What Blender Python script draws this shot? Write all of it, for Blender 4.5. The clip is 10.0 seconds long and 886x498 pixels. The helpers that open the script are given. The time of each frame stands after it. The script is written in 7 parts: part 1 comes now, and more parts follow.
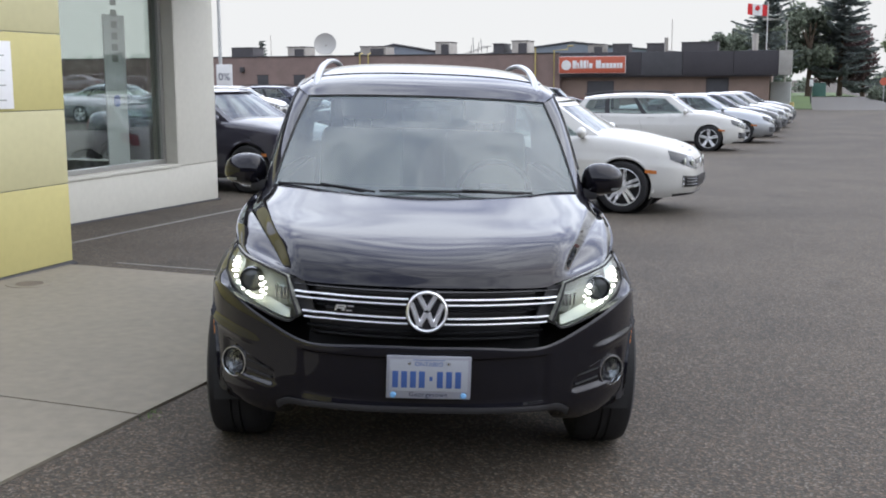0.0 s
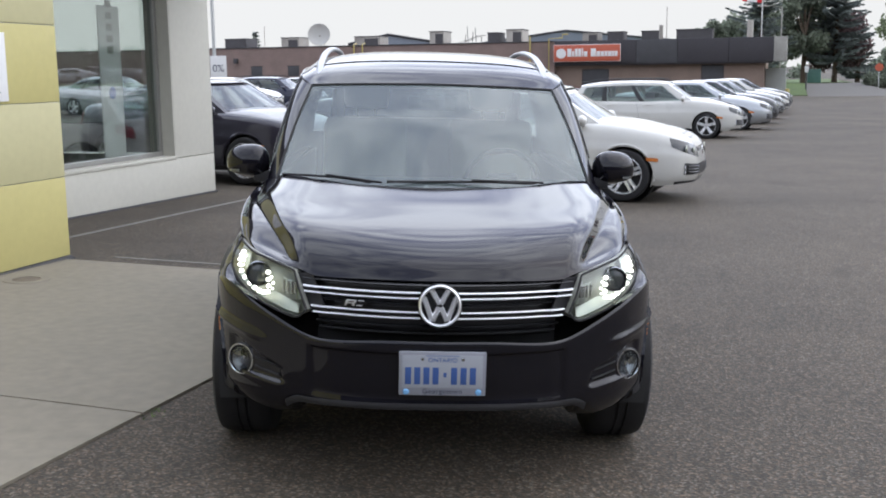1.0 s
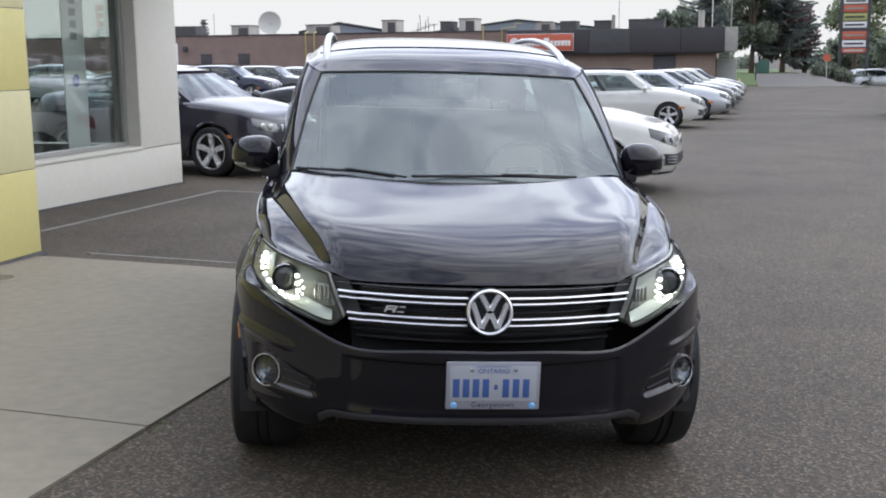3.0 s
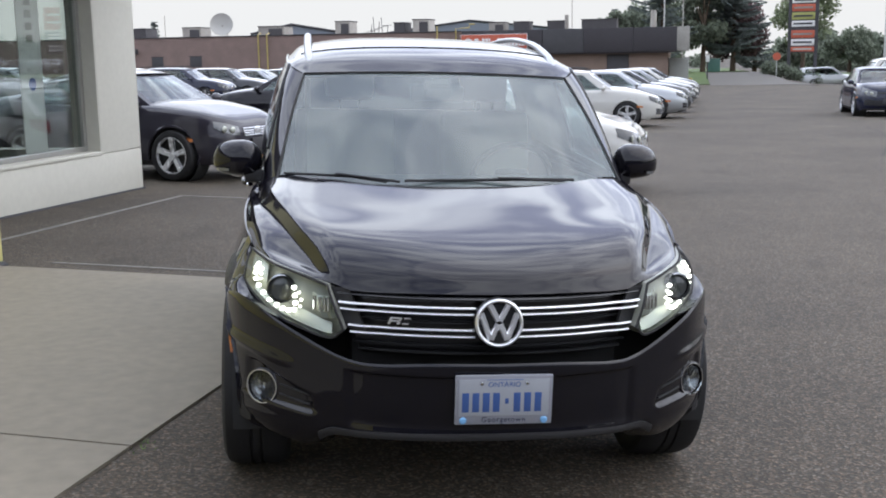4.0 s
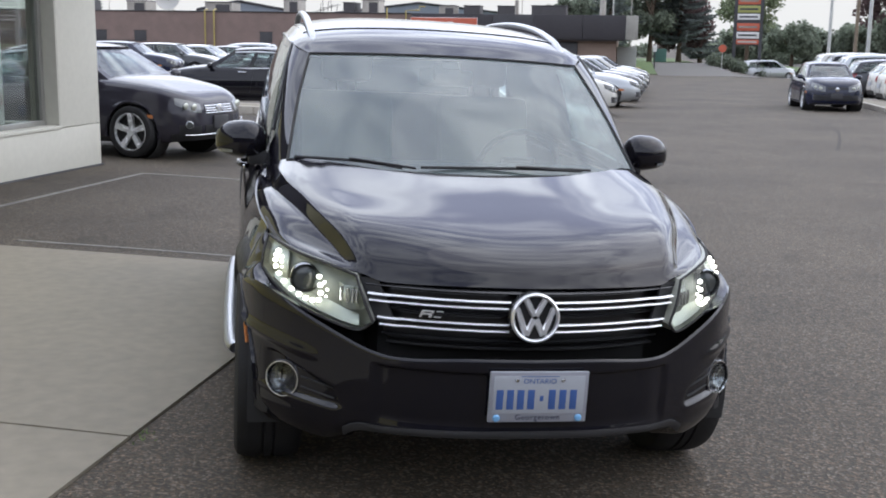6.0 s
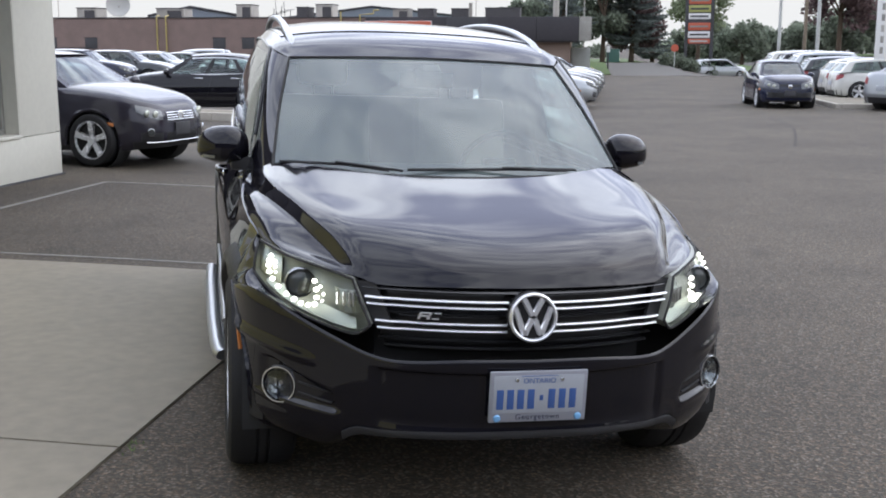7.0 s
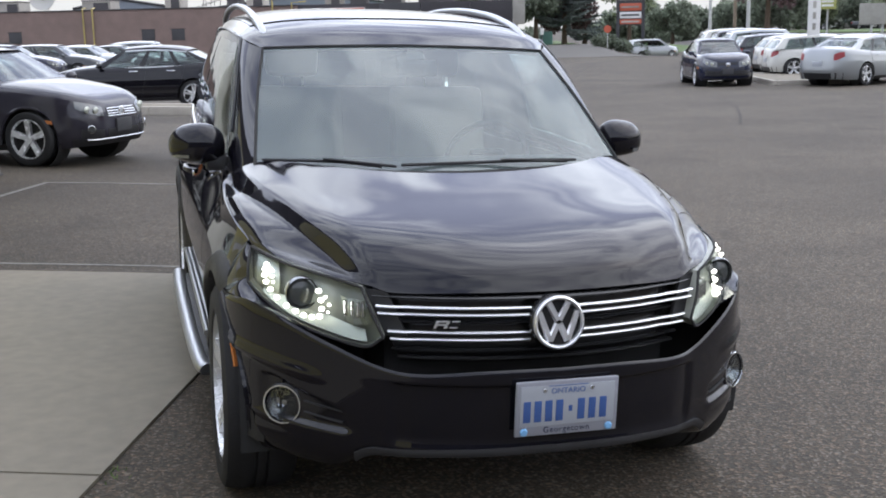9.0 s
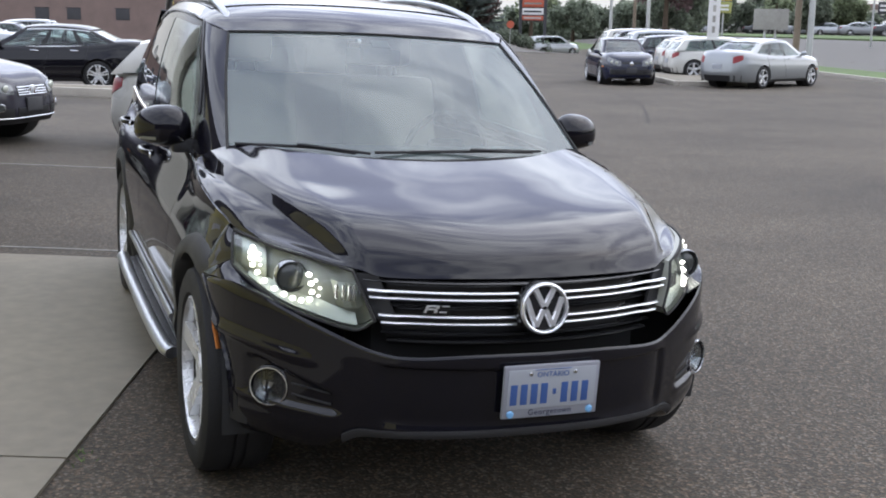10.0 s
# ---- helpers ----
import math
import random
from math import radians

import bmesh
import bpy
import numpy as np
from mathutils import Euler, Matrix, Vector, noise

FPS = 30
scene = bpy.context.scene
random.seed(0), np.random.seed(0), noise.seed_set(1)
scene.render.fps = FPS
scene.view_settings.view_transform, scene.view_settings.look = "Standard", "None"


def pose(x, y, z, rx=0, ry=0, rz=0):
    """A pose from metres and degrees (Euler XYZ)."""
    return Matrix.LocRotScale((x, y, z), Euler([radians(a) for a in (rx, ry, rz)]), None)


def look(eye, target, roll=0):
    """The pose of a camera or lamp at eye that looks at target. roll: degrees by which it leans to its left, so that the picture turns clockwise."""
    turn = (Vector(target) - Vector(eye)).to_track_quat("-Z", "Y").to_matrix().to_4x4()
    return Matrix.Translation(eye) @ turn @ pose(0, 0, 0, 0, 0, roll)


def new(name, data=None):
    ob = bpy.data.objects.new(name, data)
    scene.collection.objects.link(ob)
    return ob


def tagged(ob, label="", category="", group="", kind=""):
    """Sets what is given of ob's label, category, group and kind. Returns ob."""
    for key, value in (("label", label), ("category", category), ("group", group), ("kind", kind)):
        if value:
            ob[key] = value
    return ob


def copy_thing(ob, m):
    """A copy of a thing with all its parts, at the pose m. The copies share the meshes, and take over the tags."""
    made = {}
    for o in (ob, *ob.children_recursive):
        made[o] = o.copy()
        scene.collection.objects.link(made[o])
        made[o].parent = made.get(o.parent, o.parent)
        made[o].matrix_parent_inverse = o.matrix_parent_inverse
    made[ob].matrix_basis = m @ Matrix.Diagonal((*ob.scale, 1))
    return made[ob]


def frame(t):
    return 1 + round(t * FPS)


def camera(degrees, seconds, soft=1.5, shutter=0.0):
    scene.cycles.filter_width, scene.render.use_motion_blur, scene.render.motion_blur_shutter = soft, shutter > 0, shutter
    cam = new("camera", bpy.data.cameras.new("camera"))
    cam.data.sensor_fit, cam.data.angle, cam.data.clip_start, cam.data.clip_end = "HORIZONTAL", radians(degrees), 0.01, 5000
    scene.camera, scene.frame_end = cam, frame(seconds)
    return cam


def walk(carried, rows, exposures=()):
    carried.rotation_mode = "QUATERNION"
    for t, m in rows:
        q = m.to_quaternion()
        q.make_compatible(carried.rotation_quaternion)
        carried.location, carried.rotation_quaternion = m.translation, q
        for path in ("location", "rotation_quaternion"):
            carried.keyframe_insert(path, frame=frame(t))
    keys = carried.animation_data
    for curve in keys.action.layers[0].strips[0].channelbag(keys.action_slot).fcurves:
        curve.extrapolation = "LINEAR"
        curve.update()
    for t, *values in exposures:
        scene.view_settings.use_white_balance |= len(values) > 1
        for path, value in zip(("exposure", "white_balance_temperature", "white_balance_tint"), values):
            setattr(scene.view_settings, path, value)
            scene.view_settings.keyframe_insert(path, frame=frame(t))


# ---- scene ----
cam = camera(44.0, 10.0, soft=1.9)
PATH = [
    (0, (-0.011, 0.136, 1.541), (0.039, 2.113, 1.239), -0.28),
    (0.5, (-0.045, 0.159, 1.548), (0.014, 2.134, 1.236), -0.58),
    (1, (-0.069, 0.258, 1.531), (-0.011, 2.231, 1.211), -0.79),
    (1.5, (-0.093, 0.369, 1.532), (-0.041, 2.343, 1.213), -0.99),
    (2, (-0.113, 0.444, 1.531), (-0.061, 2.415, 1.197), -0.19),
    (2.5, (-0.228, 0.516, 1.533), (-0.155, 2.485, 1.189), -0.79),
    (3, (-0.382, 0.583, 1.524), (-0.232, 2.548, 1.184), -0.58),
    (4.5, (-0.556, 0.824, 1.522), (-0.294, 2.778, 1.181), -0.47),
    (5, (-0.599, 0.864, 1.520), (-0.307, 2.812, 1.171), 1.13),
    (5.5, (-0.690, 0.900, 1.528), (-0.375, 2.840, 1.156), 0.83),
    (7, (-0.909, 0.936, 1.522), (-0.495, 2.858, 1.158), 0.05),
    (7.5, (-0.896, 1.037, 1.519), (-0.456, 2.953, 1.152), -2.84),
    (8, (-0.913, 1.160, 1.524), (-0.431, 3.070, 1.177), -2.32),
    (8.5, (-0.939, 1.198, 1.526), (-0.442, 3.102, 1.167), -2.32),
    (9, (-1.063, 1.240, 1.524), (-0.541, 3.131, 1.134), -1.32),
    (9.5, (-1.234, 1.255, 1.525), (-0.575, 3.100, 1.122), -0.78),
    (10, (-1.337, 1.257, 1.524), (-0.637, 3.086, 1.118), 0.84),
]
walk(cam, [(t, look(eye, target, roll)) for t, eye, target, roll in PATH], [(0, 0.97), (10, 0.97)])
# ---- world and light ----
world = bpy.data.worlds.new("sky")
scene.world = world
world.use_nodes = True
_n, _l = world.node_tree.nodes, world.node_tree.links
_bg = _n["Background"]
_sky = _n.new("ShaderNodeTexSky")
_sky.sky_type = "NISHITA"
_sky.sun_disc = False
_sky.sun_elevation, _sky.sun_rotation = radians(48), radians(93)
_sky.air_density, _sky.dust_density = 1.0, 2.0
_tc = _n.new("ShaderNodeTexCoord")
_map = _n.new("ShaderNodeMapping")
_map.inputs["Scale"].default_value = (1.0, 1.0, 2.6)
_cl = _n.new("ShaderNodeTexNoise")
_cl.inputs["Scale"].default_value, _cl.inputs["Detail"].default_value, _cl.inputs["Roughness"].default_value = 4.4, 7.0, 0.58
_cl.inputs["Distortion"].default_value = 0.6
_ramp = _n.new("ShaderNodeValToRGB")
_ramp.color_ramp.elements[0].position, _ramp.color_ramp.elements[1].position = 0.39, 0.60
_ramp.color_ramp.elements[0].color, _ramp.color_ramp.elements[1].color = (2.72, 2.96, 4.05, 1), (6.8, 7.22, 8.1, 1)
_sep = _n.new("ShaderNodeSeparateXYZ")
_up = _n.new("ShaderNodeMapRange")          # an overcast sky is brighter overhead than at the horizon
_up.inputs["From Min"].default_value, _up.inputs["From Max"].default_value = 0.0, 1.0
_up.inputs["To Min"].default_value, _up.inputs["To Max"].default_value = 1.8, 1.36
_grad = _n.new("ShaderNodeMix")
_grad.data_type, _grad.blend_type = "RGBA", "MULTIPLY"
_grad.inputs["Factor"].default_value = 1
_mix = _n.new("ShaderNodeMix")
_mix.data_type = "RGBA"
_mix.inputs["Factor"].default_value = 0.86
_l.new(_tc.outputs["Generated"], _map.inputs["Vector"])
_l.new(_map.outputs["Vector"], _cl.inputs["Vector"])
_l.new(_cl.outputs["Fac"], _ramp.inputs["Fac"])
_l.new(_sky.outputs["Color"], _mix.inputs["A"])
_l.new(_tc.outputs["Generated"], _sep.inputs["Vector"])
_l.new(_sep.outputs["Z"], _up.inputs["Value"])
_l.new(_ramp.outputs["Color"], _grad.inputs["A"])
_l.new(_up.outputs["Result"], _grad.inputs["B"])
_l.new(_grad.outputs["Result"], _mix.inputs["B"])
_side = _n.new("ShaderNodeMapRange")        # the brighter half of the sky lies behind the car, the heavier cloud behind the walk
_side.inputs["From Min"].default_value, _side.inputs["From Max"].default_value = -0.8, 0.8
_side.inputs["To Min"].default_value, _side.inputs["To Max"].default_value = 0.6, 1.2
_bright = _n.new("ShaderNodeMix")
_bright.data_type, _bright.blend_type = "RGBA", "MULTIPLY"
_bright.inputs["Factor"].default_value = 1
_low = _n.new("ShaderNodeMapRange")         # pale haze along the horizon
_low.interpolation_type = "SMOOTHSTEP"
_low.inputs["From Min"].default_value, _low.inputs["From Max"].default_value = 0.08, 0.30
_haze = _n.new("ShaderNodeMix")
_haze.data_type = "RGBA"
_haze.inputs["A"].default_value = (3.3, 3.34, 3.39, 1)
_l.new(_sep.outputs["Y"], _side.inputs["Value"])
_l.new(_mix.outputs["Result"], _bright.inputs["A"])
_l.new(_side.outputs["Result"], _bright.inputs["B"])
_l.new(_sep.outputs["Z"], _low.inputs["Value"])
_l.new(_low.outputs["Result"], _haze.inputs["Factor"])
_l.new(_bright.outputs["Result"], _haze.inputs["B"])
_l.new(_haze.outputs["Result"], _bg.inputs["Color"])
_bg.inputs["Strength"].default_value = 0.136

sun = new("sun", bpy.data.lights.new("sun", "SUN"))
sun.data.energy, sun.data.angle, sun.data.color = 0.5, radians(90), (1.0, 0.97, 0.93)
sun.matrix_world = look((12, -0.6, 13.5), (0, 0, 0))

# ---- materials ----
def material(name, colour, rough=0.5, metal=0.0, vary=0.0, scale=8.0, bump=0.0, bump_scale=60.0, coat=0.0, island=0.0, random=0.0, ior=1.45, second=None, second_at=0.55):
    """A surface with colour variation at two scales, roughness variation and fine relief."""
    m = bpy.data.materials.new(name)
    m.use_nodes = True
    n, l = m.node_tree.nodes, m.node_tree.links
    b = n["Principled BSDF"]
    b.inputs["Base Color"].default_value = (*colour, 1)
    b.inputs["Roughness"].default_value, b.inputs["Metallic"].default_value, b.inputs["IOR"].default_value = rough, metal, ior
    b.inputs["Coat Weight"].default_value, b.inputs["Coat Roughness"].default_value = coat, 0.03
    tc = n.new("ShaderNodeTexCoord")
    last = None
    if vary or second:
        big = n.new("ShaderNodeTexNoise")
        big.inputs["Scale"].default_value, big.inputs["Detail"].default_value = scale, 5
        fine = n.new("ShaderNodeTexNoise")
        fine.inputs["Scale"].default_value, fine.inputs["Detail"].default_value = scale * 14, 4
        both = n.new("ShaderNodeMath")
        both.operation = "ADD"
        for q, k in ((big, 0), (fine, 1)):
            l.new(tc.outputs["Object"], q.inputs["Vector"])
            l.new(q.outputs["Fac"], both.inputs[k])
        r = n.new("ShaderNodeMapRange")
        r.inputs["From Min"].default_value, r.inputs["From Max"].default_value = 0.7, 1.3
        r.inputs["To Min"].default_value, r.inputs["To Max"].default_value = 1 - vary, 1 + vary
        l.new(both.outputs[0], r.inputs["Value"])
        mul = n.new("ShaderNodeMix")
        mul.data_type, mul.blend_type = "RGBA", "MULTIPLY"
        mul.inputs["Factor"].default_value = 1
        if second:
            rr = n.new("ShaderNodeValToRGB")
            rr.color_ramp.elements[0].position, rr.color_ramp.elements[1].position = second_at - 0.06, second_at + 0.06
            rr.color_ramp.elements[0].color, rr.color_ramp.elements[1].color = (*colour, 1), (*second, 1)
            l.new(big.outputs["Fac"], rr.inputs["Fac"])
            l.new(rr.outputs["Color"], mul.inputs["A"])
        else:
            mul.inputs["A"].default_value = (*colour, 1)
        l.new(r.outputs["Result"], mul.inputs["B"])
        last = mul.outputs["Result"]
        rv = n.new("ShaderNodeMapRange")
        rv.inputs["To Min"].default_value, rv.inputs["To Max"].default_value = max(rough - 0.12, 0.02), min(rough + 0.12, 1)
        l.new(big.outputs["Fac"], rv.inputs["Value"])
        l.new(rv.outputs["Result"], b.inputs["Roughness"])
    for amount, source in ((island, "geo"), (random, "obj")):
        if amount:
            g = n.new("ShaderNodeNewGeometry" if source == "geo" else "ShaderNodeObjectInfo")
            r = n.new("ShaderNodeMapRange")
            r.inputs["To Min"].default_value, r.inputs["To Max"].default_value = 1 - amount, 1 + amount
            l.new(g.outputs["Random Per Island" if source == "geo" else "Random"], r.inputs["Value"])
            mul = n.new("ShaderNodeMix")
            mul.data_type, mul.blend_type = "RGBA", "MULTIPLY"
            mul.inputs["Factor"].default_value = 1
            if last:
                l.new(last, mul.inputs["A"])
            else:
                mul.inputs["A"].default_value = (*colour, 1)
            l.new(r.outputs["Result"], mul.inputs["B"])
            last = mul.outputs["Result"]
    if last:
        l.new(last, b.inputs["Base Color"])
    if bump:
        f = n.new("ShaderNodeTexNoise")
        f.inputs["Scale"].default_value, f.inputs["Detail"].default_value = bump_scale, 6
        l.new(tc.outputs["Object"], f.inputs["Vector"])
        bm_ = n.new("ShaderNodeBump")
        bm_.inputs["Strength"].default_value, bm_.inputs["Distance"].default_value = bump, 0.01
        l.new(f.outputs["Fac"], bm_.inputs["Height"])
        l.new(bm_.outputs["Normal"], b.inputs["Normal"])
    return m


def glass(name, tint=(0.8, 0.86, 0.84), clear=0.8, gloss=0.04, haze=0.0):
    """A thin pane: it lets light straight through, tinted, and reflects more at a slant; haze: share of a pale diffuse
    film.
    """
    m = bpy.data.materials.new(name)
    m.use_nodes = True
    n, l = m.node_tree.nodes, m.node_tree.links
    n.remove(n["Principled BSDF"])
    out = n["Material Output"]
    tr, gl, lw = n.new("ShaderNodeBsdfTransparent"), n.new("ShaderNodeBsdfGlossy"), n.new("ShaderNodeLayerWeight")
    tr.inputs["Color"].default_value = (*(c * clear for c in tint), 1)
    gl.inputs["Roughness"].default_value = 0.015
    lw.inputs["Blend"].default_value = 0.5
    steep, fr = n.new("ShaderNodeMath"), n.new("ShaderNodeMapRange")
    steep.operation = "POWER"
    steep.inputs[1].default_value = 5.0
    l.new(lw.outputs["Facing"], steep.inputs[0])
    l.new(steep.outputs[0], fr.inputs["Value"])
    fr.inputs["To Min"].default_value, fr.inputs["To Max"].default_value = gloss, 0.95
    mixed = n.new("ShaderNodeMixShader")
    l.new(fr.outputs[0], mixed.inputs[0])
    first = tr.outputs[0]
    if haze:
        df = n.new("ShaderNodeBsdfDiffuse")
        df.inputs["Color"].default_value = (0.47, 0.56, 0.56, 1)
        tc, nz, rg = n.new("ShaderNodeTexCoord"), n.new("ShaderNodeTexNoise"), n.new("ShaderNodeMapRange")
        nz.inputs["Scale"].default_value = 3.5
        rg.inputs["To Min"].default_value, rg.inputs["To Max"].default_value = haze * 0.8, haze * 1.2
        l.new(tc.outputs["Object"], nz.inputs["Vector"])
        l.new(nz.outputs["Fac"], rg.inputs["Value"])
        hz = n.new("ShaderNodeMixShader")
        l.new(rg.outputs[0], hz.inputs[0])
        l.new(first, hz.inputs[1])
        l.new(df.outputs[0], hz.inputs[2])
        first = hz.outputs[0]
    l.new(first, mixed.inputs[1])
    l.new(gl.outputs[0], mixed.inputs[2])
    l.new(mixed.outputs[0], out.inputs["Surface"])
    return m


def leaf_material(name, colour, through_light=0.45):
    """Foliage that varies from clump to clump and lets part of the light through."""
    m = material(name, colour, 0.75, island=0.4, vary=0.25, scale=0.8)
    n, l = m.node_tree.nodes, m.node_tree.links
    b, out = n["Principled BSDF"], n["Material Output"]
    tl, mx = n.new("ShaderNodeBsdfTranslucent"), n.new("ShaderNodeMixShader")
    l.new(b.inputs["Base Color"].links[0].from_socket, tl.inputs["Color"])
    mx.inputs[0].default_value = through_light
    l.new(b.outputs[0], mx.inputs[1])
    l.new(tl.outputs[0], mx.inputs[2])
    l.new(mx.outputs[0], out.inputs["Surface"])
    return m


def lamp_material(name, colour, strength):
    m = bpy.data.materials.new(name)
    m.use_nodes = True
    b = m.node_tree.nodes["Principled BSDF"]
    b.inputs["Base Color"].default_value = (*colour, 1)
    b.inputs["Emission Color"].default_value, b.inputs["Emission Strength"].default_value = (*colour, 1), strength
    return m


def asphalt():
    """Grey asphalt: pale and dark stone chips, fine grain, large worn and stained areas, rough relief."""
    m = bpy.data.materials.new("asphalt")
    m.use_nodes = True
    n, l = m.node_tree.nodes, m.node_tree.links
    b = n["Principled BSDF"]
    tc = n.new("ShaderNodeTexCoord")
    chips = n.new("ShaderNodeTexVoronoi")
    chips.inputs["Scale"].default_value = 98
    chip_ramp = n.new("ShaderNodeValToRGB")
    chip_ramp.color_ramp.elements[0].color, chip_ramp.color_ramp.elements[1].color = (0.035, 0.0286, 0.0204, 1), (0.0745, 0.0612, 0.0437, 1)
    chip_ramp.color_ramp.elements[0].position, chip_ramp.color_ramp.elements[1].position = 0.25, 0.8
    e = chip_ramp.color_ramp.elements.new(0.93)
    e.color = (0.138, 0.115, 0.085, 1)
    big = n.new("ShaderNodeTexNoise")
    big.inputs["Scale"].default_value, big.inputs["Detail"].default_value, big.inputs["Roughness"].default_value = 0.35, 8, 0.6
    rg = n.new("ShaderNodeMapRange")
    rg.inputs["From Min"].default_value, rg.inputs["From Max"].default_value = 0.3, 0.7
    rg.inputs["To Min"].default_value, rg.inputs["To Max"].default_value = 0.68, 1.34
    mid = n.new("ShaderNodeTexNoise")
    mid.inputs["Scale"].default_value, mid.inputs["Detail"].default_value = 38, 5
    rm = n.new("ShaderNodeMapRange")
    rm.inputs["From Min"].default_value, rm.inputs["From Max"].default_value = 0.3, 0.7
    rm.inputs["To Min"].default_value, rm.inputs["To Max"].default_value = 0.8, 1.2
    for q in (chips, big, mid):
        l.new(tc.outputs["Object"], q.inputs["Vector"])
    parts = n.new("ShaderNodeSeparateColor")
    l.new(chips.outputs["Color"], parts.inputs["Color"])
    l.new(parts.outputs["Red"], chip_ramp.inputs["Fac"])
    tint = n.new("ShaderNodeValToRGB")          # brownish, grey and bluish stones
    tint.color_ramp.elements[0].color, tint.color_ramp.elements[1].color = (1.12, 0.99, 0.88, 1), (0.95, 1.0, 1.05, 1)
    tint.color_ramp.elements[0].position, tint.color_ramp.elements[1].position = 0.2, 0.75
    l.new(parts.outputs["Green"], tint.inputs["Fac"])
    stone = n.new("ShaderNodeMix")
    stone.data_type, stone.blend_type = "RGBA", "MULTIPLY"
    stone.inputs["Factor"].default_value = 1
    l.new(chip_ramp.outputs["Color"], stone.inputs["A"])
    l.new(tint.outputs["Color"], stone.inputs["B"])
    l.new(big.outputs["Fac"], rg.inputs["Value"])
    l.new(mid.outputs["Fac"], rm.inputs["Value"])
    m1, m2 = n.new("ShaderNodeMix"), n.new("ShaderNodeMix")
    for q in (m1, m2):
        q.data_type, q.blend_type = "RGBA", "MULTIPLY"
        q.inputs["Factor"].default_value = 1
    l.new(stone.outputs["Result"], m1.inputs["A"])
    l.new(rg.outputs["Result"], m1.inputs["B"])
    l.new(m1.outputs["Result"], m2.inputs["A"])
    l.new(rm.outputs["Result"], m2.inputs["B"])
    stain, sr, m3 = n.new("ShaderNodeTexNoise"), n.new("ShaderNodeMapRange"), n.new("ShaderNodeMix")     # oil stains and patched areas
    stain.inputs["Scale"].default_value, stain.inputs["Detail"].default_value, stain.inputs["Distortion"].default_value = 0.9, 4, 0.8
    sr.interpolation_type = "SMOOTHSTEP"
    sr.inputs["From Min"].default_value, sr.inputs["From Max"].default_value = 0.58, 0.72
    sr.inputs["To Min"].default_value, sr.inputs["To Max"].default_value = 1.0, 0.74
    m3.data_type, m3.blend_type = "RGBA", "MULTIPLY"
    m3.inputs["Factor"].default_value = 1
    l.new(tc.outputs["Object"], stain.inputs["Vector"])
    l.new(stain.outputs["Fac"], sr.inputs["Value"])
    l.new(m2.outputs["Result"], m3.inputs["A"])
    l.new(sr.outputs["Result"], m3.inputs["B"])
    l.new(m3.outputs["Result"], b.inputs["Base Color"])
    b.inputs["Roughness"].default_value = 0.88
    bp = n.new("ShaderNodeBump")
    bp.inputs["Strength"].default_value, bp.inputs["Distance"].default_value = 0.35, 0.006
    l.new(chips.outputs["Distance"], bp.inputs["Height"])
    l.new(bp.outputs["Normal"], b.inputs["Normal"])
    return m


ASPHALT = asphalt()
CONCRETE = material("concrete", (0.212, 0.19, 0.148), 0.85, vary=0.12, scale=0.9, bump=0.06, bump_scale=160)
KERB = material("kerb_concrete", (0.4, 0.37, 0.32), 0.85, vary=0.18, scale=3, bump=0.3, bump_scale=60)
GRASS = material("grass", (0.075, 0.115, 0.035), 0.9, vary=0.35, scale=1.5, bump=0.6, bump_scale=40, island=0.35)
PAINT_LINE = material("worn_line_paint", (0.2, 0.19, 0.17), 0.8, vary=0.4, scale=5, second=(0.12, 0.115, 0.11), second_at=0.56)
BLACK_PAINT = material("black_car_paint", (0.0055, 0.0053, 0.0085), 0.04, ior=1.47)
WHITE_PAINT = material("white_car_paint", (0.54, 0.535, 0.50), 0.3, coat=1.0, vary=0.02, scale=2)
SILVER_PAINT = material("silver_car_paint", (0.42, 0.44, 0.46), 0.3, metal=0.75, coat=1.0)
PALE_SILVER = material("pale_silver_paint", (0.27, 0.285, 0.295), 0.3, metal=0.5, coat=1.0)
GREY_PAINT = material("dark_grey_car_paint", (0.03, 0.033, 0.038), 0.28, metal=0.3, coat=1.0)
NAVY_PAINT = material("navy_car_paint", (0.006, 0.010, 0.032), 0.15, coat=0.4)
BLACK_PLASTIC = material("black_plastic", (0.018, 0.018, 0.02), 0.5, vary=0.1, scale=20, bump=0.15, bump_scale=500)
GLOSS_BLACK = material("gloss_black", (0.018, 0.018, 0.019), 0.12)
RUBBER = material("tyre_rubber", (0.017, 0.017, 0.018), 0.75, vary=0.25, scale=12, bump=0.2, bump_scale=200)
CHROME = material("chrome", (0.82, 0.83, 0.85), 0.08, metal=1.0)
BRIGHT = material("satin_chrome", (0.86, 0.87, 0.89), 0.3, metal=0.8)
SATIN = material("satin_aluminium", (0.62, 0.63, 0.65), 0.25, metal=1.0)
RAIL = material("anodised_rail", (0.4, 0.41, 0.43), 0.35, metal=0.9)
ALLOY = material("alloy_wheel", (0.72, 0.73, 0.74), 0.26, metal=0.45, vary=0.06, scale=15)
DARK_WELL = material("underbody", (0.03, 0.03, 0.03), 0.9)
INTERIOR = material("beige_upholstery", (0.36, 0.32, 0.26), 0.75, vary=0.08, scale=12)
DASH = material("dashboard_plastic", (0.03, 0.03, 0.032), 0.6, bump=0.2, bump_scale=300)
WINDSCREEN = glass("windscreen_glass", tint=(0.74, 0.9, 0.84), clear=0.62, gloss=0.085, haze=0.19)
SIDE_GLASS = glass("tinted_side_glass", tint=(0.85, 0.92, 0.9), clear=0.95, gloss=0.2)
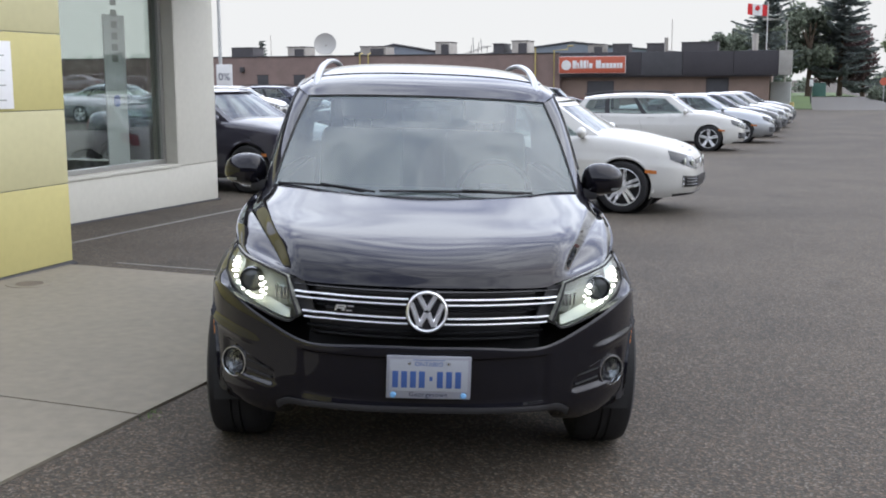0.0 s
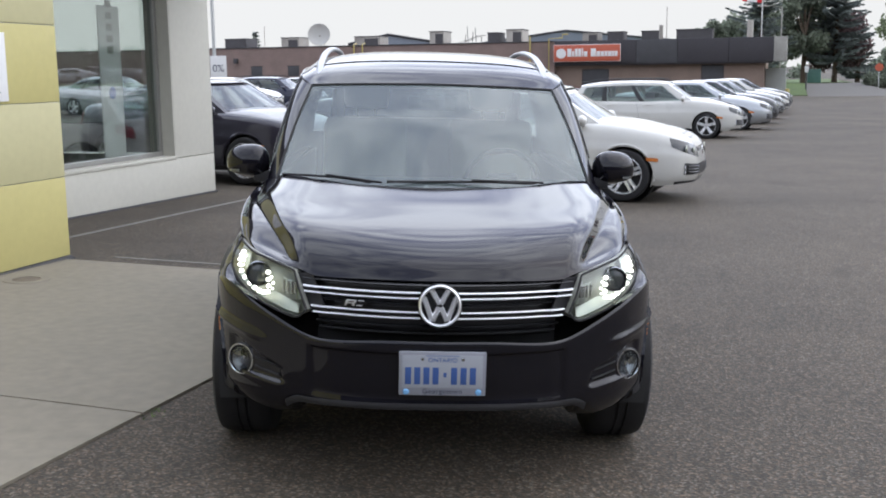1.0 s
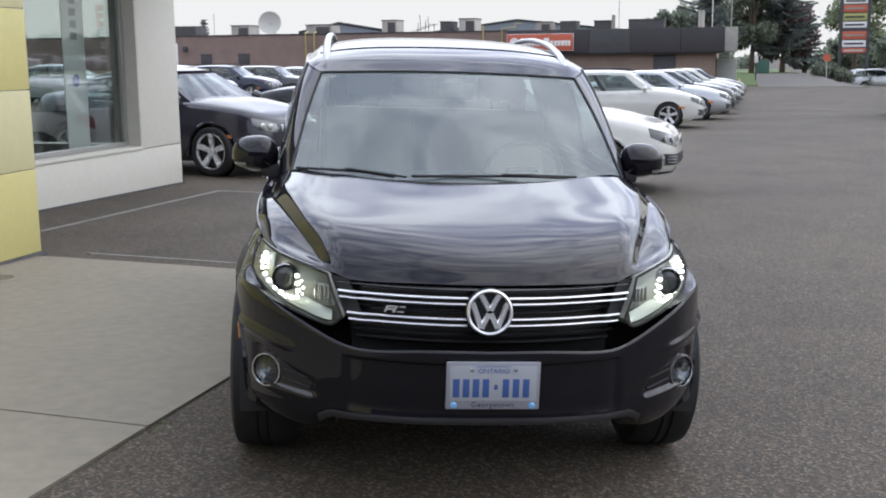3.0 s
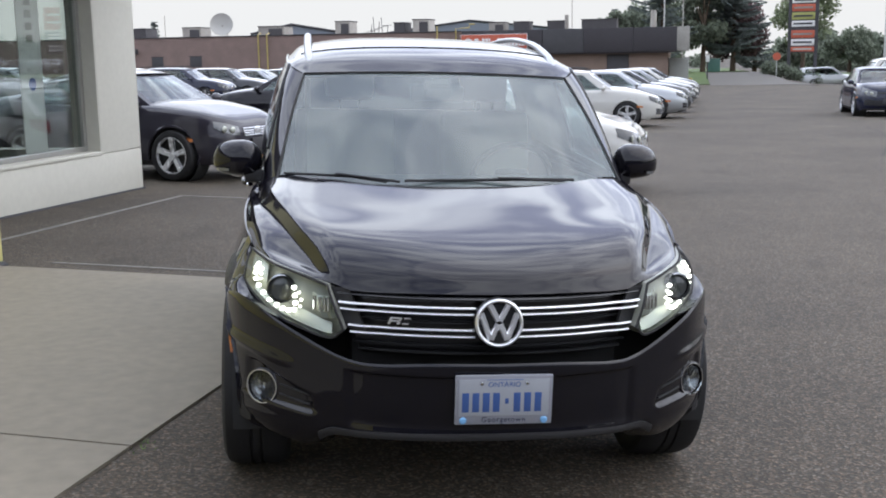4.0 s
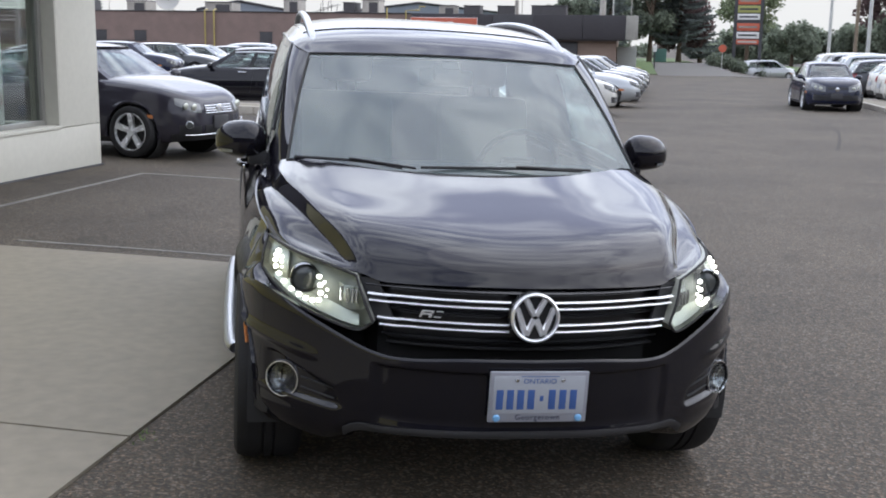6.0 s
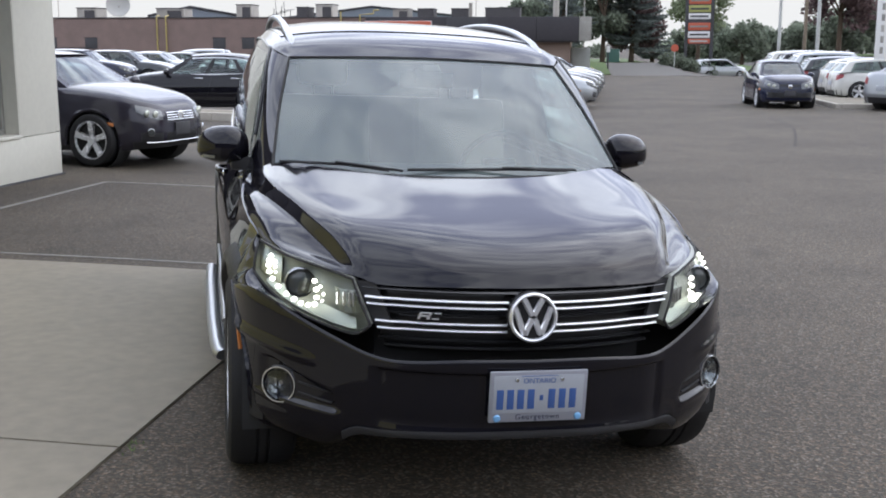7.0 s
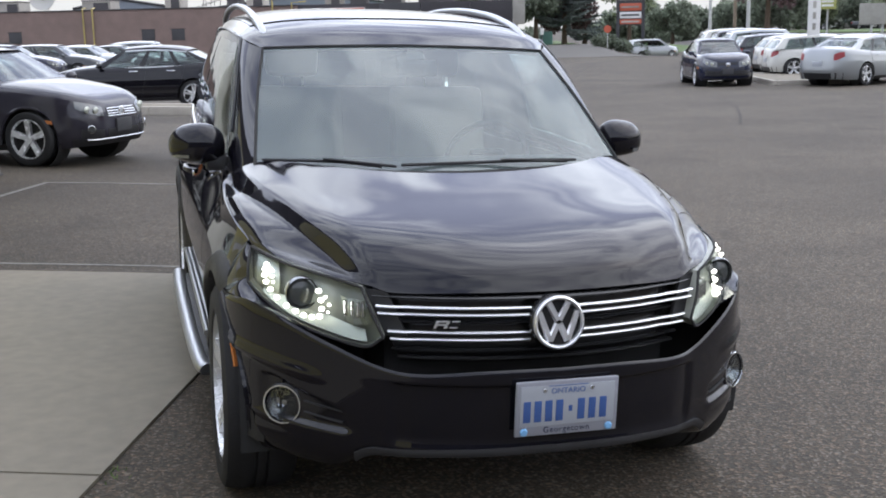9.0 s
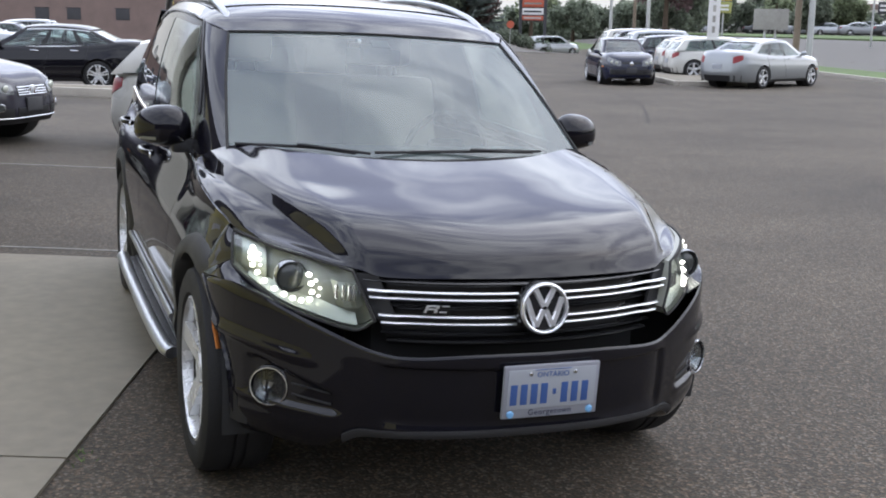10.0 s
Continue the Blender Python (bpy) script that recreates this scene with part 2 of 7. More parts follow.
PRIVACY = glass("privacy_glass", tint=(0.3, 0.33, 0.33), clear=0.05, gloss=0.45)
LENS_GLASS = glass("clear_lamp_cover", tint=(0.95, 0.97, 0.97), clear=0.97, gloss=0.025)
SHOP_GLASS = glass("shop_window_glass", tint=(0.86, 0.9, 0.88), clear=0.94, gloss=0.12)
END_GLASS = glass("end_window_glass", tint=(0.92, 0.95, 0.94), clear=0.98, gloss=0.05)
LED = lamp_material("white_led", (1.0, 0.98, 0.88), 3.6)
AMBER = material("amber_lens", (0.5, 0.16, 0.035), 0.25, coat=0.6)
RED_LENS = material("red_lens", (0.24, 0.006, 0.01), 0.3, coat=0.3)
REFLECTOR = material("lamp_reflector", (0.5, 0.52, 0.455), 0.42, metal=0.7)
LAMP_DARK = material("lamp_bezel", (0.32, 0.33, 0.285), 0.4)
PLATE_WHITE = material("plate_white", (0.37, 0.39, 0.425), 0.4, vary=0.04, scale=30)
PLATE_BLUE = material("plate_blue", (0.05, 0.105, 0.29), 0.4)
SKY_BLUE = material("pale_blue_dot", (0.2, 0.45, 0.75), 0.35)
PLATE_FRAME = material("plate_frame", (0.32, 0.33, 0.37), 0.4, metal=0.2)
INK = material("dark_ink", (0.02, 0.025, 0.06), 0.5)
YELLOW_WALL = material("yellow_panel", (0.53, 0.475, 0.195), 0.5, vary=0.04, scale=1.2, bump=0.015, bump_scale=150)
PALE_YELLOW = material("pale_yellow_panel", (0.53, 0.495, 0.28), 0.5, vary=0.04, scale=1.2, bump=0.015, bump_scale=150)
WHITE_WALL = material("off_white_render", (0.54, 0.53, 0.465), 0.7, vary=0.04, scale=1.0, bump=0.03, bump_scale=180)
FRAME_GREY = material("grey_window_frame", (0.33, 0.33, 0.31), 0.4, metal=0.5)
PAPER = material("paper_notice", (0.78, 0.78, 0.78), 0.7, vary=0.03, scale=20)
BRICK = material("red_brown_brick", (0.235, 0.172, 0.152), 0.85, vary=0.16, scale=1.2, bump=0.4, bump_scale=30)
TAN_BRICK = material("tan_brick", (0.25, 0.185, 0.15), 0.85, vary=0.16, scale=1.2, bump=0.4, bump_scale=30)
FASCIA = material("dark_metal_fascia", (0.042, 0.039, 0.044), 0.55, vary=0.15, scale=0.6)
ROOF_GREY = material("grey_cladding", (0.2, 0.23, 0.27), 0.6, vary=0.12, scale=0.5)
UNIT_METAL = material("rooftop_metal", (0.34, 0.33, 0.3), 0.6, vary=0.2, scale=1.5, random=0.25)
UNIT_DARK = material("rooftop_dark", (0.06, 0.06, 0.065), 0.6, vary=0.2, scale=2)
DISH_GREY = material("dish_grey", (0.42, 0.42, 0.4), 0.6, vary=0.05, scale=1)
PIPE_YELLOW = material("yellow_pipe", (0.42, 0.34, 0.12), 0.5, vary=0.1, scale=3)
SIGN_RED = material("orange_red_sign", (0.5, 0.115, 0.065), 0.45)
SIGN_WHITE = material("white_sign", (0.75, 0.75, 0.74), 0.45, vary=0.04, scale=3)
SIGN_BLUE = material("blue_sign", (0.05, 0.1, 0.35), 0.45)
SIGN_YELLOW = material("yellow_sign", (0.7, 0.5, 0.06), 0.45)
SIGN_GREEN = material("olive_sign", (0.35, 0.36, 0.12), 0.45)
POLE = material("galvanised_pole", (0.5, 0.51, 0.5), 0.5, metal=0.6, vary=0.1, scale=4)
WOOD_POLE = material("wooden_pole", (0.2, 0.16, 0.12), 0.85, vary=0.2, scale=4)
BARK = material("bark", (0.09, 0.065, 0.045), 0.9, vary=0.3, scale=6, bump=0.6, bump_scale=30)
# foliage colours lightened beyond their own, standing in for the distance haze
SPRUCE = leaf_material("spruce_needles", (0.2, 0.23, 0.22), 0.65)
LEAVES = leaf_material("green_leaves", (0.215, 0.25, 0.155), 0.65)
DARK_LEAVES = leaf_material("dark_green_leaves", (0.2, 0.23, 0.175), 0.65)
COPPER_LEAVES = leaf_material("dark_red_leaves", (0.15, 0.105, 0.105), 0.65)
PALE_SHED = material("pale_grey_shed", (0.4, 0.41, 0.4), 0.7, vary=0.12, scale=1.5)
FLAG_RED = material("flag_red", (0.6, 0.03, 0.035), 0.7)
ROAD = material("pale_road", (0.115, 0.108, 0.097), 0.85, vary=0.12, scale=0.4)
SENSOR = material("sensor_window", (0.012, 0.013, 0.013), 0.5)
DARK_LINE = material("tar_seal", (0.036, 0.031, 0.025), 0.95, vary=0.2, scale=6)
IRON = material("cast_iron_cover", (0.15, 0.125, 0.1), 0.7, metal=0.4, vary=0.25, scale=15, bump=0.4, bump_scale=90)
SHOWROOM = material("showroom_interior", (0.2, 0.2, 0.19), 0.8, vary=0.15, scale=1)
SIDE_DARK = glass("dark_car_window", tint=(0.8, 0.86, 0.84), clear=0.93, gloss=0.06)
CAR_SCREEN = glass("car_windscreen", tint=(0.75, 0.8, 0.8), clear=0.75, gloss=0.11)
LAMP_CLEAR = material("clear_lamp", (0.14, 0.147, 0.15), 0.15, metal=0.35, coat=0.7)
LAMP_SMOKED = material("smoked_lamp", (0.06, 0.064, 0.068), 0.15, coat=0.5)
FOG_BOWL = material("fog_lamp_bowl", (0.3, 0.31, 0.32), 0.18, metal=0.9)
LENS_DARK = material("projector_glass", (0.05, 0.055, 0.055), 0.08, coat=0.5)
DARK_PAINT = material("near_black_car_paint", (0.032, 0.03, 0.04), 0.1, ior=1.5)
# ---- building helpers ----
def smooth01(t):
    t = min(max(t, 0.0), 1.0)
    return t * t * (3 - 2 * t)


def spline(points, t):
    """A point at t (0 to 1) on a smooth curve through the points."""
    k = len(points) - 1
    f = min(max(t, 0.0), 1.0) * k
    i = min(int(f), k - 1)
    f -= i
    p = [np.array(points[min(max(j, 0), k)], float) for j in (i - 1, i, i + 1, i + 2)]
    if i == 0:
        p[0] = 2 * p[1] - p[2]
    if i == k - 1:
        p[3] = 2 * p[2] - p[1]
    return 0.5 * (2 * p[1] + (p[2] - p[0]) * f + (2 * p[0] - 5 * p[1] + 4 * p[2] - p[3]) * f * f + (3 * p[1] - p[0] - 3 * p[2] + p[3]) * f ** 3)


def table(pairs, x):
    """A smooth value at x through sorted pairs (x, value or tuple)."""
    if x <= pairs[0][0]:
        return np.array(pairs[0][1], float)
    for i in range(len(pairs) - 1):
        (a, p), (b, q) = pairs[i], pairs[i + 1]
        if x <= b:
            p, q = np.array(p, float), np.array(q, float)
            f = (x - a) / (b - a)
            def slope(j):
                if j <= 0 or j >= len(pairs) - 1:
                    k = min(max(j, 0), len(pairs) - 2)
                    k0, k1 = (k, k + 1) if j <= 0 else (len(pairs) - 2, len(pairs) - 1)
                else:
                    k0, k1 = j - 1, j + 1
                return (np.array(pairs[k1][1], float) - np.array(pairs[k0][1], float)) / (pairs[k1][0] - pairs[k0][0])
            m0, m1 = slope(i) * (b - a), slope(i + 1) * (b - a)
            return (2 * f**3 - 3 * f**2 + 1) * p + (f**3 - 2 * f**2 + f) * m0 + (-2 * f**3 + 3 * f**2) * q + (f**3 - f**2) * m1
    return np.array(pairs[-1][1], float)


def make_mesh(name, verts, faces, mats, indices=None, smooth=True, sharp=38):
    me = bpy.data.meshes.new(name)
    me.from_pydata([tuple(map(float, v)) for v in verts], [], faces)
    for m in mats if isinstance(mats, (list, tuple)) else [mats]:
        me.materials.append(m)
    if indices:
        me.polygons.foreach_set("material_index", indices)
    if smooth:
        me.polygons.foreach_set("use_smooth", [True] * len(me.polygons))
        me.set_sharp_from_angle(angle=radians(sharp))
    me.update()
    return me


def finish(name, bm, mats, smooth=False, sharp=38):
    bmesh.ops.recalc_face_normals(bm, faces=bm.faces)
    me = bpy.data.meshes.new(name)
    bm.to_mesh(me)
    bm.free()
    for m in mats if isinstance(mats, (list, tuple)) else [mats]:
        me.materials.append(m)
    if smooth:
        me.polygons.foreach_set("use_smooth", [True] * len(me.polygons))
        me.set_sharp_from_angle(angle=radians(sharp))
    return me


def part(name, data, parent=None, label="", at=None):
    """Links mesh data as one object, under a thing or a part."""
    ob = new(name, data)
    if parent is not None:
        ob.parent = parent
    if at is not None:
        ob.matrix_basis = at
    return tagged(ob, label)


def thing(name, label, category, at=None, group="", data=None, kind=""):
    ob = new(name, data)
    if at is not None:
        ob.matrix_basis = at
    return tagged(ob, label, category, group, kind)


def box(bm, x0, x1, y0, y1, z0, z1, bevel=0.0):
    made = bmesh.ops.create_cube(bm, size=1, matrix=Matrix.Translation(((x0 + x1) / 2, (y0 + y1) / 2, (z0 + z1) / 2)) @ Matrix.Diagonal((x1 - x0, y1 - y0, z1 - z0, 1)))
    if bevel:
        edges = {e for v in made["verts"] for e in v.link_edges}
        bmesh.ops.bevel(bm, geom=list(edges), offset=bevel, segments=2, affect="EDGES", profile=0.6)


def box_mesh(name, mat, x0, x1, y0, y1, z0, z1, bevel=0.0):
    bm = bmesh.new()
    box(bm, x0, x1, y0, y1, z0, z1, bevel)
    return finish(name, bm, mat, smooth=bevel > 0)


def lathe(name, mat, profile, axis="z", n=32, closed=False, fill=True):
    """Turns a profile of (radius, height) round the axis."""
    verts, faces = [], []
    for i in range(n):
        a = 2 * math.pi * i / n
        for r, h in profile:
            c, s = r * math.cos(a), r * math.sin(a)
            verts.append({"z": (c, s, h), "y": (c, h, s), "x": (h, c, s)}[axis])
    k = len(profile)
    for i in range(n):
        j = (i + 1) % n
        for p in range(k if closed else k - 1):
            q = (p + 1) % k
            faces.append((i * k + p, j * k + p, j * k + q, i * k + q))
    bm = bmesh.new()
    bm.from_mesh(make_mesh(name, verts, faces, mat, smooth=False))
    bmesh.ops.remove_doubles(bm, verts=bm.verts, dist=1e-5)
    if fill and not closed:
        bmesh.ops.holes_fill(bm, edges=bm.edges, sides=n + 1)
    return finish(name, bm, mat, smooth=True)


def tube(name, mat, points, radius, n=10, samples=0, flat=1.0, taper=None):
    """A round bar along the points; flat squeezes it upright."""
    pts = [spline(points, i / samples) for i in range(samples + 1)] if samples else [np.array(p, float) for p in points]
    verts, faces = [], []
    for i, p in enumerate(pts):
        d = Vector(pts[min(i + 1, len(pts) - 1)] - pts[max(i - 1, 0)]).normalized()
        side = d.cross(Vector((0, 0, 1)))
        side = side.normalized() if side.length > 0.05 else Vector((1, 0, 0))
        up = side.cross(d)
        r = radius if taper is None else radius + (taper - radius) * i / (len(pts) - 1)
        for k in range(n):
            a = 2 * math.pi * k / n
            verts.append(Vector(p) + side * (r * math.cos(a)) + up * (r * flat * math.sin(a)))
    for i in range(len(pts) - 1):
        for k in range(n):
            j = (k + 1) % n
            faces.append((i * n + k, i * n + j, i * n + n + j, i * n + n + k))
    faces += [tuple(range(n))[::-1], tuple(range((len(pts) - 1) * n, len(pts) * n))]
    return make_mesh(name, verts, faces, mat)


def grid_faces(nu, nv, keep=None):
    return [(i * (nv + 1) + j, (i + 1) * (nv + 1) + j, (i + 1) * (nv + 1) + j + 1, i * (nv + 1) + j + 1) for i in range(nu) for j in range(nv) if keep is None or keep(i, j)]


def panel(name, verts, faces, mats, thick=0.006, indices=None, outward=None, sharp=38):
    """A sheet with thickness. outward: a point inside the body, from which the sheet faces away."""
    me = make_mesh(name, verts, faces, mats, indices, smooth=False)
    bm = bmesh.new()
    bm.from_mesh(me)
    loose = [v for v in bm.verts if not v.link_faces]
    bmesh.ops.delete(bm, geom=loose, context="VERTS")
    bmesh.ops.remove_doubles(bm, verts=bm.verts, dist=1e-5)
    bmesh.ops.recalc_face_normals(bm, faces=bm.faces)
    if outward is not None:
        total = sum((f.calc_center_median() - Vector(outward)).dot(f.normal) * f.calc_area() for f in bm.faces)
        if total < 0:
            bmesh.ops.reverse_faces(bm, faces=bm.faces)
    bm.normal_update()
    if thick:
        faces0 = list(bm.faces)
        back = {}
        for v in list(bm.verts):
            back[v] = bm.verts.new(v.co - v.normal * thick)
        rim = [e for e in bm.edges if e.is_boundary]
        for f in faces0:
            g = bm.faces.new([back[v] for v in reversed(f.verts)])
            g.material_index = f.material_index
        for e in rim:
            f = e.link_faces[0]
            vs = list(f.verts)
            a, b = e.verts
            if vs[(vs.index(a) + 1) % len(vs)] != b:
                a, b = b, a
            try:
                bm.faces.new([b, a, back[a], back[b]]).material_index = f.material_index
            except ValueError:
                pass
    out = bpy.data.meshes.new(name)
    bm.to_mesh(out)
    bm.free()
    for m in mats if isinstance(mats, (list, tuple)) else [mats]:
        out.materials.append(m)
    out.polygons.foreach_set("use_smooth", [True] * len(out.polygons))
    out.set_sharp_from_angle(angle=radians(sharp))
    bpy.data.meshes.remove(me)
    return out


def words(name, text, mat, size, depth=0.001, spacing=1.0):
    """Raised lettering, centred, in the xz plane, facing -y."""
    c = bpy.data.curves.new(name, "FONT")
    c.body, c.size, c.extrude, c.align_x, c.align_y, c.space_character = text, size, depth, "CENTER", "CENTER", spacing
    ob = bpy.data.objects.new(name, c)
    scene.collection.objects.link(ob)
    me = bpy.data.meshes.new_from_object(ob)
    bpy.data.objects.remove(ob)
    bpy.data.curves.remove(c)
    me.materials.clear()
    me.materials.append(mat)
    me.transform(pose(0, 0, 0, 90, 0, 0))
    return me


E1, E2 = (0.33, 0.944), (0.944, -0.33)     # along the lot, and across it to the right
LOT_TURN = -19.27


def lot(a, b, z=0.0):
    """A place from metres along and across the lot."""
    return (b * E2[0] + a * E1[0], b * E2[1] + a * E1[1], z)


CROSS_FALL = 2.06                           # degrees by which the near asphalt, and the car on it, fall to the right


def ground_z(x, y):
    """The height of the ground: a cross-fall near the car, a level lot to the right, a dip and a rising drive beyond."""
    r = max(abs(x) - 1.2, 0.0)
    z = 0.04 * r * r / (r + 6) if x > 0 else -0.0154 * r * r / (r + 1.5)
    if abs(x) > 60:
        z *= 60 / abs(x)
    z -= math.tan(radians(CROSS_FALL)) * min(max(x, -60.0), 60.0)
    a, b = x * E1[0] + y * E1[1], x * E2[0] + y * E2[1]
    z -= 0.006 * min(max(y - 6, 0.0), 150.0)
    z -= 0.75 * smooth01((a - 66) / 34) * smooth01((b - 6) / 5) * smooth01((17 - b) / 3)
    z += 0.64 * smooth01((a - 76) / 29) * smooth01((8.5 - b) / 3)
    z += 0.3 * math.exp(-((a - 88) / 4) ** 2) * smooth01((b - 7) / 2) * smooth01((17 - b) / 3)
    return z + 1.15 * smooth01((b - 17) / 22) * smooth01((a - 20) / 30)


def on_ground(x, y, turn=0.0, lift=0.0):
    return pose(x + 0.0065 * max(y - 5, 0.0), y, ground_z(x, y) + lift, 0, 0, turn)
# ---- ground ----
def ground():
    def steps(lo, hi, near, k):
        out, x, d = [0.0], 0.0, near
        while x < hi:
            x += d
            out.append(x)
            d *= k
        neg, x, d = [], 0.0, near
        while x > lo:
            x -= d
            neg.append(x)
            d *= k
        return neg[::-1] + out
    xs, ys = steps(-1500, 1500, 1.0, 1.10), [y + 15 for y in steps(-1500, 2500, 1.5, 1.08)]
    verts = [(x, y, ground_z(x, y)) for x in xs for y in ys]
    me = make_mesh("ground", verts, grid_faces(len(xs) - 1, len(ys) - 1), ASPHALT)
    return tagged(new("ground", me), "worn grey asphalt of a car lot", "ground", kind="structure")


ground()


def flat_strip(name, outline, mat, lift, label, category, steps=12):
    """A thin sheet laid on the ground: outline of four corners in lot metres (along, across)."""
    (a0, b0), (a1, b1) = outline
    verts = []
    for i in range(steps + 1):
        for j in range(steps + 1):
            x, y, _ = lot(a0 + (a1 - a0) * i / steps, b0 + (b1 - b0) * j / steps)
            verts.append((x, y, ground_z(x, y) + lift))
    n = len(verts)
    top = grid_faces(steps, steps)
    verts += [(x, y, z - 0.12) for x, y, z in verts]
    k = steps + 1
    rim = [i * k for i in range(k)] + [steps * k + j for j in range(1, k)] + [i * k + steps for i in range(steps - 1, -1, -1)] + [j for j in range(steps - 1, 0, -1)]
    faces = top + [(rim[i], rim[(i + 1) % len(rim)], rim[(i + 1) % len(rim)] + n, rim[i] + n) for i in range(len(rim))]
    return tagged(new(name, make_mesh(name, verts, faces, mat, smooth=False)), label, category, kind="structure")


# concrete apron in front of the showroom, in bays with joints
SLAB_A, SLAB_B = 7.6, -2.84
slab = tagged(new("pavement"), "pale concrete apron beside the showroom wall", "pavement", kind="structure")
for a0, a1 in ((-8.0, -2.0), (-1.99, 4.265), (4.28, SLAB_A)):
    for b0, b1 in ((-9.0, -5.62), (-5.61, SLAB_B)):
        verts = []
        for i in range(9):
            for j in range(9):
                x, y, _ = lot(a0 + (a1 - a0) * i / 8, b0 + (b1 - b0) * j / 8)
                verts.append((x, y, ground_z(x, y) + 0.012))
        data = panel("slab_bay", verts, grid_faces(8, 8), CONCRETE, 0.1, outward=(0, 0, -50))
        part("slab_bay", data, slab)

# painted bay lines, tar seals
flat_strip("road_marking", ((8.2, -6.46), (12.2, -6.40)), PAINT_LINE, 0.003, "worn white parking bay line on asphalt", "line")
flat_strip("road_marking", ((12.2, -6.46), (12.26, -3.6)), PAINT_LINE, 0.003, "worn white parking bay line on asphalt", "line")
flat_strip("road_marking", ((7.85, -5.4), (7.89, -2.4)), PAINT_LINE, 0.0035, "thin worn line along the concrete apron", "line")


def seal(points, width, name="tar_seal", label="dark tar seal line in the asphalt"):
    verts = []
    for i in range(41):
        p, q = spline(points, i / 40), spline(points, min(i / 40 + 0.01, 1.01))
        d = q - p if i < 40 else p - spline(points, 0.98)
        d = d / max(np.hypot(d[0], d[1]), 1e-6)
        w = width * (0.6 + 0.5 * noise.noise((i * 0.7, points[0][0], 0)))
        for s in (-1, 1):
            x, y = p[0] - d[1] * w * s, p[1] + d[0] * w * s
            verts.append((x, y, ground_z(x, y) + 0.004))
    tagged(new(name, make_mesh(name, verts, grid_faces(40, 1), DARK_LINE, smooth=False)), label, "crack", kind="structure")


seal([(13.21, 26.82, 0), (12.68, 25.21, 0), (11.79, 23.14, 0), (10.62, 20.95, 0), (9.21, 18.52, 0)], 0.045)


def weed_tuft(x, y, z, k):
    rng = random.Random(k)
    verts, faces = [], []
    for _ in range(26):
        a, r, h = rng.uniform(0, 6.28), rng.uniform(0, 0.06), rng.uniform(0.005, 0.016)
        px, py = r * math.cos(a) + rng.uniform(-0.07, 0.07) * E1[0], r * math.sin(a) * 0.5 + rng.uniform(-0.07, 0.07) * E1[1]
        dx, dy = rng.uniform(-0.02, 0.02), rng.uniform(-0.02, 0.02)
        i = len(verts)
        verts += [(px - 0.003, py, 0), (px + 0.003, py, 0), (px + dx, py + dy, h)]
        faces.append((i, i + 1, i + 2))
    tagged(new("weed", make_mesh("weed", verts, faces, GRASS, smooth=False)), "small green weed tuft in a pavement joint", "weed", kind="stuff").matrix_basis = pose(x, y, z)


for k, a in enumerate((4.30, 3.1)):
    x, y, _ = lot(a, SLAB_B + 0.02)
    weed_tuft(x, y, ground_z(x, y), k)

# manhole cover in the apron
cover_at = lot(6.72, -5.36)
cover = thing("manhole_cover", "round rusty cast-iron cover set in the concrete apron", "manhole", pose(cover_at[0], cover_at[1], ground_z(cover_at[0], cover_at[1]) + 0.012, 0, 1.3))
part("ring", lathe("ring", CONCRETE, [(0.10, 0), (0.10, 0.006), (0.16, 0.006), (0.165, 0)], n=32), cover)
part("lid", lathe("lid", IRON, [(0, 0.004), (0.0965, 0.004), (0.0965, 0.0)], n=32), cover)

# ---- showroom building ----
SHOW = pose(0, 0, 0.125, 0, 0, LOT_TURN)       # local x across the lot, local y along it
BASE = 0.0


def showroom_wall(name, mat, x0, x1, y0, y1, z0, z1, label, bevel=0.004):
    ob = tagged(new(name, box_mesh(name, mat, x0, x1, y0, y1, z0, z1, bevel)), label, "wall", kind="structure")
    ob.matrix_basis = SHOW
    return ob


YEL_B, YEL_A = -5.68, 7.67
WH_B, WH_A = -7.23, 12.84
yellow = tagged(new("wall_yellow"), "yellow and pale yellow panelled showroom wall", "wall", kind="structure")
yellow.matrix_basis = SHOW
levels = [BASE, 0.61, 1.205, 1.80, 2.40, 2.8, 3.1]
for k in range(6):
    # above 2.4 m, out of view: dark panels added for the car's reflections
    m = (YELLOW_WALL, PALE_YELLOW)[k % 2] if k < 4 else FASCIA
    part("panel", box_mesh("panel", m, YEL_B - 0.35, YEL_B, -6.0, YEL_A, levels[k] + (-0.02 if k == 0 else 0.006), levels[k + 1], 0.004), yellow)
part("core", box_mesh("core", FRAME_GREY, YEL_B - 0.34, YEL_B - 0.012, -6.0, YEL_A - 0.012, BASE, 3.1), yellow)
part("base_flashing", box_mesh("base_flashing", UNIT_DARK, YEL_B - 0.3, YEL_B + 0.014, -6.0, YEL_A + 0.012, BASE - 0.2, BASE - 0.024, 0.003), yellow)
part("return_panel", box_mesh("return_panel", WHITE_WALL, WH_B - 0.4, YEL_B - 0.36, YEL_A - 0.35, YEL_A - 0.02, BASE - 0.05, 3.1, 0.004), yellow)

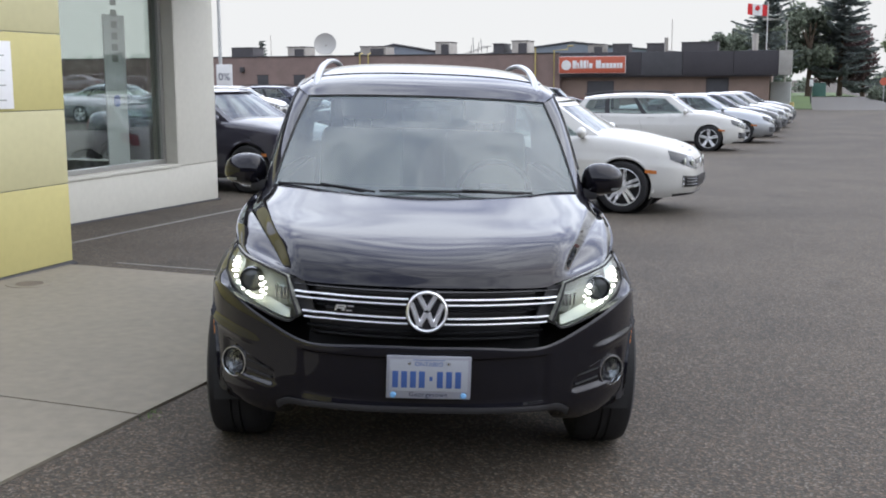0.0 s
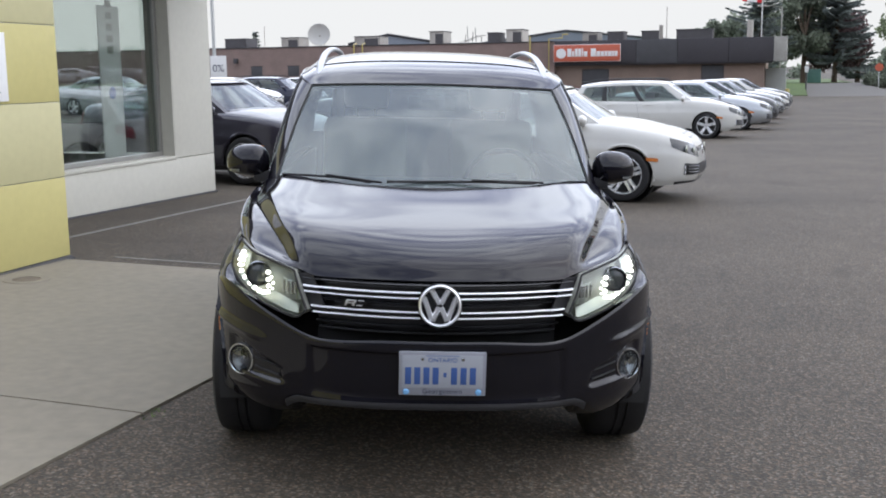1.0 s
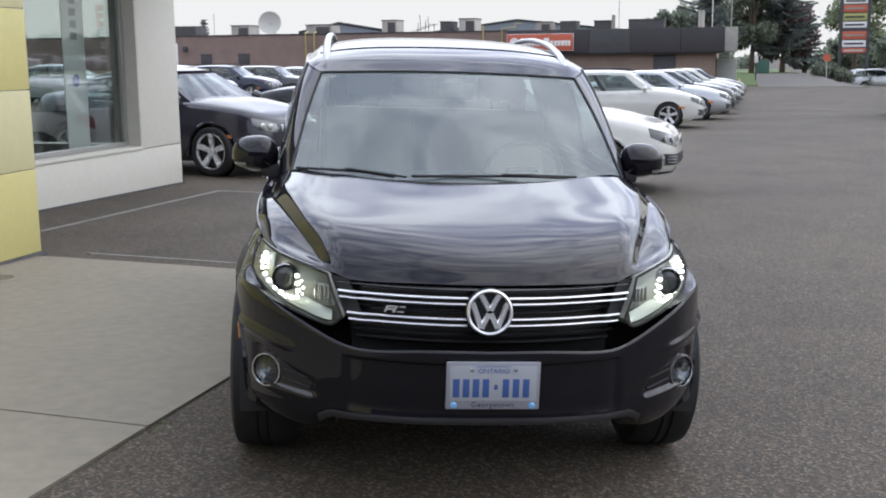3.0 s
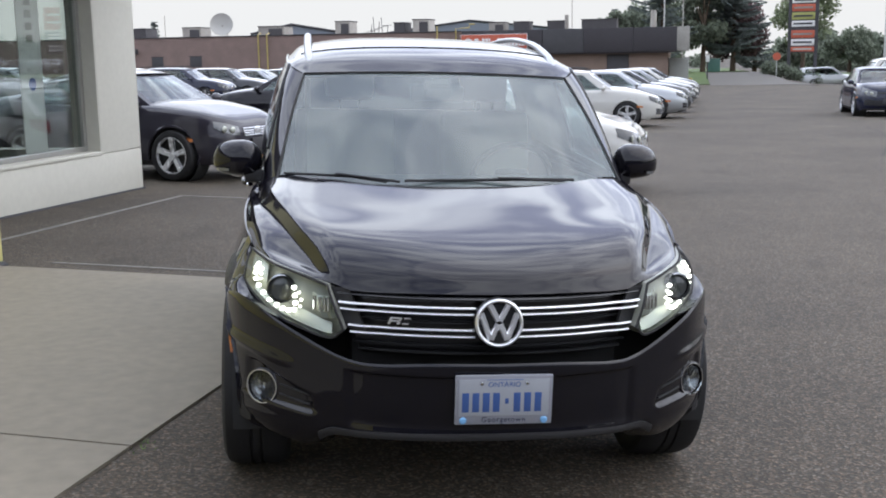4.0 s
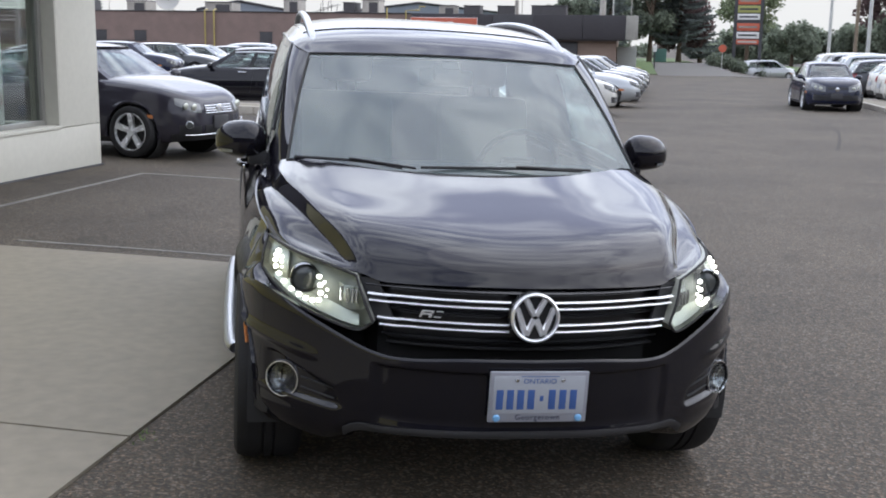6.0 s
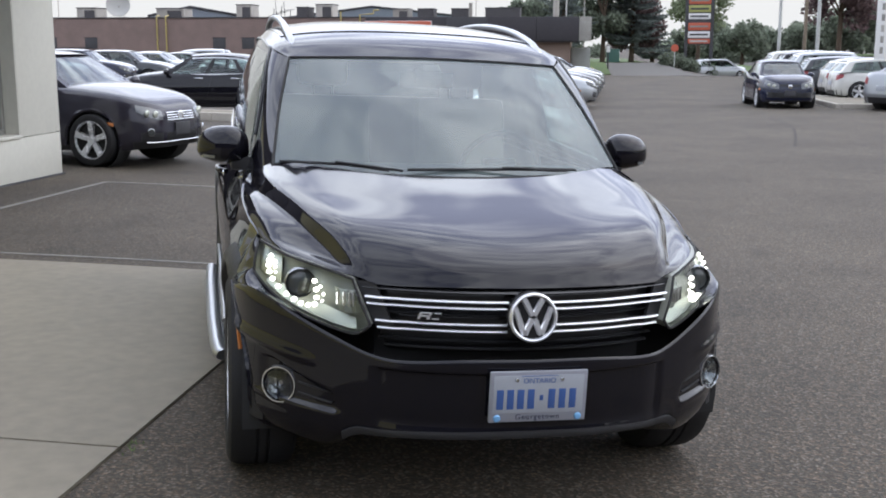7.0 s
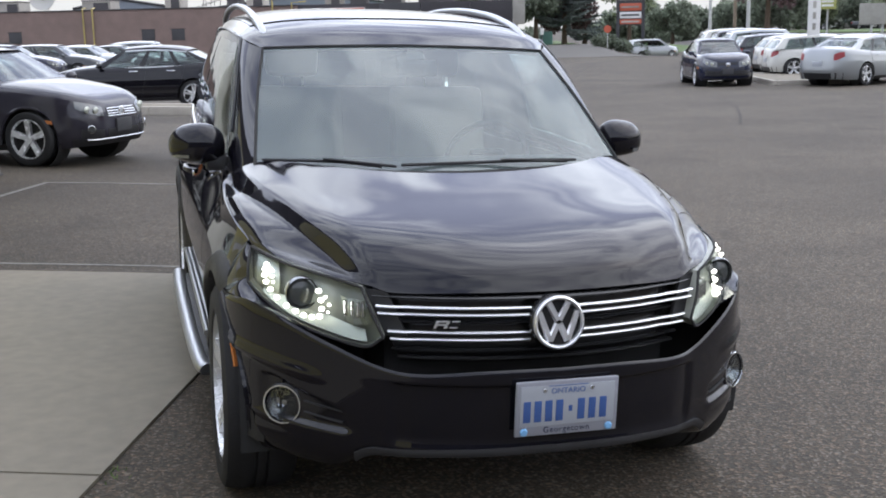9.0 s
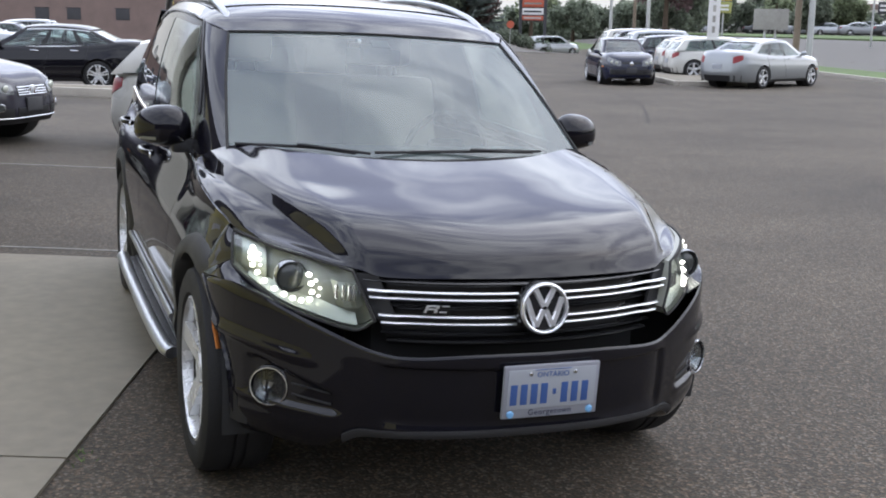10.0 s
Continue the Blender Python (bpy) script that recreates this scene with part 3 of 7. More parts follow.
white = tagged(new("wall_white"), "off-white rendered showroom wall with a low plinth", "wall", kind="structure")
white.matrix_basis = SHOW
WIN0, WIN1, SILL, HEAD = 7.9, 11.92, 0.425, 2.85
part("plinth", box_mesh("plinth", WHITE_WALL, WH_B - 0.35, WH_B, YEL_A, WH_A, BASE - 0.085, SILL - 0.02, 0.004), white)
part("pier", box_mesh("pier", WHITE_WALL, WH_B - 0.35, WH_B, WIN1, WH_A, SILL - 0.012, HEAD, 0.004), white)
part("pier", box_mesh("pier", WHITE_WALL, WH_B - 0.35, WH_B, YEL_A, WIN0, SILL - 0.012, HEAD, 0.004), white)
part("lintel", box_mesh("lintel", WHITE_WALL, WH_B - 0.35, WH_B, YEL_A, WH_A, HEAD + 0.008, 3.1, 0.004), white)
part("base_flashing", box_mesh("base_flashing", UNIT_DARK, WH_B - 0.3, WH_B + 0.012, YEL_A, WH_A + 0.01, BASE - 0.25, BASE - 0.089, 0.003), white)
part("corner_pier", box_mesh("corner_pier", WHITE_WALL, WH_B - 0.62, WH_B - 0.352, WH_A - 0.35, WH_A, BASE - 0.3, 3.1, 0.004), white)
part("end_plinth", box_mesh("end_plinth", WHITE_WALL, WH_B - 9, WH_B - 0.622, WH_A - 0.3, WH_A, BASE - 0.6, SILL - 0.02, 0.004), white)
part("end_lintel", box_mesh("end_lintel", WHITE_WALL, WH_B - 9, WH_B - 0.622, WH_A - 0.3, WH_A, HEAD + 0.008, 3.1, 0.004), white)

window = tagged(new("window_1"), "large fixed showroom window in a grey metal frame", "window", kind="structure")
window.matrix_basis = SHOW
part("window_sill", box_mesh("window_sill", WHITE_WALL, WH_B - 0.2, WH_B + 0.018, WIN0, WIN1 - 0.003, SILL - 0.018, SILL + 0.015, 0.004), window)
part("reveal", box_mesh("reveal", WHITE_WALL, WH_B - 0.3, WH_B - 0.004, WIN1 - 0.02, WIN1 - 0.002, SILL + 0.017, HEAD - 0.004), window)
for y0, y1, z0, z1 in ((WIN0, WIN1 - 0.024, SILL + 0.017, SILL + 0.07), (WIN0, WIN1 - 0.024, HEAD - 0.06, HEAD - 0.004), (WIN0, WIN0 + 0.06, SILL + 0.072, HEAD - 0.062), (WIN1 - 0.09, WIN1 - 0.026, SILL + 0.072, HEAD - 0.062), (9.8, 9.86, SILL + 0.072, HEAD - 0.062)):
    part("window_frame", box_mesh("window_frame", FRAME_GREY, WH_B - 0.24, WH_B - 0.16, y0, y1, z0, z1, 0.004), window)
for y0, y1 in ((WIN0 + 0.062, 9.798), (9.862, WIN1 - 0.092)):
    p = part("pane", box_mesh("pane", SHOP_GLASS, WH_B - 0.206, WH_B - 0.196, y0, y1, SILL + 0.074, HEAD - 0.064), window)
    p.visible_shadow = False
for x0, x1, y0, y1, z0, z1, nm in ((WH_B - 9, WH_B - 0.36, -6, WH_A - 0.31, -0.12, -0.04, "floor"), (WH_B - 9, YEL_B - 0.36, -6, WH_A, 3.11, 3.25, "roof"), (WH_B - 9.2, WH_B - 9.0, -6, WH_A, -0.1, 3.1, "wall_back"), (WH_B - 9, YEL_B - 0.36, -6.2, -6.0, -0.1, 3.1, "wall_end")):
    showroom_wall(nm, SHOWROOM, x0, x1, y0, y1, z0, z1, "plain " + nm.replace("_", " ") + " of the showroom", 0.0)
glazed_end = tagged(new("window_2"), "glazed end wall of the showroom in slim grey frames", "window", kind="structure")
glazed_end.matrix_basis = SHOW
for k in range(5):
    x0 = WH_B - 9 + 1.67 * k
    part("window_frame", box_mesh("window_frame", FRAME_GREY, x0, x0 + 0.06, WH_A - 0.2, WH_A - 0.12, SILL - 0.018, HEAD + 0.006, 0.004), glazed_end)
    p = part("pane", box_mesh("pane", END_GLASS, x0 + 0.062, x0 + 1.668, WH_A - 0.166, WH_A - 0.156, SILL - 0.018, HEAD + 0.006), glazed_end)
    p.visible_shadow = False
# dark strip where the walls meet the ground
for nm, b, a0, a1 in (("baseboard", WH_B + 0.013, YEL_A + 0.02, WH_A + 0.02), ("baseboard", YEL_B + 0.016, -6.0, YEL_A + 0.02)):
    verts = []
    for i in range(25):
        for out, up in ((0.0, 0.02), (0.012, 0.016), (0.014, -0.03)):
            x, y, _ = lot(a0 + (a1 - a0) * i / 24, b + out)
            verts.append((x, y, ground_z(x, y) + up))
    tagged(new(nm, panel(nm, verts, grid_faces(24, 2), UNIT_DARK, 0.01, outward=(-20, 0, -20))), "thin dark strip at the foot of the showroom wall", "baseboard", kind="structure")
# banner standing behind the glass
banner = thing("banner", "tall grey hanging banner with a round blue emblem behind showroom glass", "banner", SHOW @ pose(WH_B - 0.45, 11.34, -0.04))
part("cloth", box_mesh("cloth", SIGN_WHITE, -0.006, 0.006, -0.21, 0.21, 0.1, 2.24, 0.002), banner)
part("emblem", lathe("emblem", SIGN_BLUE, [(0, 0.009), (0.07, 0.009), (0.07, 0.007)], axis="x", n=28), banner, at=pose(0, 0, 1.25))
part("stand", box_mesh("stand", FRAME_GREY, -0.12, 0.12, -0.22, 0.22, 0.0, 0.05, 0.01), banner)
part("pole", tube("pole", FRAME_GREY, [(-0.02, 0, 0.05), (-0.02, 0, 2.26)], 0.012), banner)
for k in range(9):
    part("text_bar", box_mesh("text_bar", FRAME_GREY, 0.007, 0.009, -0.06, 0.06, 1.7 + 0.13 * k, 1.78 + 0.13 * k), banner)
# paper notice on the yellow wall
notice = thing("notice", "white paper notice in a thin frame on the yellow wall", "notice", SHOW @ pose(YEL_B + 0.004, 6.60, 1.23))
part("sheet", box_mesh("sheet", PAPER, 0, 0.008, -0.55, 0.46, 0, 0.50, 0.002), notice)
for k in range(4):
    part("text_bar", box_mesh("text_bar", FRAME_GREY, 0.0085, 0.0095, 0.05 - 0.3, 0.38, 0.06 + 0.11 * k, 0.068 + 0.11 * k), notice)
# ---- the black sport utility car ----
def wheel_meshes(r, width, rim_r, spokes, twin=False, rim_mat=None):
    """Tyre and rim, axle along local y, outer face towards -y."""
    w = width / 2
    tyre = lathe("tyre", RUBBER, [(rim_r, -w * 0.82), (rim_r + 0.012, -w * 0.96), (r * 0.9, -w), (r * 0.965, -w * 0.9), (r * 0.992, -w * 0.7), (r, -w * 0.5), (r, -w * 0.2), (r - 0.008, -w * 0.18), (r - 0.008, -w * 0.12), (r, -w * 0.1), (r, w * 0.1), (r - 0.008, w * 0.12), (r - 0.008, w * 0.18), (r, w * 0.2), (r, w * 0.5), (r * 0.992, w * 0.7), (r * 0.965, w * 0.9), (r * 0.9, w), (rim_r + 0.012, w * 0.96), (rim_r, w * 0.82)], axis="y", n=48, closed=True)
    bm = bmesh.new()
    bm.from_mesh(lathe("rim", rim_mat or ALLOY, [(rim_r, -w * 0.9), (rim_r * 0.965, -w * 0.93), (rim_r * 0.93, -w * 0.7), (rim_r * 0.93, -w * 0.6), (rim_r, -w * 0.6)], axis="y", n=48, closed=True))
    for k in range(spokes):
        for off in ((-0.15, 0.15) if twin else (0.0,)):
            a = 2 * math.pi * k / spokes + math.pi / 2
            d, s = Vector((math.cos(a), 0, math.sin(a))), Vector((-math.sin(a), 0, math.cos(a)))
            hub_w, end_w = (0.022, 0.014) if twin else (0.03, 0.036)
            o0, o1 = off * 0.13, off * rim_r
            base = [d * 0.035 + s * (o0 - hub_w), d * 0.035 + s * (o0 + hub_w), d * rim_r * 0.95 + s * (o1 + end_w), d * rim_r * 0.95 + s * (o1 - end_w)]
            top = [bm.verts.new(p + Vector((0, -w * (0.62 if i < 2 else 0.88), 0))) for i, p in enumerate(base)]
            low = [bm.verts.new(p * 1.0 + (s * (0.006 if i in (0, 3) else -0.006)) * -1 + Vector((0, -w * (0.3 if i < 2 else 0.5), 0))) for i, p in enumerate(base)]
            bm.faces.new(top)
            bm.faces.new(low[::-1])
            for i in range(4):
                bm.faces.new((top[i], low[i], low[(i + 1) % 4], top[(i + 1) % 4]))
    bmesh.ops.create_cone(bm, cap_ends=True, segments=20, radius1=0.062, radius2=0.05, depth=w * 0.5, matrix=Matrix.Translation((0, -w * 0.5, 0)) @ pose(0, 0, 0, 90, 0, 0))
    rim = finish("rim", bm, rim_mat or ALLOY, smooth=True, sharp=30)
    # disc and rim barrel share one near-black, for the shade inside the wheel
    disc = lathe("disc", DARK_WELL, [(0, -w * 0.1), (rim_r * 0.9, -w * 0.1), (rim_r * 0.925, -w * 0.59), (rim_r * 0.99, -w * 0.59), (rim_r * 0.99, w * 0.8), (0, w * 0.8)], axis="y", n=32)
    return tyre, rim, disc


def add_wheel(car, meshes, x, y, z, flip, turn=0):
    """flip: on the far side of local y."""
    m = pose(x, y, z, 0, 0, turn + (180 if flip else 0))
    t = part("wheel", meshes[0], car, at=m)
    part("rim", meshes[1], t, "silver alloy rim with broad spokes")
    part("brake_disc", meshes[2], t)
    return t


CAR_Y = 6.14
suv = thing("sport_utility_car", "glossy black sport utility car with lit headlamps, parked on asphalt", "car", pose(0, 0, 0, 0, CROSS_FALL, 0) @ pose(0, CAR_Y, 0))
INSIDE = (0, 0.2, 0.75)


def at_car(p):
    return (p[0], p[1] - CAR_Y, p[2])


def add(name, data, label="", parent=None, at=None):
    return part(name, data, parent or suv, label, at)


def sheet(name, fun, nu, nv, mat, thick=0.008, keep=None, label="", both=False, parent=None, inside=INSIDE, sharp=38):
    """A panel over fun(u, v), u and v from 0 to 1; both: a mirrored twin as well."""
    made = []
    for g in ((1, -1) if both else (1,)):
        pts = [fun(i / nu, j / nv) for i in range(nu + 1) for j in range(nv + 1)]
        verts = [at_car((p[0] * g, p[1], p[2])) for p in pts]
        ok = None
        if keep:
            def ok(i, j):
                q = [pts[(i + a) * (nv + 1) + j + b] for a in (0, 1) for b in (0, 1)]
                return keep(*(sum(c[k] for c in q) / 4 for k in range(3)))
        made.append(add(name, panel(name, verts, grid_faces(nu, nv, ok), mat, thick, outward=inside, sharp=sharp), label, parent))
    return made


# bonnet: rows from the screen to the nose, at stations from the middle to the outer edge
BONNET = [
    (0.00, ((0, 4.865, 1.039), (0, 4.62, 0.994), (0, 4.28, 0.925), (0, 4.12, 0.867), (0, 4.055, 0.80))),
    (0.30, ((0.30, 4.905, 1.047), (0.285, 4.62, 0.995), (0.27, 4.30, 0.932), (0.25, 4.14, 0.868), (0.24, 4.078, 0.80))),
    (0.55, ((0.53, 5.04, 1.060), (0.50, 4.70, 0.999), (0.475, 4.38, 0.943), (0.455, 4.22, 0.875), (0.44, 4.145, 0.797))),
    (0.66, ((0.62, 5.125, 1.062), (0.585, 4.76, 1.003), (0.545, 4.44, 0.949), (0.515, 4.27, 0.885), (0.50, 4.185, 0.812))),
    (0.80, ((0.70, 5.20, 1.052), (0.675, 4.86, 1.004), (0.64, 4.56, 0.946), (0.605, 4.40, 0.885), (0.59, 4.262, 0.826))),
    (0.90, ((0.765, 5.255, 1.022), (0.777, 4.975, 0.984), (0.755, 4.735, 0.935), (0.735, 4.59, 0.890), (0.705, 4.445, 0.845))),
    (1.00, ((0.80, 5.29, 0.995), (0.817, 5.06, 0.952), (0.811, 4.88, 0.918), (0.797, 4.76, 0.885), (0.772, 4.64, 0.857))),
]


def bonnet(u, v):
    w = abs(2 * u - 1)
    rows = [(k, spline(row, v)) for k, row in BONNET]
    p = table([(-rows[1][0], rows[1][1] * np.array((-1, 1, 1)))] + rows, w)
    crease = 0.885 - 0.235 * v
    k = min(max((w - crease) / 0.05, 0.0), 1.0)          # a crisp step down to the wing along each side
    p[2] -= 0.027 * k * min(1.0, max(1 - w, 0.0) / max(0.945 - crease, 0.04)) * smooth01(0.25 + v / 0.08) * smooth01((1.0 - v) / 0.2)
    if u < 0.5:
        p[0] = -p[0]
    return p


sheet("bonnet", bonnet, 300, 56, BLACK_PAINT, 0.012, sharp=60)

# side skin: sill to shoulder
SHOULDER = [(4.50, (0.848, 0.728)), (4.53, (0.838, 0.74)), (4.58, (0.812, 0.792)), (4.64, (0.781, 0.852)), (4.80, (0.809, 0.898)), (5.03, (0.825, 0.943)), (5.29, (0.81, 0.988)), (5.45, (0.797, 1.0)), (6.0, (0.812, 1.02)), (7.0, (0.815, 1.055)), (7.7, (0.79, 1.095)), (8.1, (0.75, 1.10)), (8.36, (0.66, 1.06))]
PLAN = [(4.45, 0.825), (4.52, 0.85), (4.65, 0.877), (4.84, 0.886), (5.4, 0.886), (6.5, 0.888), (7.5, 0.886), (8.0, 0.86), (8.2, 0.82), (8.36, 0.72)]


AXLES = (4.838, 7.442)
HUB, TYRE_R, ARCH = 0.345, 0.345, 0.415


def to_arch(p):
    """Draws points near a wheel arch on to its circle, so that the skin ends in a clean edge."""
    for a in AXLES:
        d = math.hypot(p[1] - a, p[2] - HUB)
        if p[0] > 0.7 and ARCH * 0.94 < d < ARCH * 1.045:
            p = np.array((p[0], a + (p[1] - a) * ARCH / d, HUB + (p[2] - HUB) * ARCH / d))
    return p


def side(y, s, out=0.0):
    xt, zt = table(SHOULDER, y)
    w = float(table(PLAN, y))
    zb = 0.30
    f = float(table([(0, -0.035), (0.12, -0.012), (0.22, -0.02), (0.45, 0.0), (0.62, -0.004), (0.8, -0.02), (0.9, -0.042), (1.0, -0.09)], s))
    x = w + f
    start = 0.62 + 0.12 * smooth01((5.0 - y) / 0.25)
    k = smooth01((s - start) / (1 - start))
    x = x * (1 - k) + min(xt, w) * k if s < 1 else xt
    return to_arch(np.array((x + out, y, zb + (zt - zb) * s)))


def clear_of_wheels(x, y, z):
    return all(math.hypot(y - a, z - HUB) > ARCH * 0.985 for a in AXLES)


def skin(name, y0, y1, n, extra=None, label=""):
    ok = lambda x, y, z: clear_of_wheels(x, y, z) and (extra is None or extra(x, y, z))
    sheet(name, lambda u, v: side(y0 + (y1 - y0) * u, v), n, 34, BLACK_PAINT, 0.01, ok, label, both=True)


skin("front_wing", 4.67, 5.415, 54, lambda x, y, z: not (y < 4.72 and z < 0.715))
skin("front_door", 5.421, 6.445, 30)
skin("rear_door", 6.451, 7.36, 34)
skin("rear_quarter", 7.366, 8.36, 40)

# bumper
BUMPER_PLAN = [(0, 3.965), (0.2, 3.977), (0.38, 4.03), (0.48, 4.09), (0.60, 4.17), (0.70, 4.255), (0.77, 4.345), (0.82, 4.435), (0.855, 4.54), (0.874, 4.65)]
BUMPER_TOP = [0.60, 0.60, 0.588, 0.597, 0.645, 0.690, 0.720, 0.732, 0.722, 0.705]


def bumper(u, v, out=0.0):
    w = 2 * u - 1
    t = abs(w)
    x, y = spline(BUMPER_PLAN, t)
    d = spline(BUMPER_PLAN, min(t + 0.01, 1)) - spline(BUMPER_PLAN, max(t - 0.01, 0))
    nx, ny = d[1], -d[0]
    k = math.hypot(nx, ny)
    nx, ny = nx / k, ny / k
    zt = float(spline([(z,) for z in BUMPER_TOP], t)[0])
    z = zt + (0.327 - 0.088 * smooth01((x - 0.5) / 0.14) - zt) * v
    o = float(table([(0, -0.006), (0.02, 0.0), (0.25, 0.0015), (0.5, 0.001), (0.78, -0.004), (0.88, -0.010), (0.94, -0.035), (1, -0.13)], v))
    o -= 0.028 * smooth01((x - 0.52) / 0.1) * smooth01((0.36 - z) / 0.1)
    # the lamp recess, its lower blade and the ridge above it
    in_x = smooth01((x - 0.555 - 0.25 * max(z - 0.40, 0)) / 0.018) * smooth01((0.79 - x) / 0.02)
    top = 0.455 + 0.42 * (x - 0.56)
    in_z = smooth01((z - 0.392 - 0.08 * (x - 0.56)) / 0.012) * smooth01((min(top, 0.535) - z) / 0.014)
    hollow = in_x * in_z
    o -= 0.013 * hollow
    low = 0.383 + 0.08 * (x - 0.56)
    o += 0.004 * smooth01((x - 0.55) / 0.03) * smooth01((0.83 - x) / 0.03) * math.exp(-((z - low) / 0.012) ** 2)
    ridge = 0.548 + 0.16 * (x - 0.62)
    o += 0.011 * smooth01((x - 0.60) / 0.1) * math.exp(-((z - ridge) / 0.016) ** 2)
    # the lower intake between the lamps
    mid = smooth01((0.47 - x) / 0.02) * smooth01((0.562 - z) / 0.012) * smooth01((z - 0.345) / 0.06)
    o -= 0.012 * mid
    q = to_arch(np.array((x + nx * (o + out), y + ny * (o + out), z)))
    return q * np.array((math.copysign(1, w), 1, 1))


sheet("front_bumper", bumper, 220, 74, BLACK_PAINT, 0.006, clear_of_wheels, sharp=55)
sheet("bumper_lip", lambda u, v: bumper(0.5 + (u - 0.5) * 0.40, 0.82 + 0.09 * v, 0.004) - np.array((0, 0, 0.020 * (2 * u - 1) ** 2)), 40, 3, material("grey_lip", (0.03, 0.03, 0.032), 0.6), 0.014, label="matt grey lower lip")

# grille
def grille_y(x):
    return 4.042 + 0.5 * x * x + 0.35 * abs(x) ** 5


def grille_panel(u, v):
    x = (2 * u - 1) * (0.50 - 0.09 * v)
    return np.array((x, grille_y(x) + 0.035, 0.80 - 0.205 * v))


sheet("grille", grille_panel, 30, 8, GLOSS_BLACK, 0.01)
for z, x1 in ((0.785, 0.485), (0.715, 0.46), (0.635, 0.435), (0.612, 0.42)):
    pts = [at_car((x, grille_y(x) + 0.016, z)) for x in np.linspace(-x1, x1, 25)]
    add("grille_slat", tube("grille_slat", GLOSS_BLACK, pts, 0.017, n=8, flat=0.35))
for z, x1 in ((0.760, 0.486), (0.740, 0.481), (0.690, 0.456), (0.669, 0.449)):
    for g in (1, -1):
        pts = [at_car((g * x, grille_y(x) - 0.004 - 0.02 * smooth01((x - x1 + 0.09) / 0.09), z - 0.002 * x + 0.003 * smooth01((x - x1 + 0.06) / 0.06))) for x in np.linspace(0.066, x1, 22)]
        add("grille_bar", tube("grille_bar", BRIGHT, pts, 0.0075, n=10, flat=0.55), "bright chrome grille bar")
sheet("grille_corner", lambda u, v: np.array((0.455 + 0.055 * u - 0.05 * v, 4.155 + 0.03 * u - 0.045 * v, 0.803 - 0.125 * v)), 5, 8, BLACK_PLASTIC, 0.01, both=True)
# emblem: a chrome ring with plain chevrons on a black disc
emblem = add("emblem", lathe("emblem", GLOSS_BLACK, [(0, -0.006), (0.07, -0.004), (0.078, 0.004), (0.078, 0.03)], axis="y", n=48), at=pose(0.002, 4.008 - CAR_Y, 0.722, -6))
part("ring", lathe("ring", BRIGHT, [(0.0635, -0.006), (0.0655, -0.016), (0.070, -0.018), (0.0745, -0.014), (0.075, -0.004)], axis="y", n=64, closed=True), emblem, "chrome ring")


def stroke(x0, z0, x1, z1, w=0.0085):
    d = Vector((x1 - x0, 0, z1 - z0)).normalized()
    s = Vector((-d.z, 0, d.x)) * w
    bm = bmesh.new()
    p = [Vector((x0, 0, z0)), Vector((x1, 0, z1))]
    loops = []
    for dy, k in ((-0.006, 1.15), (-0.013, 0.7)):
        loops.append([bm.verts.new(q + s * g * k + Vector((0, dy, 0))) for q, g in ((p[0], 1), (p[0], -1), (p[1], -1), (p[1], 1))])
    bm.faces.new(loops[1])
    for i in range(4):
        bm.faces.new((loops[0][i], loops[0][(i + 1) % 4], loops[1][(i + 1) % 4], loops[1][i]))
    return finish("chevron", bm, BRIGHT)


for x0, z0, x1, z1 in ((-0.030, 0.056, -0.002, 0.006), (0.030, 0.056, 0.002, 0.006), (-0.057, 0.030, -0.026, -0.052), (0.057, 0.030, 0.026, -0.052), (-0.026, -0.052, -0.003, -0.004), (0.026, -0.052, 0.003, -0.004)):
    part("chevron", stroke(x0, z0, x1, z1), emblem, "chrome chevron stroke")
badge = add("badge", box_mesh("badge", GLOSS_BLACK, -0.036, 0.036, -0.002, 0.004, -0.012, 0.012, 0.002), "small chrome and black badge", at=pose(-0.30, grille_y(0.30) - 0.008 - CAR_Y, 0.714, 0, 0, -14))
for x0, x1, z0, z1 in ((-0.032, -0.024, -0.011, 0.011), (-0.024, 0.0, 0.006, 0.011), (-0.002, 0.006, 0.0, 0.010), (-0.024, 0.002, -0.003, 0.002), (-0.004, 0.006, -0.011, -0.003), (0.012, 0.034, -0.0105, -0.007), (0.012, 0.034, 0.007, 0.0105)):
    bar = box_mesh("badge_bar", BRIGHT, x0, x1, -0.006, -0.002, z0, z1, 0.001)
    bar.transform(Matrix(((1, 0, 0.45, 0), (0, 1, 0, 0), (0, 0, 1, 0), (0, 0, 0, 1))))
    part("badge_bar", bar, badge, "chrome badge stroke")

# licence plate: white, blue bars for its number
plate = add("licence_plate", box_mesh("licence_plate", PLATE_FRAME, -0.162, 0.162, -0.006, 0.006, -0.085, 0.085, 0.005), "white plate in a grey frame", at=pose(0.014, 3.952 - CAR_Y, 0.494, 3) @ Matrix.Diagonal((0.935, 1, 0.935, 1)))
part("plate_face", box_mesh("plate_face", PLATE_WHITE, -0.150, 0.150, -0.0085, -0.006, -0.054, 0.072, 0.002), plate)
part("plate_word", words("plate_word", "ONTARIO", PLATE_BLUE, 0.024, 0.0006), plate, "blue word", at=pose(0, -0.009, 0.054))
part("plate_stripe", box_mesh("plate_stripe", PLATE_BLUE, -0.062, 0.062, -0.0092, -0.008, 0.0695, 0.0715), plate)
part("frame_word", words("frame_word", "Georgetown", INK, 0.026, 0.0006, 1.12), plate, "dark word", at=pose(0, -0.0066, -0.068))
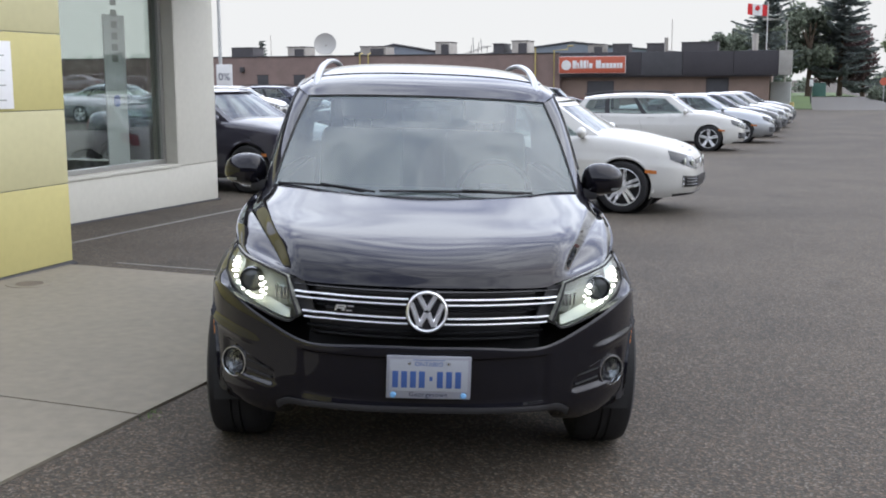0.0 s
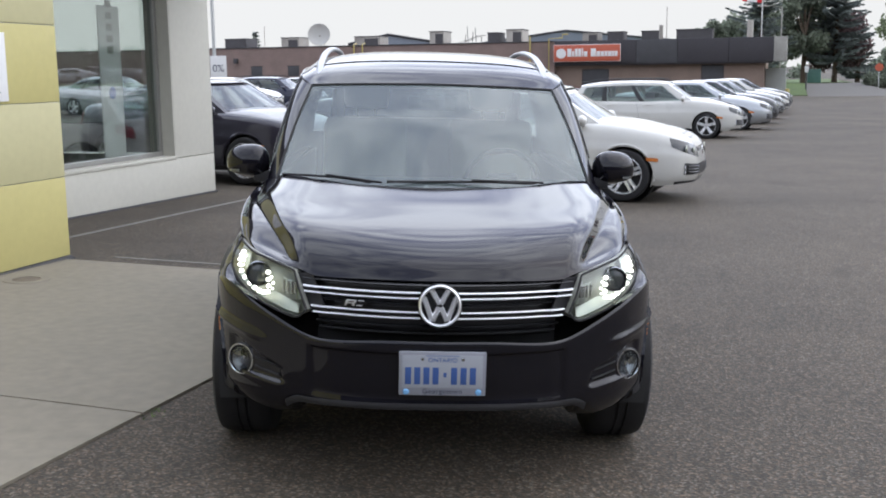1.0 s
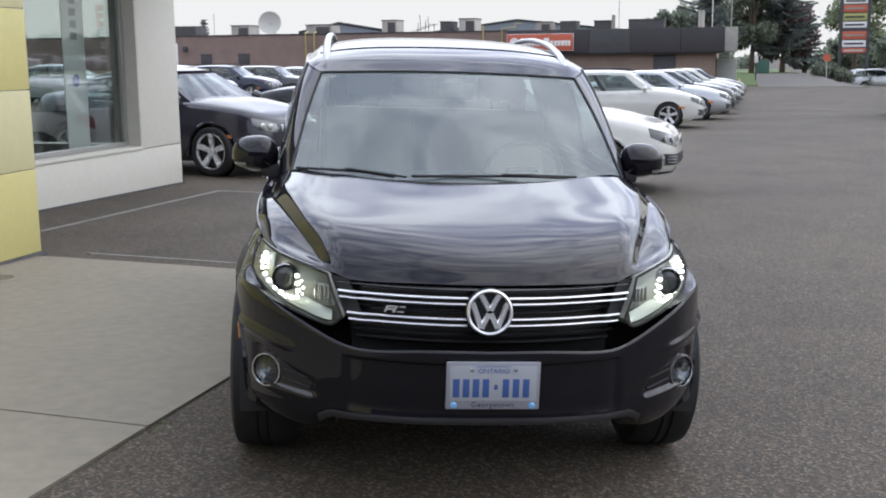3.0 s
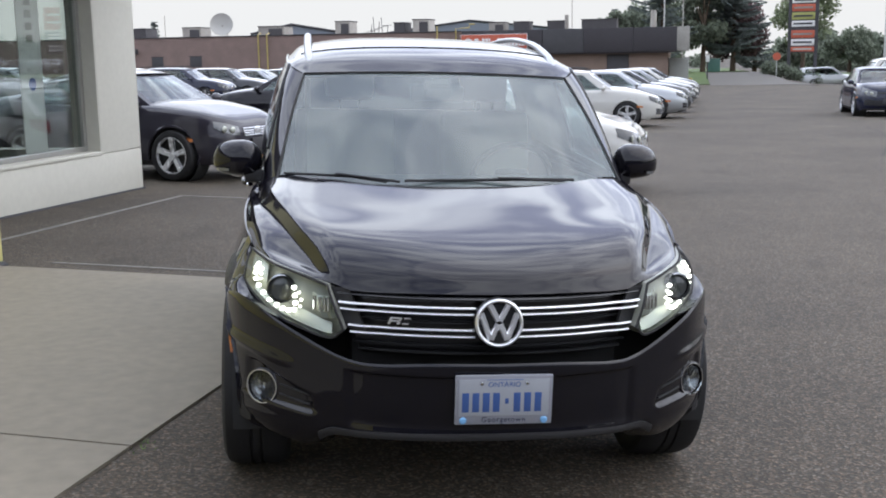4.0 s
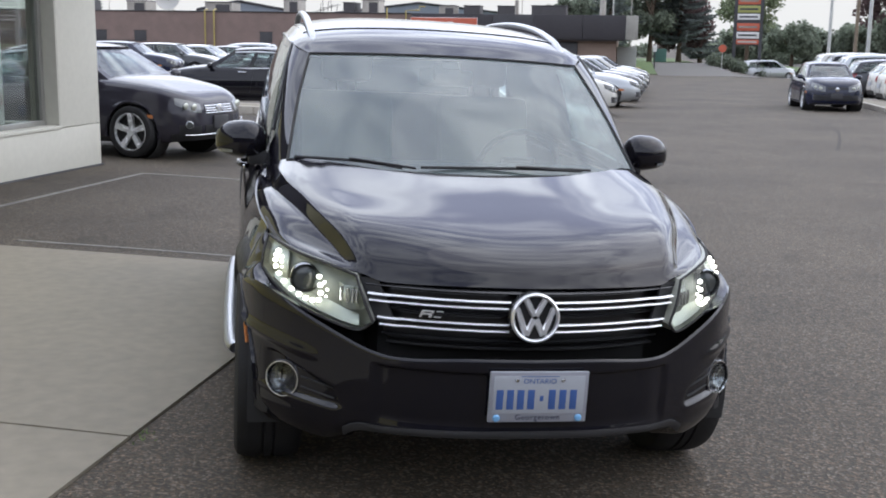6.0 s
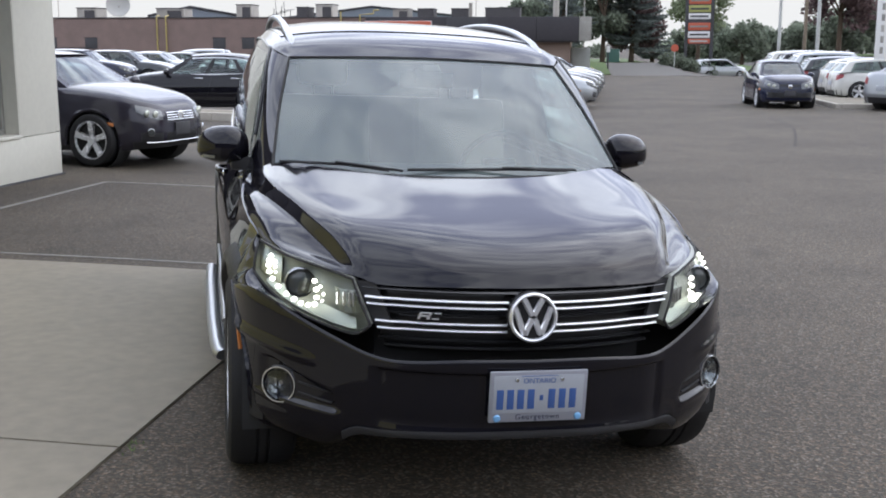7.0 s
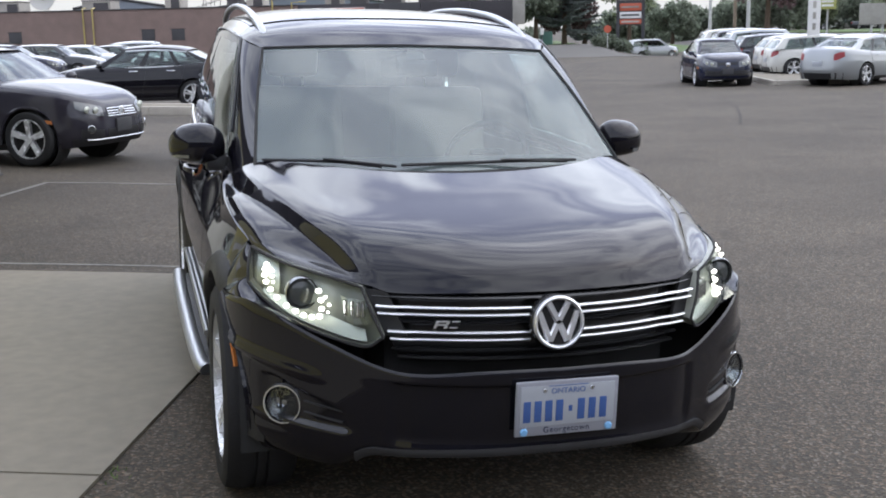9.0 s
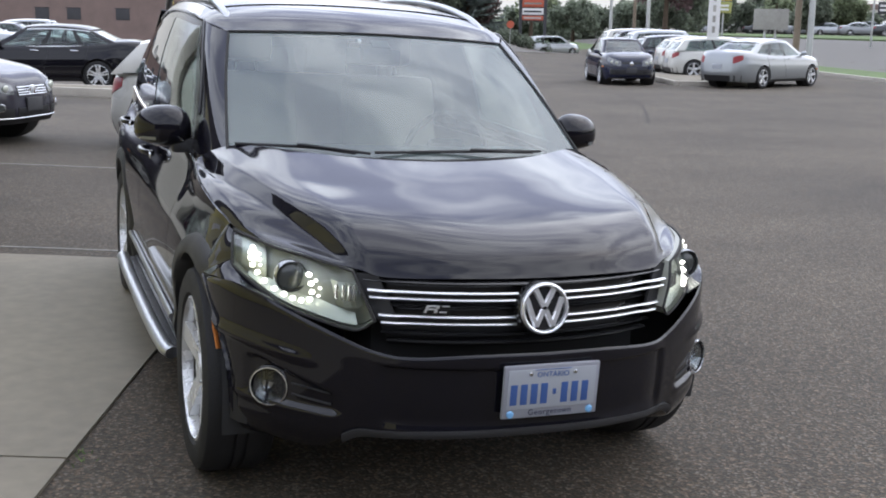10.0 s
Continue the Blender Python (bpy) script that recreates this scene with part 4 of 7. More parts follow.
for x in (-0.128, -0.094, -0.060, -0.026, 0.043, 0.078, 0.113):
    part("number_bar", box_mesh("number_bar", PLATE_BLUE, x - 0.0115, x + 0.0115, -0.0095, -0.008, -0.040, 0.026, 0.001), plate)
part("number_bar", box_mesh("number_bar", PLATE_BLUE, 0.003, 0.015, -0.0095, -0.008, -0.012, 0.006, 0.001), plate)
for x, z, m, r in ((-0.075, 0.058, SATIN, 0.0075), (0.075, 0.058, SATIN, 0.0075), (-0.135, -0.07, SKY_BLUE, 0.012), (0.135, -0.07, SKY_BLUE, 0.012)):
    part("screw" if m is SATIN else "blue_dot", lathe("screw", m, [(0, -0.0125), (r * 0.7, -0.012), (r, -0.0085), (r, -0.005)], axis="y", n=18), plate, at=pose(x, 0, z))

# headlamps
HEADLAMP = [
    (0.0, ((0.472, 4.112, 0.678), (0.500, 4.135, 0.745), (0.522, 4.172, 0.810))),
    (0.2, ((0.516, 4.152, 0.644), (0.545, 4.160, 0.735), (0.565, 4.212, 0.821))),
    (0.45, ((0.620, 4.245, 0.662), (0.628, 4.236, 0.752), (0.628, 4.287, 0.832))),
    (0.70, ((0.702, 4.335, 0.690), (0.702, 4.332, 0.770), (0.698, 4.392, 0.841))),
    (0.88, ((0.765, 4.425, 0.735), (0.757, 4.430, 0.795), (0.745, 4.510, 0.849))),
    (1.0, ((0.800, 4.52, 0.765), (0.795, 4.555, 0.812), (0.778, 4.632, 0.852))),
]


def headlamp(u, v, back=0.0):
    p = table([(k, spline(row, v)) for k, row in HEADLAMP], u)
    if back:
        p = p + back * np.array((-0.35, 0.94, 0.0))
    return p


# the body skin round the outer end of the lamp, from the bumper's top to the wing
def corner(u, v):
    a = spline([headlamp(*q) for q in ((0.55, 0), (0.8, 0), (1, 0), (1, 0.2), (1, 0.5), (1, 0.8), (1, 1))], u)
    b = spline(((0.735, 4.30, 0.708), (0.795, 4.395, 0.727), (0.846, 4.52, 0.728), (0.866, 4.66, 0.718), (0.846, 4.675, 0.765), (0.818, 4.675, 0.82), (0.787, 4.675, 0.863)), u)
    p = a * (1 - v) + b * v
    return p + 0.007 * math.sin(math.pi * v) * np.array((0.8, -0.5, 0.3))


sheet("wing_corner", corner, 40, 8, BLACK_PAINT, 0.006, both=True)
for g in (1, -1):
    lamp = add("headlamp", panel("headlamp", [at_car((p[0] * g, p[1], p[2])) for p in (headlamp(i / 30, j / 12, 0.055 + 0.012 * math.sin(9 * i / 30)) for i in range(31) for j in range(13))], grid_faces(30, 12), LAMP_DARK, 0.004, outward=INSIDE), "clear headlamp with a lit row of white lamps")
    rim = [headlamp(k / 30, 0) for k in range(31)] + [headlamp(1, k / 8) for k in range(1, 9)] + [headlamp(1 - k / 30, 1) for k in range(1, 31)] + [headlamp(0, 1 - k / 8) for k in range(1, 8)]
    inner = [headlamp(k / 30, 0, 0.06) for k in range(31)] + [headlamp(1, k / 8, 0.06) for k in range(1, 9)] + [headlamp(1 - k / 30, 1, 0.06) for k in range(1, 31)] + [headlamp(0, 1 - k / 8, 0.06) for k in range(1, 8)]
    n = len(rim)
    part("housing", make_mesh("housing", [at_car((p[0] * g, p[1], p[2])) for p in rim + inner], [(i, (i + 1) % n, (i + 1) % n + n, i + n) for i in range(n)], LAMP_DARK), lamp)
    cover = part("lens_cover", panel("lens_cover", [at_car((p[0] * g, p[1], p[2])) for p in (headlamp(i / 30, j / 12, -0.002) for i in range(31) for j in range(13))], grid_faces(30, 12), LENS_GLASS, 0.003, outward=INSIDE), lamp, "clear plastic cover")
    cover.visible_shadow = False
    part("seal", tube("seal", DARK_WELL, [at_car((p[0] * g, p[1], p[2])) for p in rim + rim[:1]], 0.0045, n=6), lamp)
    # light guide blade, projector and indicator
    part("reflector", panel("reflector", [at_car((p[0] * g, p[1], p[2])) for p in (headlamp(0.18 + 0.72 * i / 20, 0.06 + (0.16 + 0.08 * math.sin(3.1 * i / 20)) * j / 6, 0.018 + 0.03 * j / 6) for i in range(21) for j in range(7))], grid_faces(20, 6), REFLECTOR, 0.004, outward=INSIDE), lamp)
    part("reflector", panel("reflector", [at_car((p[0] * g, p[1], p[2])) for p in (headlamp(0.80 + 0.15 * i / 8, 0.22 + 0.68 * j / 10, 0.04 - 0.02 * i / 8) for i in range(9) for j in range(11))], grid_faces(8, 10), REFLECTOR, 0.004, outward=INSIDE), lamp)
    part("reflector", panel("reflector", [at_car((p[0] * g, p[1], p[2])) for p in (headlamp(0.07 + 0.23 * i / 8, 0.30 + 0.4 * j / 10, 0.034 + 0.006 * math.cos(6.28 * i / 4)) for i in range(9) for j in range(11))], grid_faces(8, 10), REFLECTOR, 0.004, outward=INSIDE), lamp)
    c = headlamp(0.60, 0.56, 0.012)
    part("projector", lathe("projector", FOG_BOWL, [(0.046, 0.03), (0.048, -0.004), (0.0455, -0.008), (0.043, -0.004), (0.042, 0.012)], axis="y", n=32, fill=False), lamp, "projector ring", at=pose(g * c[0], c[1] - CAR_Y, c[2]))
    bm = bmesh.new()
    bmesh.ops.create_uvsphere(bm, u_segments=24, v_segments=14, radius=0.042, matrix=Matrix.Diagonal((1, 0.5, 1, 1)))
    part("projector_lens", finish("projector_lens", bm, LENS_DARK, smooth=True), lamp, "dark glass projector lens", at=pose(g * c[0], c[1] - CAR_Y + 0.012, c[2]))
    leds = [(0.88, 0.77, 1), (0.893, 0.65, 1), (0.893, 0.52, 1), (0.88, 0.39, 1), (0.845, 0.29, 1), (0.795, 0.225, 1), (0.725, 0.2, 1), (0.655, 0.19, 1), (0.59, 0.19, 1), (0.525, 0.215, 1), (0.465, 0.28, 1), (0.445, 0.42, 1), (0.445, 0.56, 1), (0.455, 0.70, 1)]
    leds += [(0.835, 0.71, 0.6), (0.835, 0.60, 0.6), (0.83, 0.49, 0.5), (0.405, 0.64, 0.6), (0.385, 0.53, 0.6), (0.40, 0.40, 0.5)]
    for u, v, k in leds:
        p = headlamp(u, v, 0.008)
        bm = bmesh.new()
        bmesh.ops.create_uvsphere(bm, u_segments=14, v_segments=8, radius=0.0088 * k, matrix=Matrix.Diagonal((1, 0.5, 0.85, 1)))
        part("led", finish("led", bm, LED, smooth=True), lamp, "lit white lamp", at=pose(g * p[0], p[1] - CAR_Y, p[2]))
    for k in range(4):
        p = headlamp(0.10 + 0.055 * k, 0.56, 0.02)
        part("indicator_rib", tube("indicator_rib", CHROME, [at_car((g * p[0], p[1], p[2] - 0.022)), at_car((g * p[0], p[1], p[2] + 0.022))], 0.006, n=8), lamp)

# fog lamps in their recess
for g in (1, -1):
    fog = add("fog_lamp", lathe("fog_lamp", GLOSS_BLACK, [(0.062, 0.03), (0.062, -0.004), (0.056, -0.008), (0.052, 0.02), (0.0, 0.035)], axis="y", n=40, fill=False), "round fog lamp with a chrome ring", at=pose(g * 0.729, 4.292 - CAR_Y, 0.449, -2, 0, g * 30))
    part("ring", lathe("ring", CHROME, [(0.0535, -0.006), (0.0545, -0.0115), (0.0572, -0.0115), (0.0585, -0.006), (0.057, 0.0)], axis="y", n=48, closed=True), fog, "chrome ring")
    part("bowl", lathe("bowl", FOG_BOWL, [(0.049, -0.002), (0.043, 0.012), (0.028, 0.024), (0.012, 0.028), (0.0, 0.028)], axis="y", n=32, fill=False), fog)
    for x, w, z0, z1 in ((-0.02, 0.006, -0.026, 0.016), (0.001, 0.008, -0.03, 0.01), (0.021, 0.006, -0.02, 0.024)):
        part("facet", box_mesh("facet", CHROME, -w, w, -0.003, 0.003, z0, z1, 0.0015), fog, at=pose(x, 0.012, 0, 18, 14, 0))
    part("lens_cover", lathe("lens_cover", LENS_GLASS, [(0.0, -0.010), (0.03, -0.008), (0.0525, -0.003), (0.0525, 0.0), (0.03, -0.005), (0.0, -0.007)], axis="y", n=32), fog).visible_shadow = False
    for z in (0.425, 0.458):
        pts = [at_car((g * x, float(np.interp(x, [q[0] for q in BUMPER_PLAN], [q[1] for q in BUMPER_PLAN])) + 0.016, z + 0.15 * (x - 0.6))) for x in np.linspace(0.575, 0.672, 8)]
        add("vent_slat", tube("vent_slat", DARK_WELL, pts, 0.008, n=8, flat=0.4))

# screen, pillars, roof
SCREEN = (((0, 4.955, 1.016), (0.40, 5.03, 1.022), (0.706, 5.165, 1.03)), ((0, 5.36, 1.277), (0.37, 5.41, 1.276), (0.655, 5.505, 1.266)), ((0, 5.715, 1.466), (0.33, 5.735, 1.461), (0.598, 5.79, 1.451)))


def whole(row):
    """A half row from the middle out, with its mirrored half before it."""
    return [(-x, y, z) for x, y, z in row[:0:-1]] + list(row)


def screen(u, v, grow=0.0):
    p = spline([spline(whole(row), u) for row in SCREEN], v)
    return p + grow * np.array((0, -0.55, 0.83))


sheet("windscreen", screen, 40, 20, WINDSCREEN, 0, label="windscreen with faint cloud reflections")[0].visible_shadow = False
sheet("sensor_panel", lambda u, v: screen(0.475 + 0.055 * u, 0.875 + 0.07 * v, -0.004), 6, 6, SENSOR, 0.004, label="dark sensor housing behind the windscreen")
sheet("screen_border", lambda u, v: screen(u, 0.03 * v, 0.002), 40, 3, DARK_WELL, 0.002, label="black border along the foot of the windscreen")
edge = [screen(0, k / 20, 0.003) for k in range(21)] + [screen(k / 30, 1, 0.003) for k in range(1, 31)] + [screen(1, 1 - k / 20, 0.003) for k in range(1, 21)]
add("screen_seal", tube("screen_seal", DARK_WELL, [at_car(p) for p in edge], 0.0055, n=6))
sheet("cowl", lambda u, v: screen(u, 0.0) * (1 - v) + bonnet(u * 0.98 + 0.01, 0.0) * v + np.array((0, 0, -0.008 - 0.02 * math.sin(math.pi * v))), 80, 6, material("cowl_plastic", (0.012, 0.0125, 0.013), 0.7, vary=0.15, scale=9), 0.01)

PILLAR_OUT = ((0.780, 5.40, 0.996), (0.732, 5.60, 1.225), (0.696, 5.80, 1.39), (0.666, 5.965, 1.492))


def pillar(u, v):
    a, b = screen(1.0, v), spline(PILLAR_OUT, v)
    p = a * (1 - u) + b * u
    k = math.sin(math.pi * u) * 0.014
    return p + np.array((k, -k * 0.3, 0.0))


sheet("front_pillar", pillar, 10, 20, BLACK_PAINT, 0.01, both=True)
ROOF = [
    ((0, 5.724, 1.471), (0.33, 5.744, 1.466), (0.54, 5.775, 1.459), (0.604, 5.797, 1.455)),
    ((0, 5.90, 1.540), (0.34, 5.91, 1.533), (0.57, 5.94, 1.517), (0.668, 5.97, 1.492)),
    ((0, 6.15, 1.592), (0.36, 6.15, 1.583), (0.59, 6.16, 1.555), (0.674, 6.16, 1.517)),
    ((0, 6.50, 1.628), (0.36, 6.50, 1.618), (0.60, 6.50, 1.583), (0.676, 6.50, 1.535)),
    ((0, 7.00, 1.642), (0.36, 7.00, 1.632), (0.60, 7.00, 1.592), (0.672, 7.00, 1.538)),
    ((0, 7.60, 1.622), (0.35, 7.60, 1.612), (0.58, 7.58, 1.565), (0.645, 7.55, 1.505)),
    ((0, 8.10, 1.560), (0.34, 8.09, 1.550), (0.54, 8.05, 1.50), (0.60, 8.0, 1.44)),
]


def roof(u, v, grow=0.0):
    p = spline([spline(whole(row), u) for row in ROOF], v)
    return p + np.array((0, 0, grow))


sheet("roof", roof, 40, 36, BLACK_PAINT, 0.012, sharp=60)
sheet("sunroof", lambda u, v: roof(0.13 + 0.74 * u, 0.30 + 0.42 * v, 0.004), 20, 14, GLOSS_BLACK, 0.01, label="dark glass panoramic roof panel", sharp=60)
sheet("tailgate", lambda u, v: spline([((2 * u - 1) * a, b + 0.06 * -abs(2 * u - 1) ** 4, c) for a, b, c in ((0.60, 8.1, 1.55), (0.70, 8.28, 1.12), (0.76, 8.35, 0.9), (0.82, 8.38, 0.6), (0.80, 8.36, 0.3))], v), 16, 16, BLACK_PAINT, 0.01)
for g in (1, -1):
    pts = [at_car((g * a, b, c)) for a, b, c in ((0.572, 5.93, 1.498), (0.578, 6.02, 1.532), (0.582, 6.16, 1.567), (0.584, 6.50, 1.618), (0.582, 7.0, 1.650), (0.576, 7.5, 1.648), (0.570, 7.85, 1.615), (0.565, 7.98, 1.56))]
    add("roof_rail", tube("roof_rail", RAIL, pts, 0.018, n=12, samples=40, flat=0.8), "silver roof rail")
fin = bmesh.new()
bmesh.ops.create_cone(fin, cap_ends=True, segments=12, radius1=0.05, radius2=0.008, depth=0.07, matrix=Matrix.Translation((0, 7.85 - CAR_Y, 1.63)) @ Matrix.Diagonal((0.4, 1.4, 1, 1)))
add("aerial_fin", finish("aerial_fin", fin, BLACK_PAINT, smooth=True))

# side glass, frames and bright trim
def side_glass(f, h, out=0.0):
    a = spline(((0.783, 5.43, 1.002), (0.806, 6.2, 1.03), (0.80, 7.1, 1.062), (0.772, 7.80, 1.105)), f)
    b = spline(((0.668, 5.955, 1.488), (0.678, 6.45, 1.532), (0.672, 7.0, 1.535), (0.640, 7.60, 1.495)), f)
    p = a * (1 - h) + b * h
    if f == 0:
        p = spline(PILLAR_OUT, h)
    return p + np.array((0.027 * math.sin(math.pi * h) + out, 0, 0))


def near_front(f, h, out=0.0):
    """The glass surface, its front edge led along the pillar."""
    k = max(0.0, 1 - f / 0.25)
    p = side_glass(max(f, 1e-6), h, out)
    q = spline(PILLAR_OUT, h) + np.array((out, 0, 0))
    base = side_glass(1e-6, h, out)
    return p + (q - base) * k * k


for g in (1, -1):                               # the frame is open behind the front door's glass
    pts = [near_front(i / 50, j / 14) for i in range(51) for j in range(15)]
    add("window_frame", panel("window_frame", [at_car((g * p[0], p[1], p[2])) for p in pts], grid_faces(50, 14, lambda i, j: not (3 <= i < 21 and 1 <= j < 12)), GLOSS_BLACK, 0.01, outward=INSIDE))
for f0, f1 in ((0.035, 0.435), (0.455, 0.775), (0.80, 0.955)):
    sheet("side_window", lambda u, v: near_front(f0 + (f1 - f0) * u, 0.045 + 0.88 * v, 0.005), 20, 12, SIDE_GLASS if f0 < 0.1 else PRIVACY, 0.004, both=True)
for g in (1, -1):
    pts = [near_front(k / 30, 0.0, 0.004) for k in range(31)]
    add("window_trim", tube("window_trim", CHROME, [at_car((g * p[0], p[1], p[2])) for p in pts], 0.0095, n=8), "bright chrome window trim")
    pts = [near_front(0.0, k / 20, 0.003) for k in range(4, 21)] + [near_front(k / 30, 1.0, 0.006) for k in range(1, 31)]
    add("roof_trim", tube("roof_trim", GLOSS_BLACK, [at_car((g * p[0], p[1], p[2])) for p in pts], 0.007, n=6))
    # mirror
    bm = bmesh.new()
    bmesh.ops.create_uvsphere(bm, u_segments=28, v_segments=18, radius=1)
    for v in bm.verts:
        x, y, z = v.co
        x, z = math.copysign(abs(x) ** 0.8, x), math.copysign(abs(z) ** (0.85 if z > 0 else 0.6), z)
        y = y * (1.0 if y < 0 else 0.55)
        k = 0.5 + 0.5 * x * g                       # 0 inside, 1 outside
        low = 0.078 - 0.02 * k                      # a flat underside that rises outwards
        v.co = Vector((x * 0.106, y * 0.085 + 0.03 * k, z * ((0.094 - 0.014 * k) if z > 0 else low) + 0.002 * k))
    mirror = add("door_mirror", finish("door_mirror", bm, BLACK_PAINT, smooth=True, sharp=80), "glossy black door mirror", at=pose(g * 0.883, 5.555 - CAR_Y, 1.080))
    part("mirror_glass", lathe("mirror_glass", CHROME, [(0, 0.0), (0.074, 0.0), (0.076, -0.004)], axis="y", n=32), mirror, "mirror glass", at=pose(0, 0.049, 0))
    part("mirror_foot", box_mesh("mirror_foot", BLACK_PLASTIC, min(-g * 0.12, -g * 0.03), max(-g * 0.12, -g * 0.03), -0.05, 0.03, -0.09, -0.035, 0.014), mirror)
    part("repeater", panel("repeater", [(g * (0.035 + 0.06 * u), -0.089 * math.sqrt(max(0, 1 - abs((0.035 + 0.06 * u) / 0.094) ** 2.6)) + 0.03 * (0.5 + 0.5 * (0.035 + 0.06 * u) / 0.094) - 0.003, -0.028 - 0.012 * v) for u in np.linspace(0, 0.98, 9) for v in (0, 1)], grid_faces(8, 1), LAMP_CLEAR, 0.003, outward=(0, 0.05, 0)), mirror, "clear indicator strip")
    for y, z in ((6.25, 0.915), (7.17, 0.965)):
        x = 0.869
        add("door_handle", tube("door_handle", BLACK_PAINT, [at_car((g * (x - 0.012), y - 0.1, z)), at_car((g * (x + 0.022), y - 0.06, z + 0.004)), at_car((g * (x + 0.026), y + 0.05, z + 0.008)), at_car((g * (x - 0.012), y + 0.1, z + 0.01))], 0.013, n=8, samples=12))
        add("lock", lathe("lock", CHROME, [(0, 0.004), (0.012, 0.004), (0.014, 0)], axis="x", n=14), at=pose(g * (x + 0.002), y - 0.13 - CAR_Y, z - 0.004, 0, 0, 0 if g > 0 else 180))
    # arch cladding
    for a in AXLES:
        verts, nseg = [], 36
        for k in range(nseg + 1):
            t = math.pi * (-0.06 + (1.09 if a < 6 else 1.12) * k / nseg)
            cy, cz = math.cos(t), math.sin(t)
            for r, x in ((0.388, 0.80), (0.388, 0.886), (0.396, 0.897), (0.440, 0.897), (0.458, 0.880)):
                y = a + r * cy
                z = HUB + r * cz
                lim = float(side(y, min(max((z - 0.30) / (float(table(SHOULDER, y)[1]) - 0.30), 0.0), 0.97))[0]) + 0.010
                if y < 4.70 and z < 0.715:
                    lim = float(np.interp(y, [q[1] for q in BUMPER_PLAN], [q[0] for q in BUMPER_PLAN])) - 0.002
                verts.append(at_car((g * min(x, lim - (0.012 if r > 0.45 else 0)), y, HUB + r * cz)))
        add("arch_cladding", make_mesh("arch_cladding", verts, grid_faces(nseg, 4), BLACK_PLASTIC), "matt black wheel arch trim")
        well = [at_car((g * x, a + 0.40 * math.cos(t), HUB + 0.40 * math.sin(t))) for t in np.linspace(-0.25, math.pi + 0.25, 20) for x in (0.45, 0.84)]
        well_ob = add("wheel_well", make_mesh("wheel_well", well, grid_faces(19, 1), DARK_WELL))
        add("well_wall", lathe("well_wall", DARK_WELL, [(0, 0), (0.30, 0.0), (0.30, 0.01), (0, 0.01)], axis="x", n=24), at=pose(g * 0.46, a - CAR_Y, HUB + 0.16))
    add("side_marker", tube("side_marker", AMBER, [at_car((g * 0.843, 4.510, 0.505)), at_car((g * 0.8475, 4.523, 0.545)), at_car((g * 0.852, 4.54, 0.585))], 0.0075, n=8, samples=6, flat=0.8), "amber side reflector")
    # running board and bright sill strip
    board = add("running_board", tube("running_board", RAIL, [at_car((g * x, y, z)) for x, y, z in ((0.885, 5.25, 0.278), (0.905, 5.34, 0.282), (0.918, 5.8, 0.287), (0.922, 6.6, 0.292), (0.915, 6.98, 0.294))], 0.03, n=14, samples=24, flat=0.75), "polished aluminium running board")
    part("tread", box_mesh("tread", BLACK_PLASTIC, min(g * 0.79, g * 0.892), max(g * 0.79, g * 0.892), 5.27 - CAR_Y, 6.97 - CAR_Y, 0.268, 0.292, 0.006), board, "black ribbed tread")
    part("edge_strip", box_mesh("edge_strip", RAIL, min(g * 0.845, g * 0.856), max(g * 0.845, g * 0.856), 5.28 - CAR_Y, 6.96 - CAR_Y, 0.2925, 0.297, 0.002), board)
    for y in (5.6, 6.7):
        part("bracket", box_mesh("bracket", DARK_WELL, min(g * 0.6, g * 0.82), max(g * 0.6, g * 0.82), y - CAR_Y, y + 0.06 - CAR_Y, 0.25, 0.275), board)
    add("sill_strip", tube("sill_strip", RAIL, [at_car((g * (0.8805), y, 0.40 + 0.012 * (y - 5.4))) for y in np.linspace(5.32, 6.95, 12)], 0.010, n=10, flat=1.3), "bright chrome sill moulding")
    add("sill", box_mesh("sill", BLACK_PLASTIC, min(g * 0.70, g * 0.853), max(g * 0.70, g * 0.853), 5.24 - CAR_Y, 7.03 - CAR_Y, 0.235, 0.318, 0.02))

suv_wheels = wheel_meshes(TYRE_R, 0.235, 0.243, 5)
for g in (1, -1):
    for a in AXLES:
        t = part("wheel", suv_wheels[0], suv, at=pose(g * 0.766, a - CAR_Y, HUB, 0, 0, 90 if g > 0 else -90))
        part("rim", suv_wheels[1], t, "silver five-spoke alloy rim")
        part("brake_disc", suv_wheels[2], t)

# underside and engine bay
add("underbody", box_mesh("underbody", DARK_WELL, -0.62, 0.62, 4.42 - CAR_Y, 8.2 - CAR_Y, 0.29, 0.42))
add("engine_bay", box_mesh("engine_bay", DARK_WELL, -0.44, 0.44, 4.24 - CAR_Y, 5.0 - CAR_Y, 0.40, 0.775))

